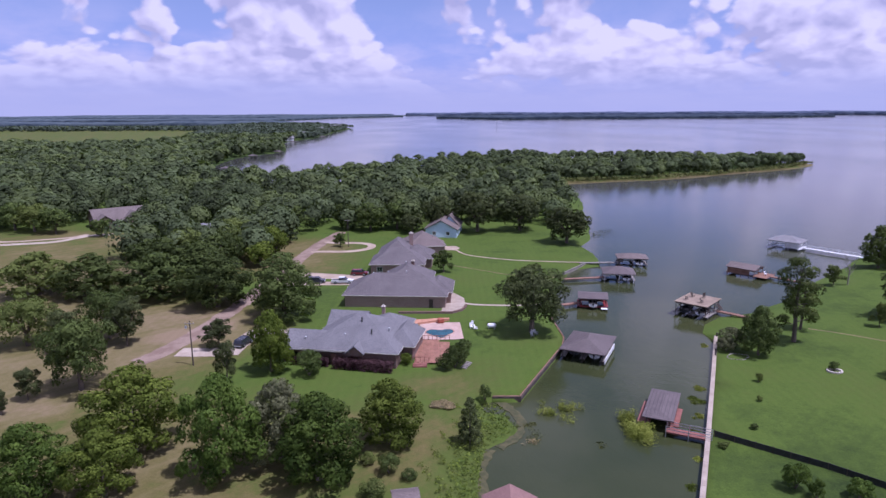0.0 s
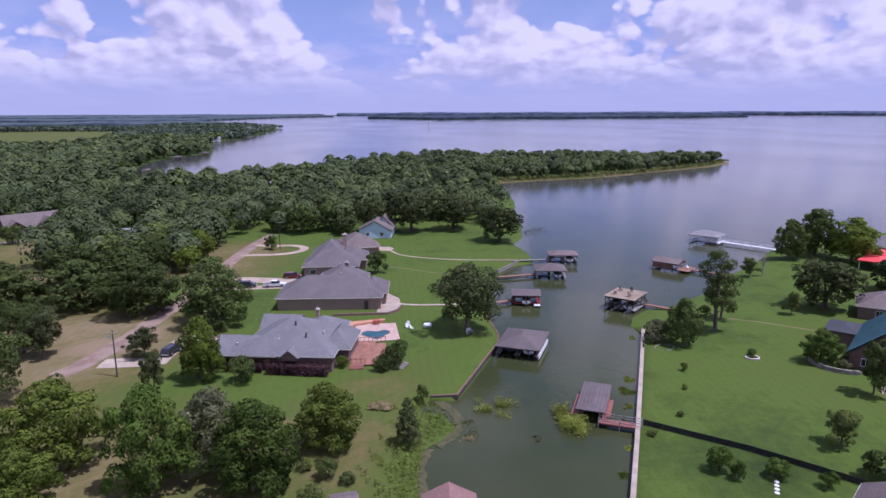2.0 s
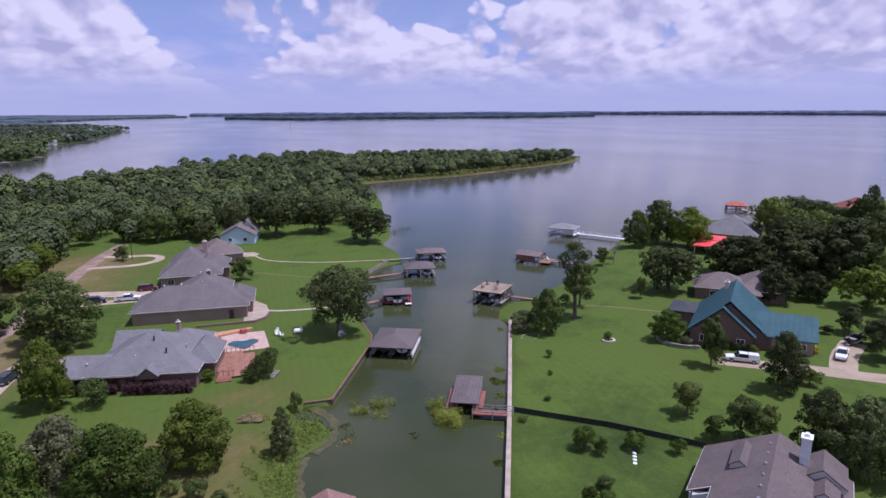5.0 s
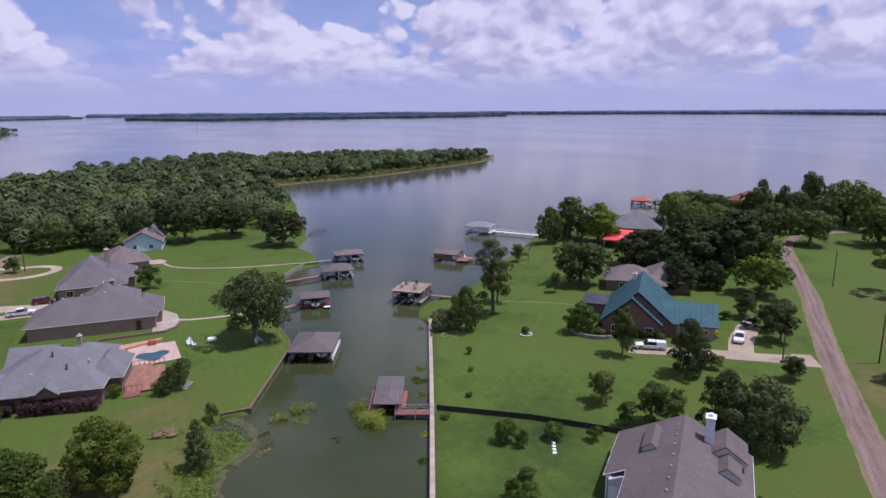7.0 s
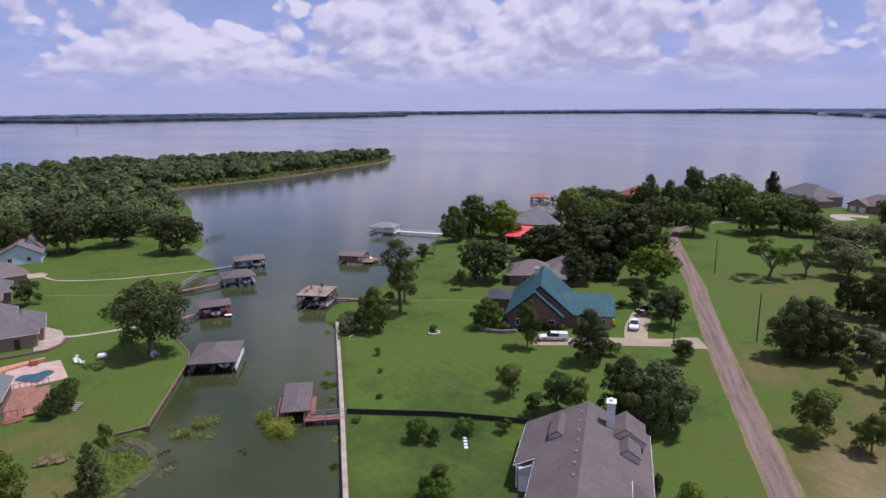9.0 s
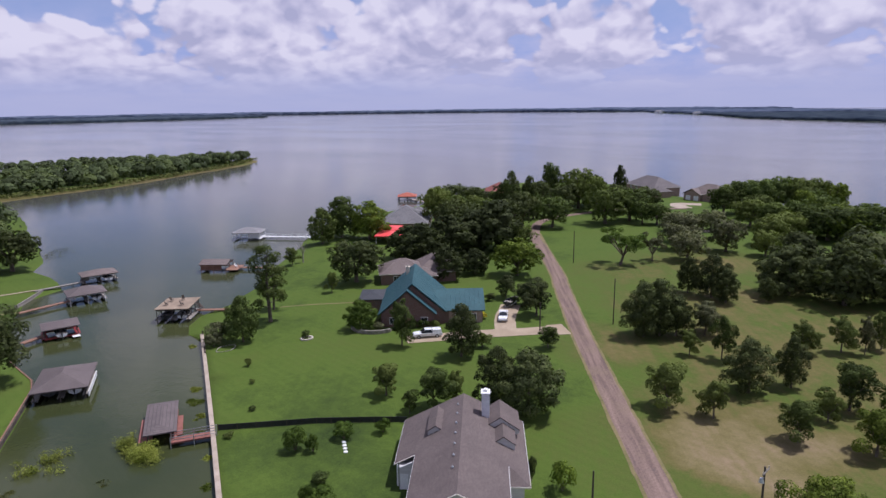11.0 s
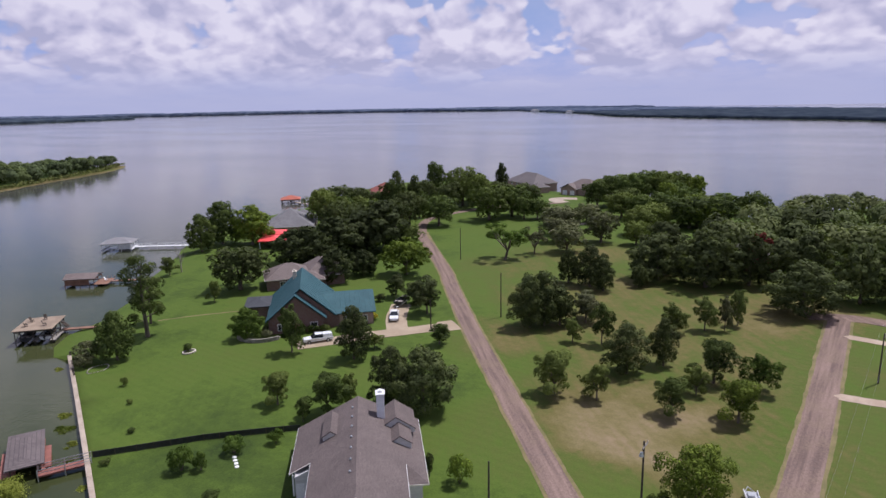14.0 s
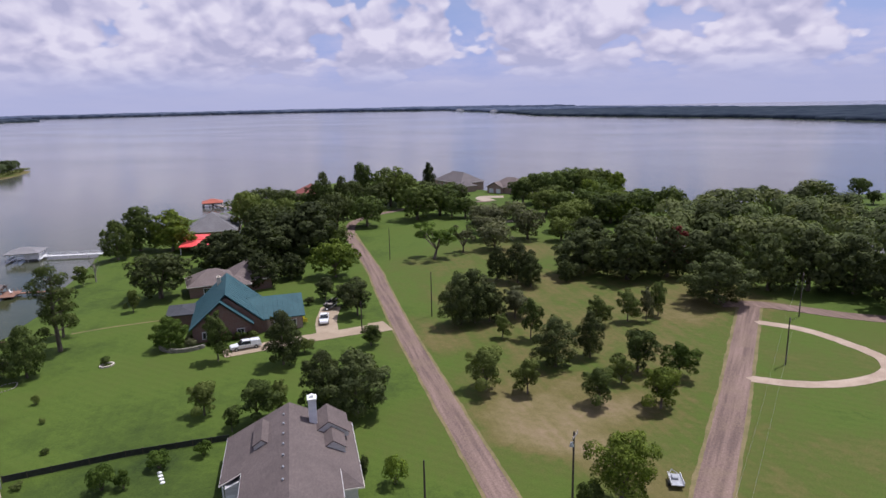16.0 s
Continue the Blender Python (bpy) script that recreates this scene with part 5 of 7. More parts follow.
for row in [(152.5, 66.1, 9.6, 3.2), (152.4, 60.2, 11.2, 5.4), (150.3, 55.9, 8.8, 3.8)]:
    plant(*row, "dense", LEAF_DARK, MEADOW_LABEL)
for row in [(158.0, 49.2, 6.1, 2.4), (104.1, 34.0, 9.6, 4.5), (110.7, 29.6, 9.4, 2.9)]:
    plant(*row, "dense", LEAF_DARK, MEADOW_LABEL)
for row in [(89.7, 40.9, 8.2, 4.0), (91.5, 34.4, 6.6, 2.9), (115.1, 42.7, 9.0, 2.8), (128.0, 32.8, 6.9, 3.3), (133.5, 27.9, 7.6, 3.3), (107.8, 20.5, 8.4, 4.2), (92.3, 23.1, 6.7, 3.1), (101.7, 21.8, 5.2, 2.3), (113.4, 48.0, 5.3, 2.2)]:
    plant(*row, "young", LEAF, MEADOW_LABEL)
plant(135.1, 24.4, 7.9, 1.9, "young", LEAF_GREY, "browned thin tree on parched grass")
plant(140.0, 22.8, 8.4, 2.5, "young", LEAF, MEADOW_LABEL)
plant(108.1, 13.8, 6.8, 3.5, "young", LEAF_FULL, "green round tree on dry grass")
plant(95.4, 14.4, 7.2, 3.8, "young", LEAF_LIGHT, "bright-green tree on dry grass")
plant(69, 14.2, 9.5, 4.3, "oak", LEAF_LIGHT, "bright-green leafy tree beside a dirt lane")
plant(66.8, 17.4, 3.5, 1.8, "bush", LEAF, "bush beside a bright-green tree")
for row in [(167.4, 47.6, 12.5, 8.6), (166.5, 35.3, 15.4, 9.6), (173.3, 26.5, 13.6, 7.1), (154.2, 12.6, 12.6, 9.2), (170.0, 2.6, 14.6, 6.6), (173.4, -6.0, 16.0, 8.2), (174.9, -15.4, 14.8, 8.7),
            (165.2, -24, 15.7, 8.3), (211.4, 22.8, 14.2, 7.6), (180, 50, 14, 9), (185, 38, 14, 8), (178, 14, 15, 8)]:
    plant(*row, "dense", LEAF_DARK, "large dark spreading oak at the wood's edge")
for row in [(302.1, -10.5, 13.1, 8), (345.4, -28.1, 10.2, 4.9), (325.7, -31.9, 6.5, 3.7), (295.7, 113, 11, 7), (308.1, 107.2, 12.7, 8.6), (299.3, 91.5, 15.3, 11),
            (302.8, 81.6, 16.5, 10), (243.9, 58.9, 12.9, 9.4), (243.6, 69.8, 8.2, 6.7), (253.7, 50.4, 12.1, 6.9), (264.1, 40.6, 13.4, 6.5), (264.8, 57.2, 9.2, 6), (280, 72, 12, 8), (272, 92, 11, 8)]:
    plant(*row, "oak", LEAF, "green oak on the lake shore")
plant(306.5, 71.3, 13.8, 4.1, "young", LEAF_LIGHT, "light-green tree on the lake shore")
plant(260, 62, 11, 5, "young", LEAF_LIGHT, "light-green tree on the lake shore")
plant(184.0, 26.0, 12.5, 4.2, "young", LEAF_RED, "dark-red leaved tree among oaks")


# ---------------------------------------------------------------- houses
def hip_solid(bm, cx, cy, wd, dp, z, rise, axis="x", eave=0.2):
    """A hipped roof over a rectangle, with a flat soffit and fascia."""
    hw, hd = wd / 2, dp / 2
    if axis == "x":
        k = max(hw - hd, 0.05)
        ridge = ((cx - k, cy), (cx + k, cy))
    else:
        k = max(hd - hw, 0.05)
        ridge = ((cx, cy - k), (cx, cy + k))
    c = [(cx - hw, cy - hd), (cx + hw, cy - hd), (cx + hw, cy + hd), (cx - hw, cy + hd)]
    lo = [bm.verts.new((x, y, z - eave)) for x, y in c]
    hi = [bm.verts.new((x, y, z)) for x, y in c]
    a, b = [bm.verts.new((x, y, z + rise)) for x, y in ridge]
    bm.faces.new(lo[::-1])
    for i in range(4):
        j = (i + 1) % 4
        bm.faces.new((lo[i], lo[j], hi[j], hi[i]))
    if axis == "x":
        for f in ((hi[0], hi[1], b, a), (hi[1], hi[2], b), (hi[2], hi[3], a, b), (hi[3], hi[0], a)):
            bm.faces.new(f)
    else:
        for f in ((hi[1], hi[2], b, a), (hi[2], hi[3], b), (hi[3], hi[0], a, b), (hi[0], hi[1], a)):
            bm.faces.new(f)
    return bm


def gable_slabs(bm, cx, cy, wd, dp, z, rise, axis="x", thick=0.2):
    """Two sloping slabs that meet at a ridge along the axis."""
    hw, hd = wd / 2, dp / 2
    for s in (-1, 1):
        pts = []
        for along in (-1, 1):
            for up in (0, 1):
                if axis == "x":
                    p = (cx + along * hw, cy + s * hd * (1 - up), z + rise * up)
                else:
                    p = (cx + s * hw * (1 - up), cy + along * hd, z + rise * up)
                pts.append(p)
        top = [bm.verts.new(p) for p in pts]
        low = [bm.verts.new((p[0], p[1], p[2] - thick)) for p in pts]
        order = (0, 2, 3, 1)
        bm.faces.new([top[i] for i in order])
        bm.faces.new([low[i] for i in order[::-1]])
        for i, j in zip(order, order[1:] + order[:1]):
            bm.faces.new((top[i], low[i], low[j], top[j]))
    bmesh.ops.recalc_face_normals(bm, faces=bm.faces)
    return bm


def gable_wall(bm, cx, cy, wd, dp, z0, z1, rise, axis="x"):
    """Four walls with pointed ends under a gable roof."""
    hw, hd = wd / 2, dp / 2
    prism(bm, [(cx - hw, cy - hd), (cx + hw, cy - hd), (cx + hw, cy + hd), (cx - hw, cy + hd)], z0, z1)
    for s in (-1, 1):
        if axis == "x":
            tri = [(cx + s * hw, cy - hd, z1), (cx + s * hw, cy + hd, z1), (cx + s * hw, cy, z1 + rise)]
            back = [(p[0] - s * 0.25, p[1], p[2]) for p in tri]
        else:
            tri = [(cx - hw, cy + s * hd, z1), (cx + hw, cy + s * hd, z1), (cx, cy + s * hd, z1 + rise)]
            back = [(p[0], p[1] - s * 0.25, p[2]) for p in tri]
        a, b = [bm.verts.new(p) for p in tri], [bm.verts.new(p) for p in back]
        bm.faces.new(a)
        bm.faces.new(b[::-1])
        for i in range(3):
            j = (i + 1) % 3
            bm.faces.new((a[i], b[i], b[j], a[j]))
    bmesh.ops.recalc_face_normals(bm, faces=bm.faces)
    return bm


def window(parent, x, y, z, wide, high, yaw=0.0, casing=None):
    """A framed pane; yaw 0 faces -y."""
    bm = bmesh.new()
    for sx, sz, px, pz in ((wide + 0.16, 0.09, 0, high / 2), (wide + 0.24, 0.10, 0, -high / 2), (0.09, high, -wide / 2, 0), (0.09, high, wide / 2, 0), (0.05, high, 0, 0)):
        box(bm, px, -0.03, pz, sx, 0.10, sz)
    ob = part("window", bm, casing or WHITE, parent)
    ob.matrix_basis = pose(x, y, z, 0, 0, yaw)
    part("pane", boxed(0, 0.0, 0, wide - 0.05, 0.05, high - 0.05), GLASS, ob, "dark reflecting glass")
    return ob


def door(parent, x, y, z, wide, high, yaw, material, name="door"):
    bm = boxed(0, -0.03, high / 2, wide, 0.08, high)
    rows = 4 if wide > 2 else 2
    for i in range(rows):
        box(bm, 0, -0.08, high * (i + 0.5) / rows, wide * 0.88, 0.03, high / rows * 0.72, 0.008)
    ob = part(name, bm, material, parent)
    ob.matrix_basis = pose(x, y, z, 0, 0, yaw)
    bm = bmesh.new()
    tube(bm, (wide * 0.4, -0.16, 1.0), (wide * 0.4, -0.06, 1.0), 0.04, 0.04, 8)
    part("door_handle", bm, STEEL, ob)
    return ob


def vent(parent, x, y, z, r=0.12, h=0.6, material=None):
    bm = bmesh.new()
    tube(bm, (0, 0, -0.5), (0, 0, h), r, r, 8)
    tube(bm, (0, 0, h), (0, 0, h + 0.12), r * 1.7, r * 0.9, 8)
    ob = part("roof_vent", bm, material or STEEL, parent)
    ob.location = (x, y, z)
    return ob


def chimney(parent, x, y, z0, z1, wd, dp, material, cap=None):
    ob = part("chimney", boxed(x, y, (z0 + z1) / 2, wd, dp, z1 - z0, 0.03), material, parent)
    part("chimney_cap", box(boxed(x, y, z1 + 0.06, wd + 0.2, dp + 0.2, 0.14, 0.02), x, y, z1 + 0.3, wd * 0.45, dp * 0.45, 0.35), cap or STONE, ob)
    return ob


def house(label, at, yaw, blocks, wall, roof, trim=None, name="house", over=0.55):
    """blocks: centre x, y, wall width, depth, height, roof kind (hip or gable), rise, ridge axis."""
    ob = thing(name, label, "house", (at[0], at[1], GZ), yaw)
    for cx, cy, wd, dp, h, kind, rise, axis in blocks:
        if kind == "hip":
            part("wall", prism(bmesh.new(), [(cx - wd / 2, cy - dp / 2), (cx + wd / 2, cy - dp / 2), (cx + wd / 2, cy + dp / 2), (cx - wd / 2, cy + dp / 2)], -0.3, h - 0.05), wall, ob)
            r = part("roof", hip_solid(bmesh.new(), cx, cy, wd + 2 * over, dp + 2 * over, h + 0.1, rise, axis), roof, ob)
        else:
            part("wall", gable_wall(bmesh.new(), cx, cy, wd, dp, -0.3, h, rise * 0.9, axis), wall, ob)
            r = part("roof", gable_slabs(bmesh.new(), cx, cy, wd + 2 * over, dp + 2 * over, h + 0.12, rise, axis), roof, ob)
        bm = bmesh.new()
        ow, od = wd + 2 * over, dp + 2 * over
        if kind == "hip":
            for sx, sy, px, py in ((ow + 0.1, 0.06, 0, -od / 2), (ow + 0.1, 0.06, 0, od / 2), (0.06, od - 0.06, -ow / 2, 0), (0.06, od - 0.06, ow / 2, 0)):
                box(bm, cx + px, cy + py, h + 0.0, sx, sy, 0.17)
        elif axis == "x":
            for s in (-1, 1):
                box(bm, cx, cy + s * od / 2, h + 0.02, ow, 0.06, 0.17)
        else:
            for s in (-1, 1):
                box(bm, cx + s * ow / 2, cy, h + 0.02, 0.06, od, 0.17)
        part("gutter", bm, trim or OFFWHITE, r)
    return ob


H1 = house("long brick ranch house with a grey hipped shingle roof", (-16.0, 117.5), -10,
           [(-0.2, 2.4, 17.2, 15.9, 2.9, "hip", 4.7, "x"), (-7.6, -1.0, 11.0, 9.1, 2.75, "gable", 2.1, "x"), (8.0, 3.4, 5.0, 9.4, 2.8, "hip", 2.6, "y"),
            (-4.6, 8.6, 7.0, 7.4, 2.8, "gable", 3.1, "x"), (3.2, 10.0, 8.0, 8.0, 2.8, "hip", 2.6, "y")], BRICK, ROOF_GREY)
for wx in (-11.0, -8.4):
    window(H1, wx, -5.57, 1.5, 1.3, 1.3, 0, DARK_WOOD)
door(H1, -3.4, -5.58, 0, 1.0, 2.1, 0, BROWN_WOOD)
chimney(H1, 0.8, 14.3, 0, 5.3, 0.7, 0.6, BRICK_PALE)
part("porch_gable", gable_wall(bmesh.new(), 1.0, -6.1, 3.0, 1.3, 2.4, 2.75, 1.3, "y"), BRICK, H1, "small brick gable over the entrance")
part("porch_roof", gable_slabs(bmesh.new(), 1.0, -5.4, 3.6, 3.2, 2.9, 1.45, "y", 0.12), ROOF_GREY, H1)
for vx, vy, vz, vh in ((3.0, -2.2, 4.9, 1.1), (0.4, 0.4, 6.4, 0.9), (5.6, 0.6, 5.2, 0.3), (-2.0, -2.6, 4.7, 0.3), (-9.5, -3.4, 4.0, 0.3)):
    vent(H1, vx, vy, vz, 0.13, vh, BLACK if vh > 0.5 else STEEL)


def hedge(label, at, yaw, half, deep, high, count, seed):
    rng = np.random.default_rng(seed)
    c = np.stack([rng.uniform(-half, half, count), rng.uniform(-deep, deep, count), rng.uniform(0.1, high, count)], 1)
    n = c / np.array([half * 1.2, deep, high]) + rng.normal(size=c.shape) * 0.5 + np.array([0, 0, 0.3])
    ob = tagged(new("hedge", leaf_mesh("hedge", c, n / np.linalg.norm(n, axis=1, keepdims=True), np.full(count, 0.17), LEAF_PURPLE, rng)), label, "hedge")
    ob.matrix_basis = pose(at[0], at[1], GZ, 0, 0, yaw)


hedge("clipped dark purple-leaved hedge along a brick wall", (-14.6, 110.1), -12, 5.6, 1.0, 2.1, 3200, 3)
hedge("clipped dark purple-leaved hedge before a house wing", (-24.4, 112.4), -10, 3.4, 0.7, 1.7, 1500, 4)

H2 = house("long grey-roofed brick house with a corner patio", (-11.2, 154), -3.5,
           [(0, 0, 24.0, 12.5, 2.9, "hip", 3.9, "x"), (1.5, 9, 12, 15, 2.9, "hip", 4.2, "y"), (9.8, 2.5, 6.5, 10, 2.9, "hip", 2.4, "y")], BRICK_PALE, ROOF_TAUPE)
door(H2, 8.6, -6.27, 0, 1.0, 2.1, 0, DARK_WOOD)
for vx, vy, vz in ((-6, 0.5, 6.2), (-2.5, 1, 6.4), (2, 1.5, 6.4), (6, 0.5, 5.6), (1, 9, 7.0)):
    vent(H2, vx, vy, vz)
chimney(H2, 2.6, 10.5, 3, 7.4, 0.8, 0.7, BRICK)
H3 = house("grey-roofed house with steep hips and a tan brick wall", (-12, 188), -1,
           [(-1, -3.5, 15, 11, 2.9, "hip", 3.8, "x"), (-2, 6, 11, 16, 2.9, "hip", 4.6, "y"), (4, 4, 9, 11, 2.9, "hip", 3.2, "x")], BRICK_PALE, ROOF_TAUPE)
for wx in (-6, 3):
    window(H3, wx, -9.02, 1.5, 1.5, 1.4)
chimney(H3, 1.8, 10, 3, 8.3, 1.2, 1.0, BRICK_PALE)
H4 = house("small brown-grey hip-roofed house among shrubs", (-7.0, 211), 8, [(0, 0, 10.5, 13.5, 2.8, "hip", 3.6, "y"), (3.5, -3, 6, 8, 2.8, "hip", 2.5, "x")], BRICK_PALE, ROOF_BROWN)
window(H4, -2, -6.77, 1.5, 1.4, 1.3)
H5 = house("pale blue gable house with a brown shingle roof", (0.2, 241), -8, [(0, 0, 11.5, 16, 2.9, "gable", 3.4, "y"), (2.2, 3.5, 7, 9, 2.9, "gable", 4.2, "y")], BLUE_SIDING, ROOF_BROWN, WHITE)
for wx in (-2.5, 2.5):
    window(H5, wx, -8.03, 1.5, 1.2, 1.3)
H6 = house("brown-roofed brick house standing among dark oaks", (-133, 262), 40, [(0, 0, 19, 12, 3.0, "gable", 4.2, "x"), (4.5, -6, 7, 7, 3.0, "gable", 3.2, "y"), (-6.5, -4.5, 6, 8, 3.0, "gable", 2.6, "y")], BRICK, ROOF_BROWN)
for wx in (-2.4, 0.4):
    window(H6, wx, -6.02, 1.5, 1.5, 1.4)
SHED = house("white metal shed roof showing between trees", (-88, 240), 20, [(0, 0, 9, 7, 3.0, "gable", 1.4, "x")], WHITE, ROOF_TIN, name="shed")
door(SHED, 0, -3.52, 0, 2.6, 2.4, 0, STEEL)
BOTTOM = thing("house", "brown shingle-roofed house with dormers and a white chimney", "house", (52.0, 49.0, GZ), 41.1)


def half_roof(bm, u0, u1, n, ridge, slope, thick=0.2):
    """One slope of a gable roof: from the ridge out to n, to either side."""
    q = [(u0, 0, ridge), (u1, 0, ridge), (u1, n, ridge - slope * abs(n)), (u0, n, ridge - slope * abs(n))]
    hi = [bm.verts.new(p) for p in q]
    lo = [bm.verts.new((p[0], p[1], p[2] - thick)) for p in q]
    bm.faces.new(hi)
    bm.faces.new(lo[::-1])
    for i in range(4):
        j = (i + 1) % 4
        bm.faces.new((hi[i], hi[j], lo[j], lo[i]))
    bmesh.ops.recalc_face_normals(bm, faces=bm.faces)
    return bm


for u0, u1, n in ((0.9, 12.4, 8.3), (-11.5, 0.9, 5.7), (-1.1, 12.4, -8.2), (-11.5, -1.1, -5.7)):
    slope_part = part("roof", half_roof(bmesh.new(), u0, u1, n, 7.1, 0.5), ROOF_PLUM, BOTTOM)
    part("gutter", boxed((u0 + u1) / 2, n, 6.95 - 0.5 * abs(n), u1 - u0, 0.1, 0.18), WHITE, slope_part)
    for u in (u0, u1):
        bm = bmesh.new()
        if u == -1.1:
            continue
        tube(bm, (u, 0, 7.0), (u, n, 7.0 - 0.5 * abs(n)), 0.07, 0.07, 4)
        part("rake_board", bm, OFFWHITE, slope_part)


def slab(bm, pts, thick=0.2):
    """A flat sloping piece of roof over its outline."""
    hi = [bm.verts.new(p) for p in pts]
    lo = [bm.verts.new((p[0], p[1], p[2] - thick)) for p in pts]
    bm.faces.new(hi)
    bm.faces.new(lo[::-1])
    for i in range(len(pts)):
        j = (i + 1) % len(pts)
        bm.faces.new((hi[i], hi[j], lo[j], lo[i]))
    bmesh.ops.recalc_face_normals(bm, faces=bm.faces)
    return bm


part("roof_corner", slab(bmesh.new(), [(-1.1, -5.7, 4.25), (-3.6, -8.2, 3.0), (-1.1, -8.2, 3.0)]), ROOF_PLUM, BOTTOM)
part("roof_corner", slab(bmesh.new(), [(-1.1, -5.7, 4.25), (-3.6, -5.7, 3.0), (-3.6, -8.2, 3.0)]), ROOF_PLUM, BOTTOM)
part("gutter", box(boxed(-3.62, -6.95, 2.86, 0.1, 2.5, 0.18), -2.35, -8.2, 2.86, 2.5, 0.1, 0.18), OFFWHITE, BOTTOM)
part("wall", boxed(-2.0, -6.4, 1.2, 2.0, 2.2, 3.0), SIDING, BOTTOM)
part("wall", gable_wall(bmesh.new(), 6.0, 0, 12.0, 15.2, -0.3, 2.9, 3.6, "x"), SIDING, BOTTOM)
part("wall", gable_wall(bmesh.new(), -5.5, 0, 11.0, 10.4, -0.3, 4.0, 2.6, "x"), SIDING, BOTTOM)
for i in range(7):
    vent(BOTTOM, 9.5 - i * 2.6, 0.7, 6.75, 0.10, 0.12)
chimney(BOTTOM, 9.0, -3.0, 3.0, 8.9, 1.3, 1.05, PALE_SIDING, WHITE)


def dormer(parent, u0, u1, n, ridge, half):
    """A gabled dormer along the main ridge, its sided front towards -u."""
    part("dormer_wall", gable_wall(bmesh.new(), (u0 + u1) / 2 + 0.08, n, u1 - u0 - 0.16, 2 * half - 0.3, ridge - 2.4, ridge - half * 0.68 - 0.12, half * 0.64, "x"), SIDING, parent)
    part("dormer_roof", gable_slabs(bmesh.new(), (u0 + u1) / 2, n, u1 - u0, 2 * half, ridge - half * 0.68, half * 0.68, "x", 0.14), ROOF_PLUM, parent)


dormer(BOTTOM, 4.4, 10.0, 3.4, 6.30, 1.15)
dormer(BOTTOM, 3.0, 8.5, -5.2, 5.70, 1.6)
dormer(BOTTOM, 6.6, 11.9, -4.9, 6.50, 2.6)
for wx in (2.5, 6, 10):
    window(BOTTOM, wx, 7.62, 1.5, 1.2, 1.3, 180)
for wx in (0.5, 5, 9):
    window(BOTTOM, wx, -7.62, 1.5, 1.2, 1.3)
door(BOTTOM, 0.0, 7.0, 0, 1.0, 2.1, 90, WHITE)
for pu in (1.0, 1.0 + 2.2):
    bm = bmesh.new()
    tube(bm, (pu - 0.2, 7.9, -0.2), (pu - 0.2, 7.9, 2.85), 0.1, 0.1, 8)
    part("porch_post", bm, WHITE, BOTTOM)
# teal-roofed house: steep main gable, a lower gable before it, a wing across
TEAL = house("brick house with a steep teal standing-seam metal roof", (94.0, 102.7), 45,
             [(3.75, 0, 17.6, 13.4, 2.8, "gable", 6.3, "x"), (-5.9, 1.1, 1.6, 11.3, 2.8, "gable", 5.3, "x"), (2.3, -8.6, 13.4, 13.0, 2.8, "gable", 2.9, "y")], BRICK_RED, ROOF_TEAL, ROOF_TEAL)
part("side_roof", hip_solid(bmesh.new(), 8.5, 9.6, 8.5, 6.5, 2.9, 0.8, "x"), ROOF_SLATE, TEAL, "low dark slate-grey side roof")
part("side_wall", boxed(8.5, 9.2, 1.2, 7.5, 5.6, 3.0), BRICK, TEAL)
for i in range(14):
    for s in (-1, 1):
        bm = bmesh.new()
        tube(bm, (-5.2 + i * 1.38, 0, 9.24), (-5.2 + i * 1.38, s * 7.2, 3.0), 0.022, 0.022, 4)
        part("roof_seam", bm, ROOF_TEAL, TEAL)
for i in range(8):
    bm = bmesh.new()
    tube(bm, (2.3, -7.2 - i * 1.05, 5.84), (-4.9, -7.2 - i * 1.05, 2.98), 0.02, 0.02, 4)
    part("roof_seam", bm, ROOF_TEAL, TEAL)
part("garage_wall", boxed(-4.42, -11.4, 1.35, 0.10, 7.2, 2.7), BRICK_PALE, TEAL, "pale tan brick garage wall")
for wy in (-10, -13):
    window(TEAL, -4.49, wy, 1.4, 1.5, 1.4, -90)
window(TEAL, -6.72, -2.5, 1.4, 1.4, 1.4, -90)
window(TEAL, -6.72, 4.2, 1.4, 1.4, 1.4, -90)
door(TEAL, -6.72, 1.0, 0, 1.2, 2.1, -90, BROWN_WOOD)
door(TEAL, 2.0, -15.12, 0, 4.6, 2.2, 0, OFFWHITE, "garage_door")
chimney(TEAL, 9.0, 1.6, 5, 9.3, 1.0, 0.8, STONE)
BROWN2 = house("low brick house with brown hipped roofs", (116.5, 127), -38, [(-3, 0, 12, 10, 2.8, "hip", 3.0, "x"), (6, 1.5, 10, 12, 2.8, "hip", 3.8, "y"), (1, -5, 8, 6, 2.7, "hip", 1.8, "x")], BRICK, ROOF_BROWN)
window(BROWN2, -5, -5.02, 1.5, 1.4, 1.3)
PYR = house("lakeside house with a tall grey pyramid roof", (168, 186.5), 42, [(0, 0, 19, 17, 3.0, "hip", 5.6, "x"), (10, -4, 9, 10, 3.0, "hip", 3.6, "x")], BRICK_PALE, ROOF_GREY)
for wx in (-6, 0, 6):
    window(PYR, wx, -9.52, 1.6, 1.6, 1.5)
RED_HOUSE = house("house with a dark-red roof among lakeside trees", (254, 210), 50, [(0, 0, 20, 14, 3.2, "hip", 4.6, "x")], BRICK_PALE, ROOF_MAROON)
window(RED_HOUSE, -4, -7.02, 1.5, 1.5, 1.4)
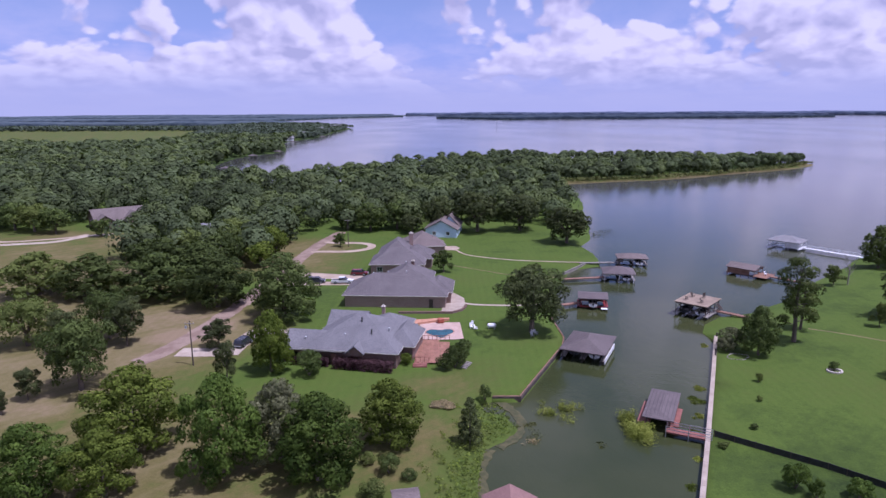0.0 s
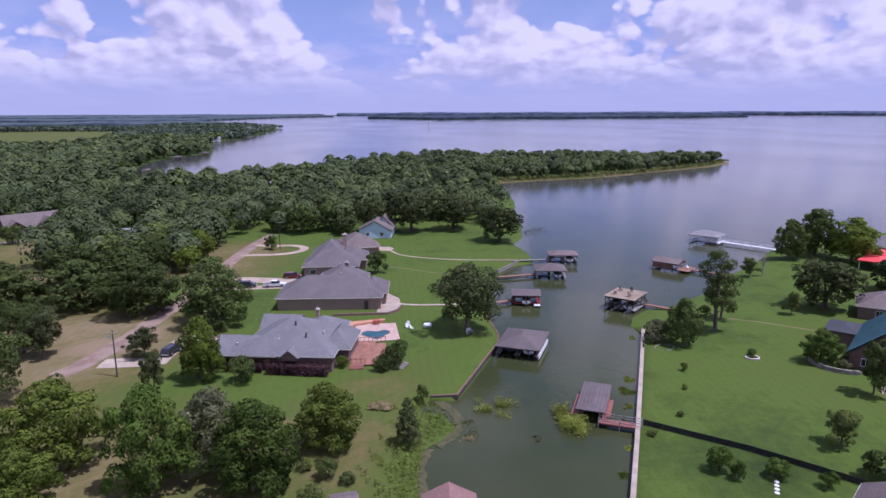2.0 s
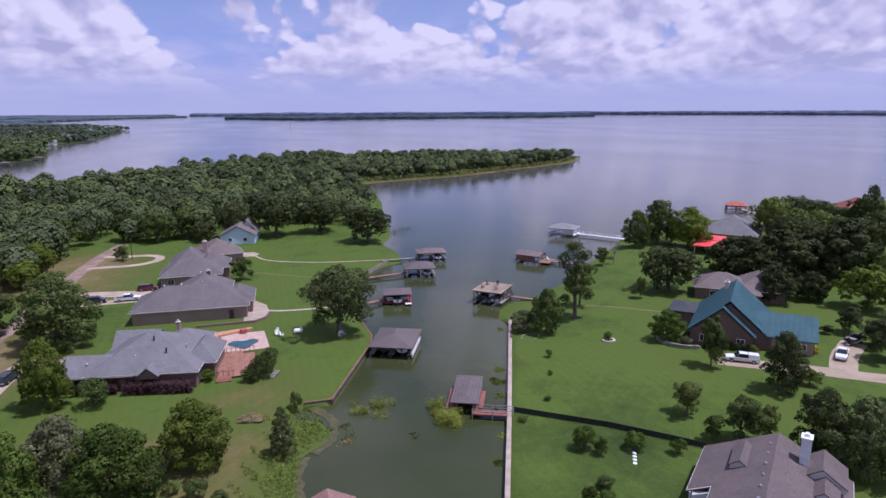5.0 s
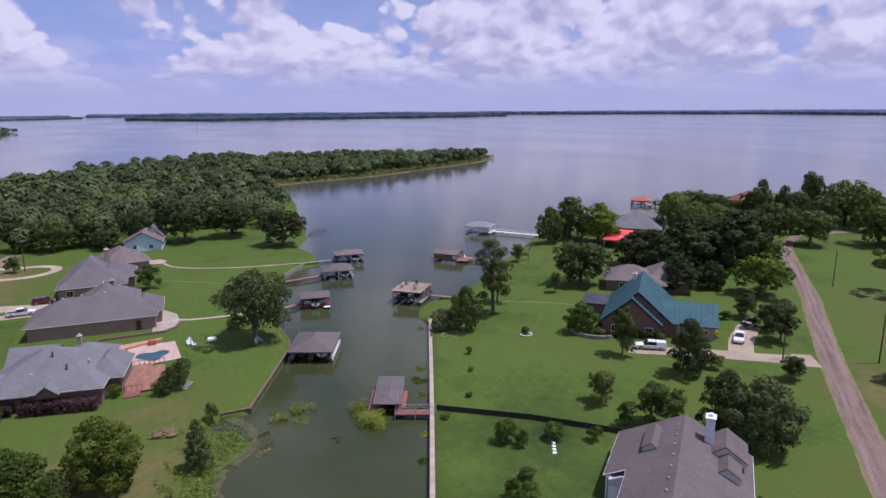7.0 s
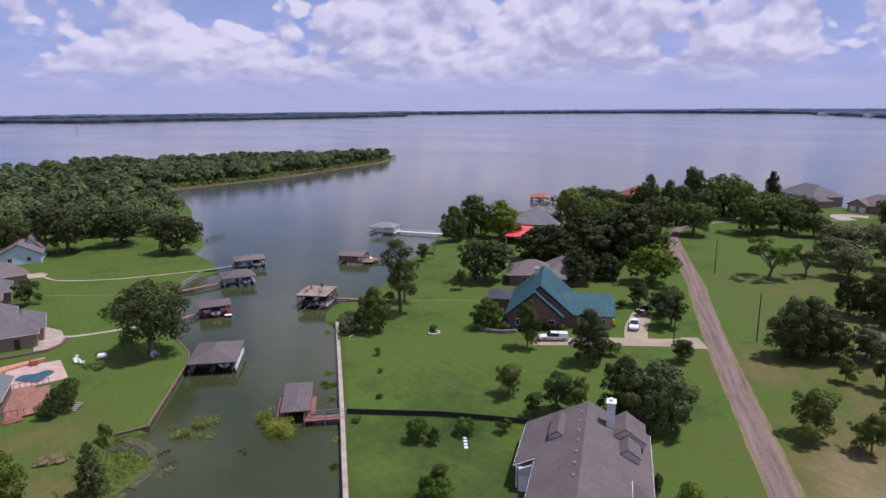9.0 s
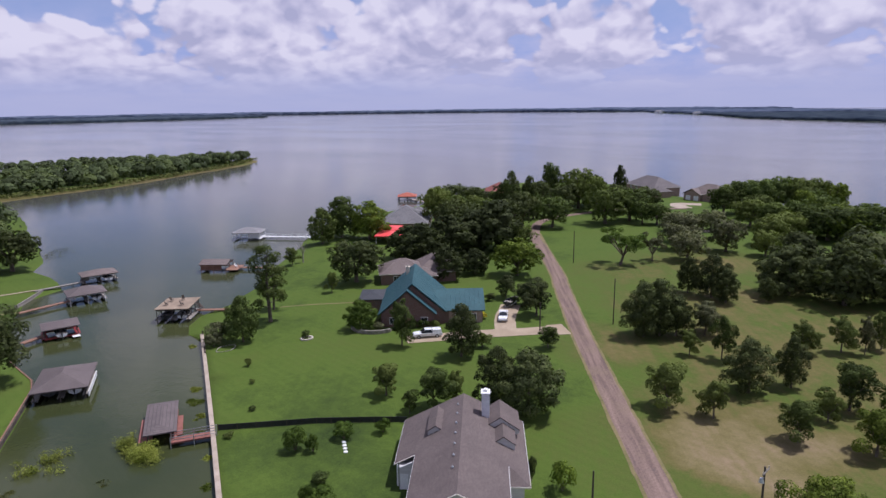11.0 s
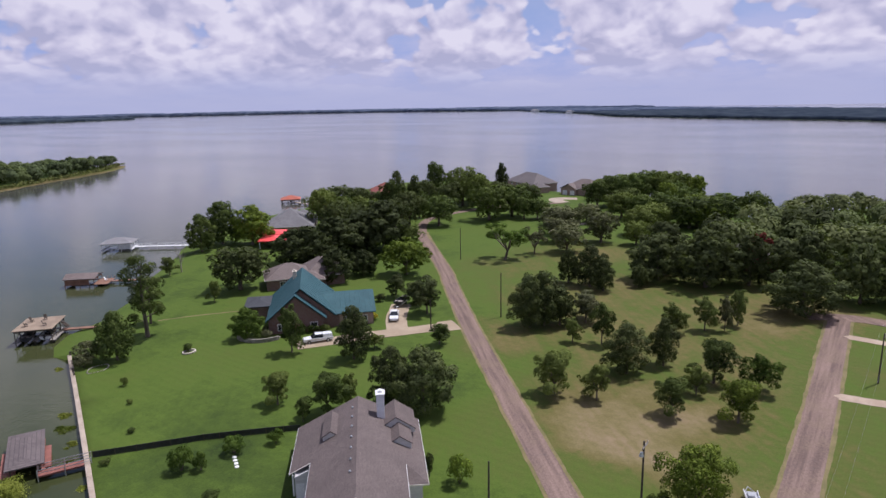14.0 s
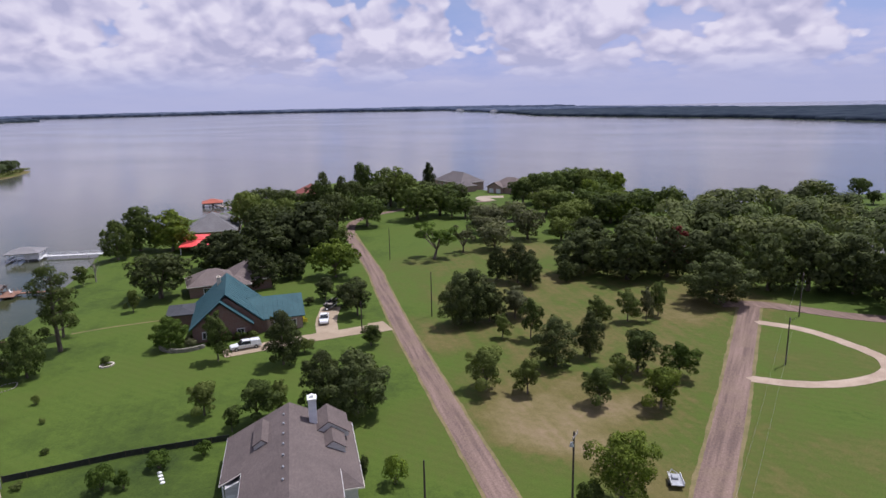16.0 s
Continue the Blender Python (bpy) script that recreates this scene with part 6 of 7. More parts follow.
LAKE_1 = house("two-storey grey-roofed brick house on the lake shore", (317, 160), 62, [(0, 0, 25, 15, 4.2, "hip", 4.8, "x"), (-13, 5, 7, 9, 3.0, "hip", 2.4, "x")], BRICK_PALE, ROOF_TAUPE)
for wx in (-7, -2, 3, 8):
    for wz in (1.4, 3.6):
        window(LAKE_1, wx, 7.52, wz, 1.4, 1.5, 180)
LAKE_2 = house("brown-roofed house with white garage doors on the shore", (312, 127), 78, [(0, 0, 18, 13, 3.2, "hip", 4.4, "x"), (5, 5, 9, 6, 3.0, "gable", 2.6, "y")], BRICK_PALE, ROOF_BROWN)
for wx in (-6, 2.6, 7.0):
    door(LAKE_2, wx, 6.52 if wx < 0 else 8.02, 0, 2.6, 2.3, 180, WHITE, "garage_door")
HID = house("dark-roofed house hidden in the oak wood", (196, 30), 20, [(0, 0, 16, 11, 3.0, "hip", 3.2, "x")], BRICK, ROOF_TAUPE)
window(HID, -3, -5.52, 1.5, 1.4, 1.3)
# garden round the teal-roofed house
GARDEN_WALL = thing("garden_wall", "low curved grey stone wall in front of shrubs", "wall", (84.4, 104.2, GZ), 0)
for i in range(17):
    for j in range(3):
        a = radians(155 + i * 6.6 + 3.3 * (j % 2))
        part("stone", boxed(5.4 * math.cos(a), 5.2 * math.sin(a), 0.12 + j * 0.27, 0.57, 0.4, 0.25, 0.03, a + math.pi / 2), GARDEN_STONE, GARDEN_WALL)
for row in [(85.0, 103.6, 1.8, 1.5), (87.0, 102.4, 1.7, 1.4), (83.4, 102.2, 1.6, 1.3)]:
    plant(*row, "bush", LEAF_GREY, "grey-green shrub beside a stone wall")
for row in [(88.6, 97.6, 1.8, 1.4), (90.4, 95.9, 1.9, 1.5), (92.2, 94.2, 1.7, 1.4), (86.8, 99.2, 1.6, 1.3)]:
    plant(*row, "bush", LEAF, "green shrub along a brick house front")
YELLOW = leaf_material("yellow_flowers", (0.30, 0.26, 0.02), (0.5, 0.42, 0.04))
plant(103.0, 90.6, 1.5, 1.5, "bush", YELLOW, "yellow flowering shrub beside a driveway")
plant(104.3, 92.0, 1.2, 1.2, "bush", YELLOW, "yellow flowering shrub beside a driveway")
DEAD = thing("dead_tree", "bare grey dead tree near a pier", "tree", (106.9, 166.2, GZ), 0)
bm = bmesh.new()
tube(bm, (0, 0, -0.2), (0.2, 0.1, 4.0), 0.2, 0.14, 7)
for i in range(7):
    a = i * 2.4
    tube(bm, (0.2, 0.1, 2.4 + i * 0.25), (math.cos(a) * 1.8, math.sin(a) * 1.8, 5.0 + i * 0.5), 0.09, 0.02, 5)
part("branches", bm, surf("dead_wood", (0.26, 0.23, 0.20), (0.36, 0.32, 0.28), 1.5, 0.9, 0.3), DEAD)
strip("path", "faint worn track across a mown lawn", "path", [(77.5, 131.5), (83, 128.2), (88, 124.4), (92, 121)], 0.55, VERGE, 0.015, 0.3)
strip("driveway", "pale drive seen between shore trees", "driveway", [(212, 98), (228, 100), (236, 92)], 4.0, CONCRETE, 0.05)
HID2 = house("white-walled house showing through oak trees", (205, -22), 20, [(0, 0, 14, 10, 3.0, "gable", 2.8, "x")], WHITE, ROOF_TIN)
window(HID2, -3, -5.02, 1.5, 1.4, 1.3)
CABIN = house("small pink-roofed outbuilding near the cove", (-4.6, 68.6), 10, [(0, 0, 2.2, 1.8, 1.5, "gable", 0.5, "x")], SIDING, ROOF_BROWN, name="shed")
door(CABIN, 0, -0.92, 0, 0.8, 1.4, 0, BROWN_WOOD)


# ---------------------------------------------------------------- docks
def boat(parent, at, yaw, length, paint, deck):
    """An open motor boat: lofted hull, deck, windscreen, outboard."""
    ob = thing("motorboat", parent, "boat", at, yaw)
    bm = bmesh.new()
    rows = []
    for i in range(9):
        t = i / 8
        bw = 1.1 * (1 - max(0, t - 0.45) ** 2 * 3.2)
        x = -length / 2 + length * t
        keel, rise = 0.0 + 0.5 * max(0, t - 0.6) ** 2 * 4, 0.15 * t
        rows.append([bm.verts.new(p) for p in ((x, -bw, 0.85 + rise), (x, -bw * 0.8, 0.35 + keel * 0.5), (x, 0, keel), (x, bw * 0.8, 0.35 + keel * 0.5), (x, bw, 0.85 + rise))])
    for a, b in zip(rows, rows[1:]):
        for j in range(4):
            bm.faces.new((a[j], a[j + 1], b[j + 1], b[j]))
    bm.faces.new(rows[0])
    bm.faces.new(rows[-1][::-1])
    bmesh.ops.recalc_face_normals(bm, faces=bm.faces)
    part("hull", bm, paint, ob)
    bm = bmesh.new()
    box(bm, length * 0.24, 0, 0.88, length * 0.40, 1.55, 0.06, 0.01)
    box(bm, -length * 0.36, 0, 0.86, length * 0.20, 1.9, 0.06, 0.01)
    box(bm, -length * 0.08, 0, 0.45, length * 0.3, 1.7, 0.06)
    part("deck", bm, deck, ob)
    for s in (-0.45, 0.45):
        part("seat", box(boxed(-length * 0.1, s, 0.65, 0.5, 0.5, 0.3, 0.04), -length * 0.1 - 0.25, s, 0.95, 0.12, 0.5, 0.5, 0.03), BLACK, ob)
    part("windscreen", boxed(length * 0.03, 0, 1.08, 0.05, 1.3, 0.35), GLASS, ob)
    part("outboard_motor", box(boxed(-length / 2 - 0.25, 0, 0.95, 0.45, 0.35, 0.55, 0.06), -length / 2 - 0.25, 0, 0.35, 0.16, 0.14, 0.9), BLACK, ob)
    return ob


def boat_dock(label, at, yaw, wd, dp, eave, roof, roof_mat, deck_mat, post_mat, rise=1.3, slips=1, fence=False, name="boat_dock"):
    """Posts, walkways on three sides of the slips, and a roof; x runs along the width."""
    ob = thing(name, label, "boat dock", (at[0], at[1], 0), yaw)
    z = 0.75
    nx, ny = max(2, round(wd / 3.2) + 1), max(2, round(dp / 3.2) + 1)
    post = None
    for i in range(nx):
        for j in range(ny):
            if 0 < i < nx - 1 and 0 < j < ny - 1:
                continue
            x, y = -wd / 2 + wd * i / (nx - 1), -dp / 2 + dp * j / (ny - 1)
            bm = bmesh.new()
            tube(bm, (x, y, -2.0), (x, y, eave - 0.1), 0.09, 0.09, 8)
            part("post", bm, post_mat, ob)
    for k in range(slips + 1):
        x = -wd / 2 + wd * k / slips
        bm = boxed(x, 0, z, 1.0, dp, 0.06, 0.01)
        box(bm, x - 0.42, 0, z - 0.14, 0.08, dp, 0.2)
        box(bm, x + 0.42, 0, z - 0.14, 0.08, dp, 0.2)
        part("walkway", bm, deck_mat, ob)
    bm = boxed(0, dp / 2 - 0.5, z + 0.02, wd, 1.1, 0.06, 0.01)
    box(bm, 0, dp / 2 - 0.05, z - 0.14, wd, 0.08, 0.2)
    part("walkway", bm, deck_mat, ob)
    bm = bmesh.new()
    for s in (-1, 1):
        box(bm, 0, s * dp / 2, eave - 0.2, wd + 0.2, 0.14, 0.24)
        box(bm, s * wd / 2, 0, eave - 0.2, 0.14, dp - 0.14, 0.24)
    part("roof_beam", bm, post_mat, ob)
    if roof == "hip":
        bm = hip_solid(bmesh.new(), 0, 0, wd + 1.2, dp + 1.2, eave + 0.1, rise, "x" if wd >= dp else "y", 0.16)
    elif roof == "gable":
        bm = gable_slabs(bmesh.new(), 0, 0, wd + 1.0, dp + 1.0, eave + 0.1, rise, "x" if wd >= dp else "y", 0.14)
    else:
        bm = boxed(0, 0, eave + 0.08, wd + 0.8, dp + 0.8, 0.12, 0.02)
    part("roof", bm, roof_mat, ob)
    return ob


def pier(label, a, b, width, material, rail=None, name="pier"):
    """Planked walkway on piles from a to b, with a rail where asked."""
    a, b = Vector(a), Vector(b)
    d = b - a
    ob = thing(name, label, "pier", (a.x, a.y, 0), math.degrees(math.atan2(d.y, d.x)))
    bm = boxed(d.length / 2, 0, 0.85, d.length, width, 0.06, 0.01)
    for s in (-1, 1):
        box(bm, d.length / 2, s * width * 0.42, 0.72, d.length, 0.1, 0.2)
    part("deck", bm, material, ob)
    m = max(1, round(d.length / 3))
    for i in range(m + 1):
        for s in (-1, 1):
            bm = bmesh.new()
            tube(bm, (d.length * i / m, s * width / 2, -1.8), (d.length * i / m, s * width / 2, 1.75 if rail else 0.95), 0.07, 0.07, 7)
            part("pile", bm, rail or DARK_WOOD, ob)
    if rail:
        for s in (-1, 1):
            bm = bmesh.new()
            for z in (1.3, 1.7):
                box(bm, d.length / 2, s * width / 2, z, d.length, 0.06, 0.08)
            part("rail", bm, rail, ob)
    return ob


DOCK_A = boat_dock("boat dock with a flat brown shingle roof and red deck", (33.8, 93.4), -25, 3.3, 9.6, 1.95, "hip", ROOF_DOCK, RED_DECK, DARK_WOOD, 0.3)
pier("red wooden pier from a dock to the seawall", (32.6, 87.6), (38.2, 84.9), 1.7, RED_DECK, STEEL)
tagged(part("deck", boxed(31.2, 93.6, 0.7, 1.1, 7.6, 0.14, 0.0, radians(-25)), RED_DECK), "red plank side deck of a boat dock", "deck")
part("side_deck", boxed(2.4, -1.0, 0.72, 1.0, 6.5, 0.12), RED_DECK, DOCK_A)
DOCK_B = boat_dock("large boat dock with a brown-grey hipped roof", (28.2, 120.0), -25, 7.5, 10.2, 2.2, "hip", ROOF_DOCK, GREY_WOOD, DARK_WOOD, 1.5, 2)
part("side_skirt", boxed(4.2, -0.4, 0.75, 0.10, 9.6, 0.9), WHITE, DOCK_B, "white board along the dock's side")
DOCK_C = boat_dock("boat dock with a grey roof and red deck", (36.0, 151.2), -10, 6.1, 5.2, 2.6, "gable", ROOF_DOCK, RED_PAINT, DARK_WOOD, 0.7)
part("fascia", box(boxed(0, -2.7, 0.62, 6.4, 0.08, 0.34), 3.15, 0, 0.62, 0.08, 5.2, 0.34), RED_PAINT, DOCK_C)
part("back_wall", boxed(0, 2.5, 1.6, 6.0, 0.08, 1.7), DARK_WOOD, DOCK_C)
part("boarding_ramp", boxed(2.6, -3.4, 0.45, 1.5, 1.2, 0.10), WHITE, DOCK_C, "small white boarding ramp")
DOCK_D = boat_dock("boat dock with a grey roof on white posts", (48.6, 175.6), -9, 7.7, 6.4, 2.5, "hip", ROOF_DOCK, GREY_WOOD, WHITE, 1.4, 2)
DOCK_E = boat_dock("boat dock with a brown roof and open stalls", (57.4, 193.4), -8, 8.0, 5.4, 2.55, "hip", ROOF_BROWN, GREY_WOOD, DARK_WOOD, 1.0, 2)
DOCK_F = boat_dock("two-level boat dock with a flat tan sun deck", (59.0, 145.0), -42, 6.8, 8.2, 3.2, "flat", ROOF_DECK, GREY_WOOD, DARK_WOOD, 0.0, 2)
DOCK_G = boat_dock("boat dock with a brown roof and half-closed side", (86.3, 180.6), -47, 7.4, 6.0, 2.4, "gable", ROOF_BROWN, BROWN_WOOD, BROWN_WOOD, 0.9)
DOCK_H = boat_dock("white boat dock with a grey hipped roof", (117.0, 216.6), -46, 9.4, 7.4, 2.8, "hip", ROOF_TIN, WHITE, WHITE, 1.5, 2)
DOCK_I = boat_dock("far boat dock with an orange roof", (223.4, 247.0), -44, 8.6, 7.4, 2.1, "hip", ROOF_RED, GREY_WOOD, GREY_WOOD, 1.6, 2)
DOCK_N = boat_dock("boat dock with a reddish-brown shingle roof", (7.1, 61.8), -4, 5.4, 9.8, 3.2, "gable", ROOF_RUST, RED_DECK, DARK_WOOD, 1.6)
pier("weathered pier from the lawn to a boat dock", (41.3, 192.7), (53.6, 193.2), 1.2, GREY_WOOD)
pier("red-brown pier from the lawn to a boat dock", (33.2, 173.6), (44.8, 175.6), 1.3, BROWN_WOOD)
pier("red-brown pier from a dock to the bank", (63.2, 144.6), (68.4, 139.6), 1.3, BROWN_WOOD, None)
pier("red-brown pier from a dock to the lawn", (91.0, 175.6), (98.0, 166.8), 1.2, BROWN_WOOD)
pier("long white pier with rails to a boat dock", (120.0, 213.7), (133.8, 195.2), 1.6, WHITE, WHITE)
pier("pale pier from a far dock to the shore", (222.6, 244.4), (219.4, 228.0), 1.5, CONCRETE)
pier("red-brown pier along the cove's edge", (28.4, 149.6), (33.2, 151.6), 1.3, BROWN_WOOD)


# boat docks and cottages along the far bay
for x, y, yaw, wd in ((-168, 503, 10, 6), (-186, 640, 25, 7), (-176, 700, 60, 6), (-206, 905, 20, 7), (-198, 1080, 40, 8)):
    boat_dock("small far boat dock with a brown roof", (x, y), yaw, wd, 7, 2.8, "hip", ROOF_DOCK, GREY_WOOD, GREY_WOOD, 1.2)
for x, y, yaw, k in ((-232, 985, 20, 1.0), (-240, 1130, 50, 1.2), (-238, 1330, 10, 1.3), (-246, 1480, 70, 1.4), (-250, 1570, 30, 1.4), (-262, 1420, 0, 1.2)):
    ob = house("white far cottage on the bay shore", (x, y), yaw, [(0, 0, 16 * k, 11 * k, 3.4 * k, "gable", 3.4 * k, "x")], WHITE, ROOF_TIN, name="cottage")
    window(ob, -3, -5.52 * k, 1.6, 1.6, 1.5)


# ---------------------------------------------------------------- walls along the cove
def seawall(name, label, line, width, top, material, face):
    ob = thing(name, label, "retaining wall", kind="structure")
    pts = [Vector(p) for p in line]
    for a, b in zip(pts, pts[1:]):
        d = b - a
        n = max(1, round(d.length / 3.0))
        yaw = math.atan2(d.y, d.x)
        side = Vector((d.y, -d.x)).normalized()
        for i in range(n):
            c = a + d * (i + 0.5) / n + side * (width / 2 - 0.12)
            part("slab", boxed(c.x, c.y, top - 0.06, d.length / n - 0.03, width, 0.14, 0.012, yaw), material, ob)
        c = (a + b) / 2 - side * 0.02
        part("wall_face", boxed(c.x, c.y, top / 2 - 0.65, d.length + 0.05, 0.22, top + 1.1, 0.0, yaw), face, ob)
    return ob


seawall("seawall", "pale concrete walk on a seawall along the cove", COVE_WALL_EAST, 0.68, GZ + 0.12, CONCRETE, CONCRETE)
seawall("seawall", "brown timber bulkhead along a green lawn", COVE_WALL_WEST[::-1], -0.18, GZ + 0.12, BROWN_WOOD, DARK_WOOD)
seawall("seawall", "low timber wall below a lawn", [(34.0, 180.0), (43.4, 192.6)], 0.3, GZ + 0.1, GREY_WOOD, GREY_WOOD)


def fence(label, line, height, post_mat, panel_mat):
    ob = thing("fence", label, "fence")
    pts = [Vector(p) for p in line]
    for a, b in zip(pts, pts[1:]):
        d = b - a
        n = max(1, round(d.length / 2.4))
        yaw = math.atan2(d.y, d.x)
        for i in range(n):
            p = a + d * i / n
            part("post", boxed(p.x, p.y, GZ + height / 2, 0.1, 0.1, height + 0.25, 0.012, yaw), post_mat, ob)
            c = a + d * (i + 0.5) / n
            part("panel", box(boxed(c.x, c.y, GZ + height * 0.5, d.length / n - 0.1, 0.035, height - 0.16, 0, yaw), c.x, c.y, GZ + height * 0.96, d.length / n, 0.05, 0.07, 0, yaw), panel_mat, ob)
    return ob


fence("low dark fence across a green yard", [(38.6, 85.2), (42.9, 81.8), (49.8, 76.4), (55.9, 70.4), (59.3, 66.8)], 1.0, DARK_WOOD, BLACK)


# ---------------------------------------------------------------- vehicles
def loft_side(bm, profile, half, top_in):
    """A car body from its side view: points x, z, and how far the sides lean in."""
    left = [bm.verts.new((x, -half + lean, z)) for x, z, lean in profile]
    right = [bm.verts.new((x, half - lean, z)) for x, z, lean in profile]
    bm.faces.new(left)
    bm.faces.new(right[::-1])
    for i in range(len(profile)):
        j = (i + 1) % len(profile)
        bm.faces.new((left[i], right[i], right[j], left[j]))
    bmesh.ops.recalc_face_normals(bm, faces=bm.faces)
    return bm


def vehicle(label, at, yaw, kind, paint, cap=None):
    """A pickup or a sport utility car, nose to +x."""
    L = 5.8 if kind == "pickup" else 4.8
    ob = thing("pickup_truck" if kind == "pickup" else "car", label, "truck" if kind == "pickup" else "car", (at[0], at[1], GZ + at[2]), yaw)
    h = L / 2
    low = [(-h, 0.45, 0.03), (-h, 1.0, 0.0), (h - 1.35, 1.05, 0.0), (h - 0.1, 0.95, 0.06), (h, 0.75, 0.10), (h, 0.42, 0.08)]
    part("body", loft_side(bmesh.new(), low, 0.96, 0), paint, ob)
    if kind == "pickup":
        cab = [(-0.95, 1.0, 0.04), (-0.85, 1.75, 0.22), (0.55, 1.78, 0.22), (1.35, 1.04, 0.06)]
    else:
        cab = [(-h + 0.05, 1.0, 0.04), (-h + 0.35, 1.66, 0.2), (0.45, 1.7, 0.2), (1.35, 1.04, 0.06)]
    part("cab", loft_side(bmesh.new(), cab, 0.92, 0), paint, ob)
    glass = [(x * 0.97 + (0.02 if x > 0 else -0.0), 1.08 + (z - 1.0) * 0.83, lean - 0.012) for x, z, lean in cab]
    part("side_windows", loft_side(bmesh.new(), glass, 0.92, 0), GLASS, ob)
    bm = bmesh.new()
    x1, x2 = (0.62, 1.33)
    v = [bm.verts.new(p) for p in ((x1, -0.66, 1.75), (x1, 0.66, 1.75), (x2 - 0.02, 0.82, 1.10), (x2 - 0.02, -0.82, 1.10))]
    v2 = [bm.verts.new((q.co.x + 0.03, q.co.y, q.co.z + 0.03)) for q in v]
    bm.faces.new(v2)
    bm.faces.new(v[::-1])
    for i in range(4):
        bm.faces.new((v[i], v[(i + 1) % 4], v2[(i + 1) % 4], v2[i]))
    part("windscreen", bm, GLASS, ob)
    if kind == "pickup":
        if cap:
            part("bed_cap", loft_side(bmesh.new(), [(-h + 0.05, 1.0, 0.03), (-h + 0.15, 1.66, 0.12), (-1.0, 1.7, 0.12), (-0.98, 1.0, 0.03)], 0.93, 0), cap, ob)
        else:
            bm = bmesh.new()
            box(bm, -h + 1.0, 0, 1.02, 1.7, 1.5, 0.03)
            part("bed", bm, BLACK, ob)
    for sx in (-h + 1.05, h - 1.0):
        for sy in (-0.86, 0.86):
            bm = bmesh.new()
            tube(bm, (sx, sy - 0.13, 0.38), (sx, sy + 0.13, 0.38), 0.38, 0.38, 18)
            wheel = part("wheel", bm, RUBBER, ob)
            bm = bmesh.new()
            tube(bm, (sx, sy - 0.14, 0.38), (sx, sy + 0.14, 0.38), 0.22, 0.22, 12)
            part("rim", bm, STEEL, wheel)
    for s in (-0.7, 0.7):
        part("headlight", boxed(h - 0.02, s, 0.78, 0.08, 0.36, 0.18, 0.02), WHITE, ob)
    part("bumper", boxed(h + 0.02, 0, 0.5, 0.14, 1.8, 0.2, 0.03), STEEL, ob)
    part("bumper", boxed(-h - 0.02, 0, 0.55, 0.14, 1.8, 0.2, 0.03), STEEL, ob)
    return ob


vehicle("white pickup truck with a white bed cap on a driveway", (86.9, 91.0, 0.08), 145, "pickup", CAR_WHITE, CAR_WHITE)
vehicle("white pickup truck parked in front of a boat trailer", (106.3, 87.0, 0.1), 217, "pickup", CAR_WHITE)
vehicle("white pickup truck parked on a driveway", (-27.3, 169.6, 0.07), 2, "pickup", CAR_WHITE)
vehicle("maroon car parked beside a grey-roofed house", (-23.8, 178.3, 0.06), -2, "suv", CAR_RED)
vehicle("dark car parked under a tree", (-34.5, 170.0, 0.07), 2, "suv", CAR_DARK)
vehicle("dark car parked on a driveway beside trees", (-40.0, 123.0, 0.08), 75, "suv", CAR_DARK)


def trailer(label, at, yaw, length, wide, load=True):
    ob = thing("trailer", label, "trailer", (at[0], at[1], GZ), yaw)
    part("bed", boxed(0, 0, 0.62, length, wide, 0.10, 0.01), STEEL, ob)
    bm = bmesh.new()
    for s in (-1, 1):
        tube(bm, (length / 2, s * wide * 0.4, 0.58), (length / 2 + 1.3, 0, 0.5), 0.05, 0.05, 6)
    part("tongue", bm, STEEL, ob)
    for s in (-1, 1):
        part("side_rail", boxed(0, s * wide / 2, 0.8, length, 0.06, 0.3, 0.01), WHITE, ob)
        bm = bmesh.new()
        tube(bm, (-0.3, s * (wide / 2 + 0.02), 0.34), (-0.3, s * (wide / 2 + 0.22), 0.34), 0.34, 0.34, 16)
        part("wheel", bm, RUBBER, ob)
    if load:
        part("load", boxed(0.3, 0.1, 0.82, length * 0.32, wide * 0.5, 0.3, 0.04), STEEL, ob)
    return ob


trailer("small white utility trailer beside a dirt lane", (75.6, 9.2), 20, 2.6, 1.5)
trailer("boat trailer behind a white truck", (115.4, 91.9), 196, 4.6, 1.6, False)
boat("dark bass boat on a trailer", (115.4, 91.9, GZ + 0.62), 16, 5.6, CAR_DARK, GREY_WOOD)


# ---------------------------------------------------------------- poles
def utility_pole(label, x, y, h, lamp=False, cross=True, lean=0.0, r=0.14):
    ob = thing("utility_pole", label, "pole", (x, y, GZ))
    ob.matrix_basis = pose(x, y, GZ, 0, lean, 0)
    bm = bmesh.new()
    tube(bm, (0, 0, -0.3), (0, 0, h), r, r * 0.7, 9)
    part("pole", bm, DARK_WOOD, ob)
    if cross:
        part("crossarm", boxed(0, -0.12, h - 0.5, 1.7, 0.1, 0.12), GREY_WOOD, ob)
        for s in (-0.75, 0, 0.75):
            bm = bmesh.new()
            tube(bm, (s, -0.12, h - 0.45), (s, -0.12, h - 0.2), 0.05, 0.04, 7)
            part("insulator", bm, STONE, ob)
    if lamp:
        bm = bmesh.new()
        tube(bm, (0, 0, h - 1.2), (-0.7, 0, h - 0.9), 0.035, 0.035, 6)
        part("lamp_arm", bm, STEEL, ob)
        bm = bmesh.new()
        tube(bm, (-0.75, 0, h - 1.35), (-0.75, 0, h - 0.9), 0.26, 0.14, 10)
        part("lamp_head", bm, STEEL, ob)
    return ob


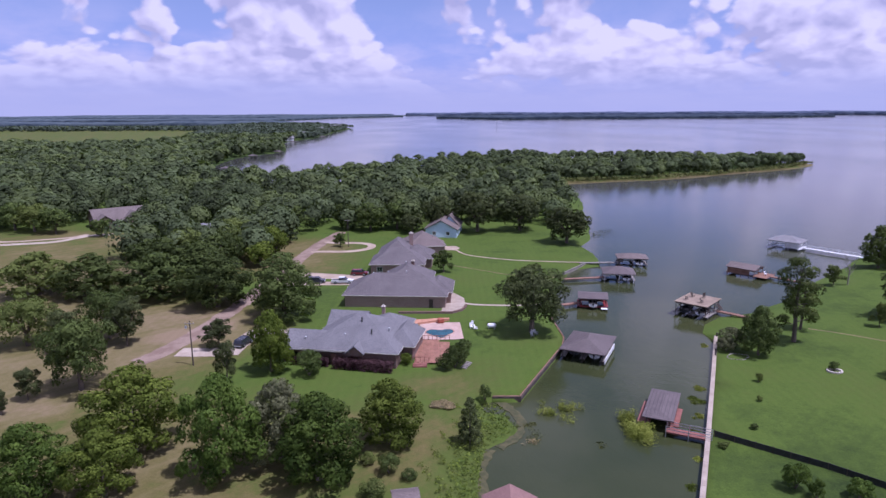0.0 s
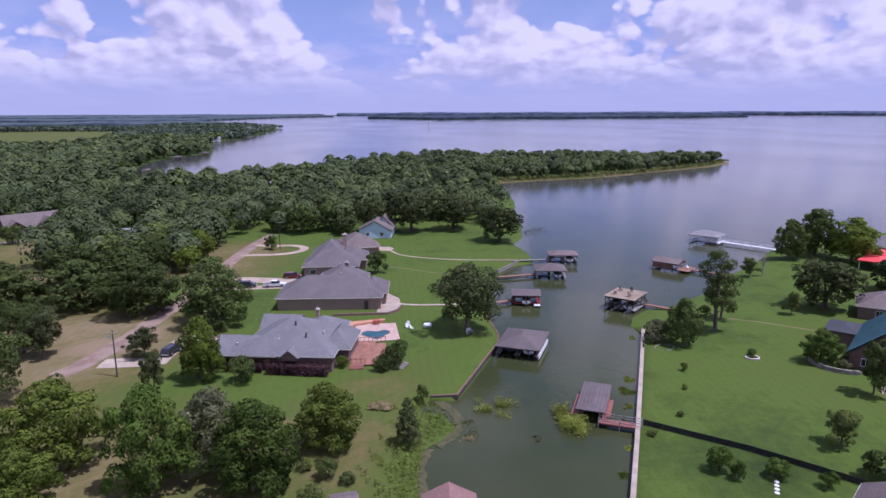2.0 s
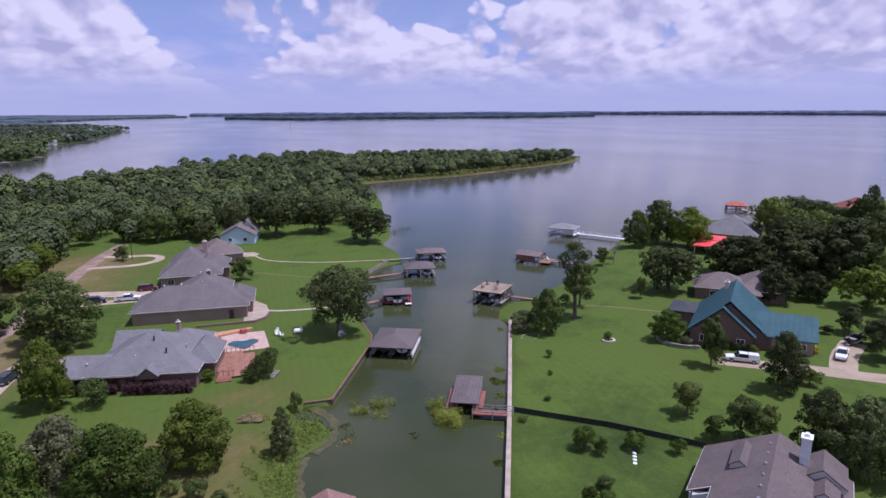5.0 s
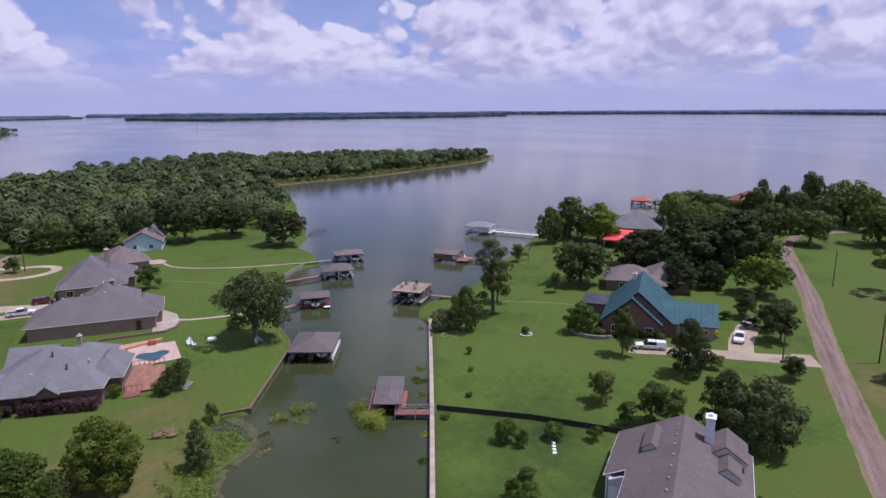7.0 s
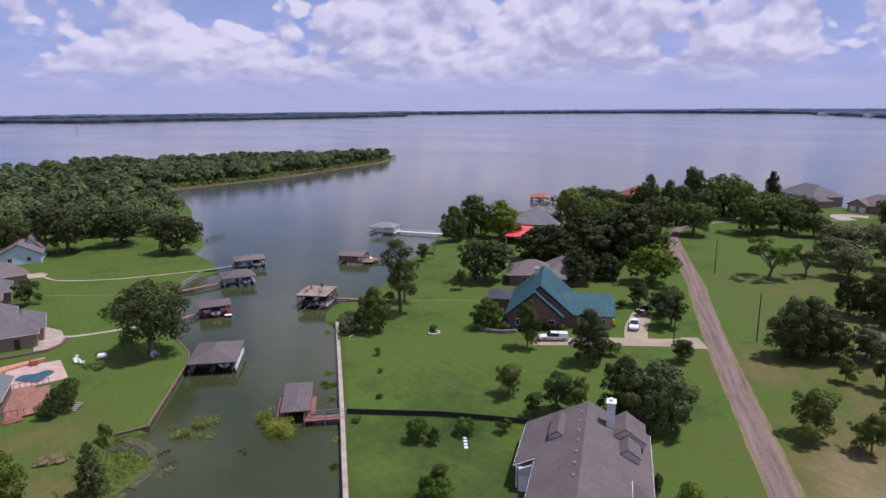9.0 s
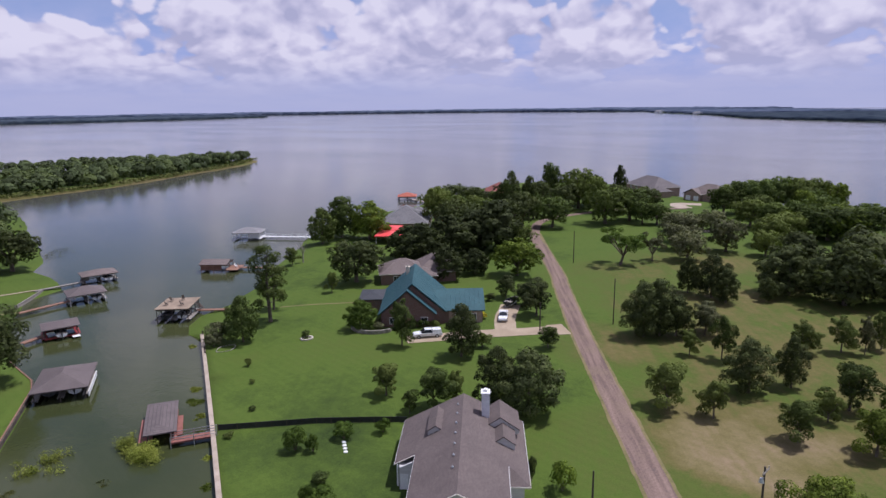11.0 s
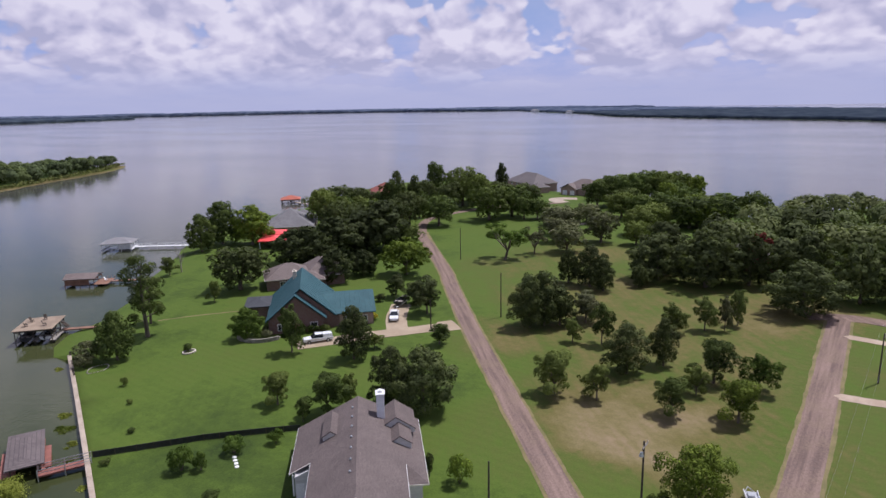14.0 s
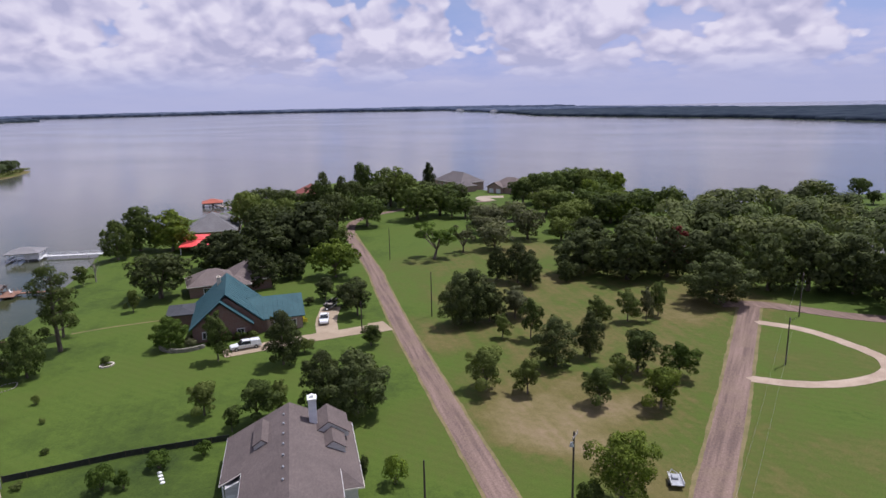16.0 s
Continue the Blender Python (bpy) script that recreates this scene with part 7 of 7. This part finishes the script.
utility_pole("bare wooden pole on grass beside the lane", 160.7, 104.8, 9.6, cross=False)
utility_pole("wooden pole beside meadow trees", 119.3, 67.4, 10.1, cross=False)
utility_pole("utility pole inside a loop drive", 121.7, -2, 8.7)
utility_pole("utility pole beside a loop drive", 151.1, -4.1, 9.8)
for k, dy in enumerate((-0.7, 0.7)):
    bm = bmesh.new()
    for a, b in (((151.1, -4.1 + dy, 10.3), (121.7, -2 + dy, 9.2)), ((121.7, -2 + dy, 9.2), (60, 1.6 + dy, 8.5))):
        a, b = Vector(a), Vector(b)
        pts = [a.lerp(b, i / 8) - Vector((0, 0, 0.9 * (1 - (i / 4 - 1) ** 2))) for i in range(9)]
        for p, q in zip(pts, pts[1:]):
            tube(bm, p, q, 0.006, 0.006, 4)
    tagged(part("power_cable", bm, STEEL), "thin overhead cable between utility poles", "cable")
utility_pole("wooden pole with a lamp beside a dirt lane", -46.2, 112.5, 8.6, lamp=True)
utility_pole("utility pole at a lane's end", -32.5, 217.3, 9.6)
utility_pole("thin wooden pole beside a driveway", 105.1, 76.2, 6.4, cross=False)
utility_pole("wooden pole on the lawn beside a brown-roofed house", 57.9, 34.3, 6.2, cross=False)
utility_pole("wooden utility pole with a lamp on dry grass", 61.9, 18, 11.7, lamp=True)


# ---------------------------------------------------------------- pool, patios, yard things
POOL = thing("swimming_pool", "kidney-shaped swimming pool with blue water in a pale deck", "pool", (-0.8, 129.6, GZ), 8)
part("pool_deck", prism(bmesh.new(), [(-4.2, -4.2), (4.3, -4.4), (5.2, 6.0), (-3.6, 7.2)], -0.1, 0.12), surf("pink_pool_deck", (0.42, 0.29, 0.235), (0.50, 0.36, 0.30), 0.6, 0.85, 0.1), POOL)
ring = [((2.5 + 0.45 * math.cos(2 * a)) * math.cos(a), (2.3 + 0.55 * math.sin(3 * a + 0.4)) * math.sin(a) + 0.35 * math.cos(2 * a)) for a in [k * math.pi / 18 for k in range(36)]]
part("coping", prism(bmesh.new(), [(x * 1.07, y * 1.08) for x, y in ring], 0.1, 0.16), surf("rusty_coping", (0.33, 0.17, 0.11), (0.42, 0.24, 0.16), 1.5, 0.8, 0.2), POOL)
part("pool_water", prism(bmesh.new(), ring, 0.1, 0.19), POOL_WATER, POOL, "clear blue-green pool water")
part("rock_wall", prism(bmesh.new(), [(-4.2, 5.8), (3, 7.6), (3.2, 8.4), (-4.6, 8.0), (-5.2, 2.0), (-4.4, 2.0)], 0.0, 0.55), surf("orange_brick_wall", (0.42, 0.20, 0.12), (0.52, 0.27, 0.17), 1.5, 0.85, 0.3), POOL)
part("slide", boxed(1.0, 6.2, 0.7, 1.4, 0.9, 1.0, 0.15), ROOF_RED, POOL)
DECK = thing("wooden_deck", "reddish wooden deck with railings beside a pool", "deck", (-2.0, 117.3, GZ), 0)
for i in range(44):
    part("plank", boxed(-3.6 + i * 0.15 + 0.2, 1.5, 0.3, 0.14, 12.5 if i < 30 else 9.5, 0.05), ORANGE_DECK, DECK)
for i in range(9):
    part("post", boxed(-3.7 + i * 0.85, 7.4, 0.75, 0.09, 0.09, 1.0), RED_DECK, DECK)
part("rail", boxed(-0.3, 7.4, 1.22, 7.0, 0.08, 0.07), RED_DECK, DECK)
part("steps", box(box(boxed(-2.4, -6.0, 0.12, 2.6, 0.5, 0.24), -2.4, -5.6, 0.24, 2.6, 0.5, 0.1), -2.4, -5.2, 0.2, 2.6, 0.6, 0.3), RED_DECK, DECK)
for i in range(5):
    part("post", boxed(-4.0 + i * 0.8, -4.2, 0.75, 0.09, 0.09, 1.0), RED_DECK, DECK)
part("rail", boxed(-2.4, -4.2, 1.22, 3.4, 0.08, 0.07), RED_DECK, DECK)
PATIO = thing("patio", "pale curved stone patio at a house corner", "patio", (1.6, 151.0, GZ), 0)
part("paving", prism(bmesh.new(), [(-2.2, -7.0), (0.2, -7.2), (2.4, -5.0), (3.6, -1.0), (3.4, 4.0), (1.0, 8.5), (-1.2, 8.5), (-1.6, 0)], -0.1, 0.14), CONCRETE, PATIO)
part("patio_wall", prism(bmesh.new(), [(-12, -8.2), (0.4, -8.3), (2.9, -6.0), (4.0, -2.5), (3.7, -2.4), (2.6, -5.7), (0.2, -7.9), (-12, -7.8)], -0.1, 0.5), BRICK, PATIO)
PATIO2 = thing("patio", "pale stone patio behind a small house", "patio", (3.0, 214, GZ), 0)
part("paving", prism(bmesh.new(), [(-3, -3), (1, -3.4), (2.5, 0), (1, 3), (-3, 3)], -0.1, 0.14), CEMENT, PATIO2)
AWNING = thing("patio_roof", "bright red faceted patio roof on posts", "awning", (148.0, 172.2, GZ), 38)
part("roof", hip_solid(hip_solid(bmesh.new(), -3.5, 0, 11, 9, 2.9, 0.7, "x", 0.25), 5.0, 1.5, 9, 9, 3.3, 0.9, "x", 0.25), ROOF_BRIGHT_RED, AWNING)
for px, py in ((-8.4, -3.9), (-3.5, -3.9), (1.4, -3.9), (-8.4, 3.9), (8.6, -2.2), (8.6, 5.2)):
    bm = bmesh.new()
    tube(bm, (px, py, -0.2), (px, py, 2.8), 0.1, 0.1, 8)
    part("post", bm, WHITE, AWNING)
TANK = thing("propane_tank", "white horizontal propane tank on a lawn", "tank", (10.2, 132.2, GZ), 0)
bm = bmesh.new()
bmesh.ops.create_uvsphere(bm, u_segments=16, v_segments=10, radius=0.5, matrix=Matrix.Translation((0, 0, 0.75)) @ Matrix.Diagonal((2.0, 1, 1, 1)))
tube(bm, (-0.75, 0, 0.75), (0.75, 0, 0.75), 0.5, 0.5, 16)
part("tank_body", bm, WHITE, TANK)
for s in (-0.6, 0.6):
    part("foot", boxed(s, 0, 0.14, 0.15, 0.7, 0.5), STEEL, TANK)


def lawn_chair(label, x, y, yaw, paint):
    ob = thing("lawn_chair", label, "chair", (x, y, GZ), yaw)
    part("seat", boxed(0, 0, 0.4, 0.6, 0.6, 0.06, 0.015), paint, ob)
    bm = boxed(0, 0, 0, 0.6, 0.06, 0.8, 0.015)
    b = part("backrest", bm, paint, ob)
    b.matrix_basis = pose(0, 0.36, 0.75, -18, 0, 0)
    for sx in (-0.26, 0.26):
        for sy in (-0.26, 0.26):
            part("leg", boxed(sx, sy, 0.19, 0.05, 0.05, 0.4), paint, ob)
        part("armrest", boxed(sx * 1.2, 0, 0.62, 0.08, 0.6, 0.04), paint, ob)
    return ob


for x, y, yaw in ((5.9, 132.6, 20), (6.8, 131.6, 60), (6.0, 134.0, -30)):
    lawn_chair("white lawn chair on grass", x, y, yaw, WHITE)
for x, y, yaw in ((18.2, 127.0, 20), (19.2, 128.2, 50), (18.6, 129.2, 10)):
    lawn_chair("grey metal chair under an oak", x, y, yaw, STEEL)
BED = thing("flower_bed", "stone-edged flower bed outline on a lawn", "flower bed", (55.5, 115.6, GZ), 0)
for i in range(26):
    a = i * 2 * math.pi / 26
    part("stone", boxed(2.0 * math.cos(a) * (1 + 0.2 * math.sin(2 * a)), 1.5 * math.sin(a), 0.05, 0.34, 0.16, 0.16, 0.03, a + 1.57), GARDEN_STONE, BED)
PLANTER = thing("stone_planter", "low stone planter with a shrub on a lawn", "planter", (69.5, 108.4, GZ), 0)
for i in range(14):
    a = i * 2 * math.pi / 14
    part("stone", boxed(1.2 * math.cos(a), 0.9 * math.sin(a), 0.15, 0.5, 0.32, 0.35, 0.05, a + 1.57), STONE, PLANTER)
plant(69.7, 109.0, 1.8, 1.1, "bush", LEAF, "dark shrub in a stone planter")
for i in range(4):
    bm = bmesh.new()
    tube(bm, (0, 0, -0.05), (0, 0, 0.09), 0.31, 0.29, 14)
    ob = tagged(part("stepping_stone", bm, WHITE), "round white stepping stone in a lawn", "stone", "stepping stones")
    ob.location = (49.2 - i * 0.46, 69.0 - i * 0.76, GZ)
STAIR = thing("garden_steps", "weathered garden steps at a shrub bed", "steps", (4.6, 112.2, GZ), -35)
for i in range(5):
    part("step", boxed(0, -i * 0.45, 0.1 + 0.1 * (4 - i), 1.1, 0.42, 0.14), GREY_WOOD, STAIR)

# sun deck furniture on the flat dock, walls of the closed dock, white dock cabin
for x, y, yaw in ((-1.8, 1.5, 30), (0.5, 2.4, -20), (1.6, -1.8, 60), (-2.0, -1.5, 80)):
    m = DOCK_F.matrix_basis @ Vector((x, y, 3.34))
    ob = lawn_chair("brown lounge chair on a sun deck", m.x, m.y, yaw, DARK_WOOD)
    ob.location.z = m.z
part("side_wall", box(boxed(-0.6, -2.95, 1.5, 6.0, 0.08, 1.6), -3.65, 0, 1.5, 0.08, 5.8, 1.6), BROWN_WOOD, DOCK_G)
part("cabin", boxed(2.4, -0.6, 1.7, 4.0, 5.4, 1.9, 0.02), WHITE, DOCK_H)
part("locker", boxed(-3.0, 1.4, 1.55, 1.5, 2.6, 1.6, 0.02), WHITE, DOCK_D)
part("locker", boxed(-3.2, 1.0, 1.6, 1.5, 2.4, 1.65, 0.02), GREY_WOOD, DOCK_E)
for dk, x, y in ((DOCK_B, -1.9, -0.8), (DOCK_B, 2.0, -1.2), (DOCK_D, 2.0, -0.5), (DOCK_C, 0, -0.5), (DOCK_E, 2.0, -0.4), (DOCK_F, -1.85, -0.6), (DOCK_F, 1.85, -0.6)):
    m = dk.matrix_basis @ Vector((x, y, 0.75))
    boat("covered motorboat on a lift inside a dock", (m.x, m.y, 0.55), math.degrees(dk.matrix_basis.to_euler().z) + 90, 5.6, CAR_DARK if x < 0 else CAR_WHITE, GREY_WOOD)


# ---------------------------------------------------------------- plants in the water
def weed(label, x, y, r, h, count, material, seed, name="water_weeds"):
    rng = np.random.default_rng(seed)
    k = rng.normal(size=(9, 2)) * r * 0.55
    i = rng.integers(0, 9, count)
    c = np.stack([x + k[i, 0] + rng.normal(size=count) * r * 0.22, y + k[i, 1] + rng.normal(size=count) * r * 0.22, rng.uniform(0.0, 1, count) ** 1.6 * h], 1)
    t = rng.normal(size=(count, 3)) * 0.6 + np.array([0, 0, 0.7])
    t /= np.linalg.norm(t, axis=1, keepdims=True)
    return tagged(new(name, leaf_mesh(name, c, t, rng.uniform(0.05, 0.14, count), material, rng)), label, "water plants", kind="stuff")


weed("yellow-green willow weeds growing round a dock", 28.6, 87.0, 2.6, 1.7, 5200, WEED, 1)
weed("yellow-green willow weeds growing round a dock", 27.6, 92.0, 1.6, 1.5, 2400, WEED, 2)
weed("sparse yellow-green weeds standing in the cove", 16.5, 94.5, 1.5, 1.0, 1100, WEED, 3)
weed("sparse yellow-green weeds standing in the cove", 20.2, 95.2, 1.5, 1.2, 1200, WEED, 4)
weed("sparse yellow-green weeds standing in the cove", 19.4, 92.2, 1.0, 0.6, 160, WEED, 5)
weed("flat floating weeds in shallow water", 12.8, 90.0, 1.2, 0.12, 350, REED, 6)
weed("flat floating weeds in shallow water", 13.4, 87.0, 1.8, 0.2, 160, REED, 7)
for k, (x, y, r, n) in enumerate(((43.9, 103.6, 1.1, 1500), (41.6, 98.8, 1.2, 1700), (39.6, 93.4, 0.9, 900), (37.2, 88.4, 0.7, 500), (34.6, 80.6, 0.8, 600), (31.4, 74.0, 0.9, 600), (52.6, 124.0, 0.9, 700))):
    weed("green and brown weeds along the foot of a seawall", x, y, r, 0.10, n, WEED if k % 2 == 0 else TUFT, 40 + k)
weed("pale dead twigs standing in shallow water", 12.6, 85.4, 0.9, 0.6, 160, DEAD_LEAF, 50)
weed("flat floating weeds in shallow water", 22.4, 84.4, 0.8, 0.12, 120, REED, 51)
weed("green reeds at the edge of a lawn", 57.0, 240.0, 3.0, 1.4, 500, REED, 12)
weed("green reeds at the edge of a lawn", 62.0, 247.0, 3.0, 1.2, 300, REED, 13)


# ---------------------------------------------------------------- far out on the lake
MARKER = thing("channel_marker", "grey channel marker post standing in open water", "marker", (138, 1698, 0), 0)
bm = bmesh.new()
tube(bm, (0, 0, -2.0), (0, 0, 16.3), 0.45, 0.35, 8)
part("pole", bm, GREY_WOOD, MARKER)
part("platform", boxed(0, 0, 5.7, 2.6, 2.6, 0.5, 0.05), GREY_WOOD, MARKER)
part("signboard", boxed(0, -0.5, 13.8, 1.8, 0.15, 1.8, 0.02), WHITE, MARKER)
# houses and a pale clearing on the far shore
for x, y, yaw, k in ((3560, 2480, 40, 3.2), (3570, 2420, 45, 2.6), (3575, 2360, 30, 3.0), (3000, 1500, 60, 2.2), (2560, 1120, 50, 2.0)):
    ob = house("white far house on the opposite lake shore", (x, y), yaw, [(0, 0, 18 * k, 11 * k, 3.2 * k, "gable", 2.4 * k, "x")], WHITE, ROOF_TIN, name="cottage")
    window(ob, -3, -5.52 * k, 1.6, 1.6, 1.5)
# upper stair, braces of the two-level dock, and the open deck of the closed dock
for i in range(10):
    part("stair_step", boxed(4.1, 3.9 - i * 0.36, 0.95 + i * 0.25, 0.95, 0.32, 0.06), DARK_WOOD, DOCK_F)
for sx in (-3.4, 3.4):
    for y0 in (-4.1, 0.0):
        bm = bmesh.new()
        tube(bm, (sx, y0, 0.9), (sx, y0 + 4.1, 3.0), 0.06, 0.06, 6)
        tube(bm, (sx, y0 + 4.1, 0.9), (sx, y0, 3.0), 0.06, 0.06, 6)
        part("brace", bm, DARK_WOOD, DOCK_F)
part("side_deck", boxed(5.4, 0, 0.72, 3.4, 6.4, 0.1, 0.01), BROWN_WOOD, DOCK_G)
for x in (4.2, 5.2, 6.2, 7.0):
    part("rail_post", boxed(x, 3.1, 1.15, 0.09, 0.09, 0.9), BROWN_WOOD, DOCK_G)
m = DOCK_G.matrix_basis @ Vector((5.6, 0.4, 0.77))
ob = lawn_chair("white chair on a dock's open deck", m.x, m.y, 40, WHITE)
ob.location.z = m.z
# dark mooring posts on the seawall, and the railed deck beside the near dock
for x, y, h in ((52.0, 117.4, 1.0), (51.5, 116.2, 0.7), (56.0, 126.6, 0.9)):
    bm = bmesh.new()
    tube(bm, (0, 0, -0.3), (0, 0, h), 0.16, 0.14, 9)
    tube(bm, (0, 0, h), (0, 0, h + 0.06), 0.19, 0.12, 9)
    ob = tagged(part("mooring_post", bm, DARK_WOOD), "short dark mooring post on a seawall", "post")
    ob.location = (x, y, GZ)
part("side_deck", boxed(-4.4, 2.6, 0.8, 2.6, 5.6, 0.12), RED_DECK, DOCK_N)
for i in range(4):
    part("rail_post", boxed(-5.6, 0.0 + i * 1.8, 1.3, 0.1, 0.1, 1.0), RED_DECK, DOCK_N)
part("rail", box(boxed(-5.6, 2.7, 1.8, 0.1, 5.6, 0.08), -4.4, 5.4, 1.8, 2.5, 0.1, 0.08), RED_DECK, DOCK_N)
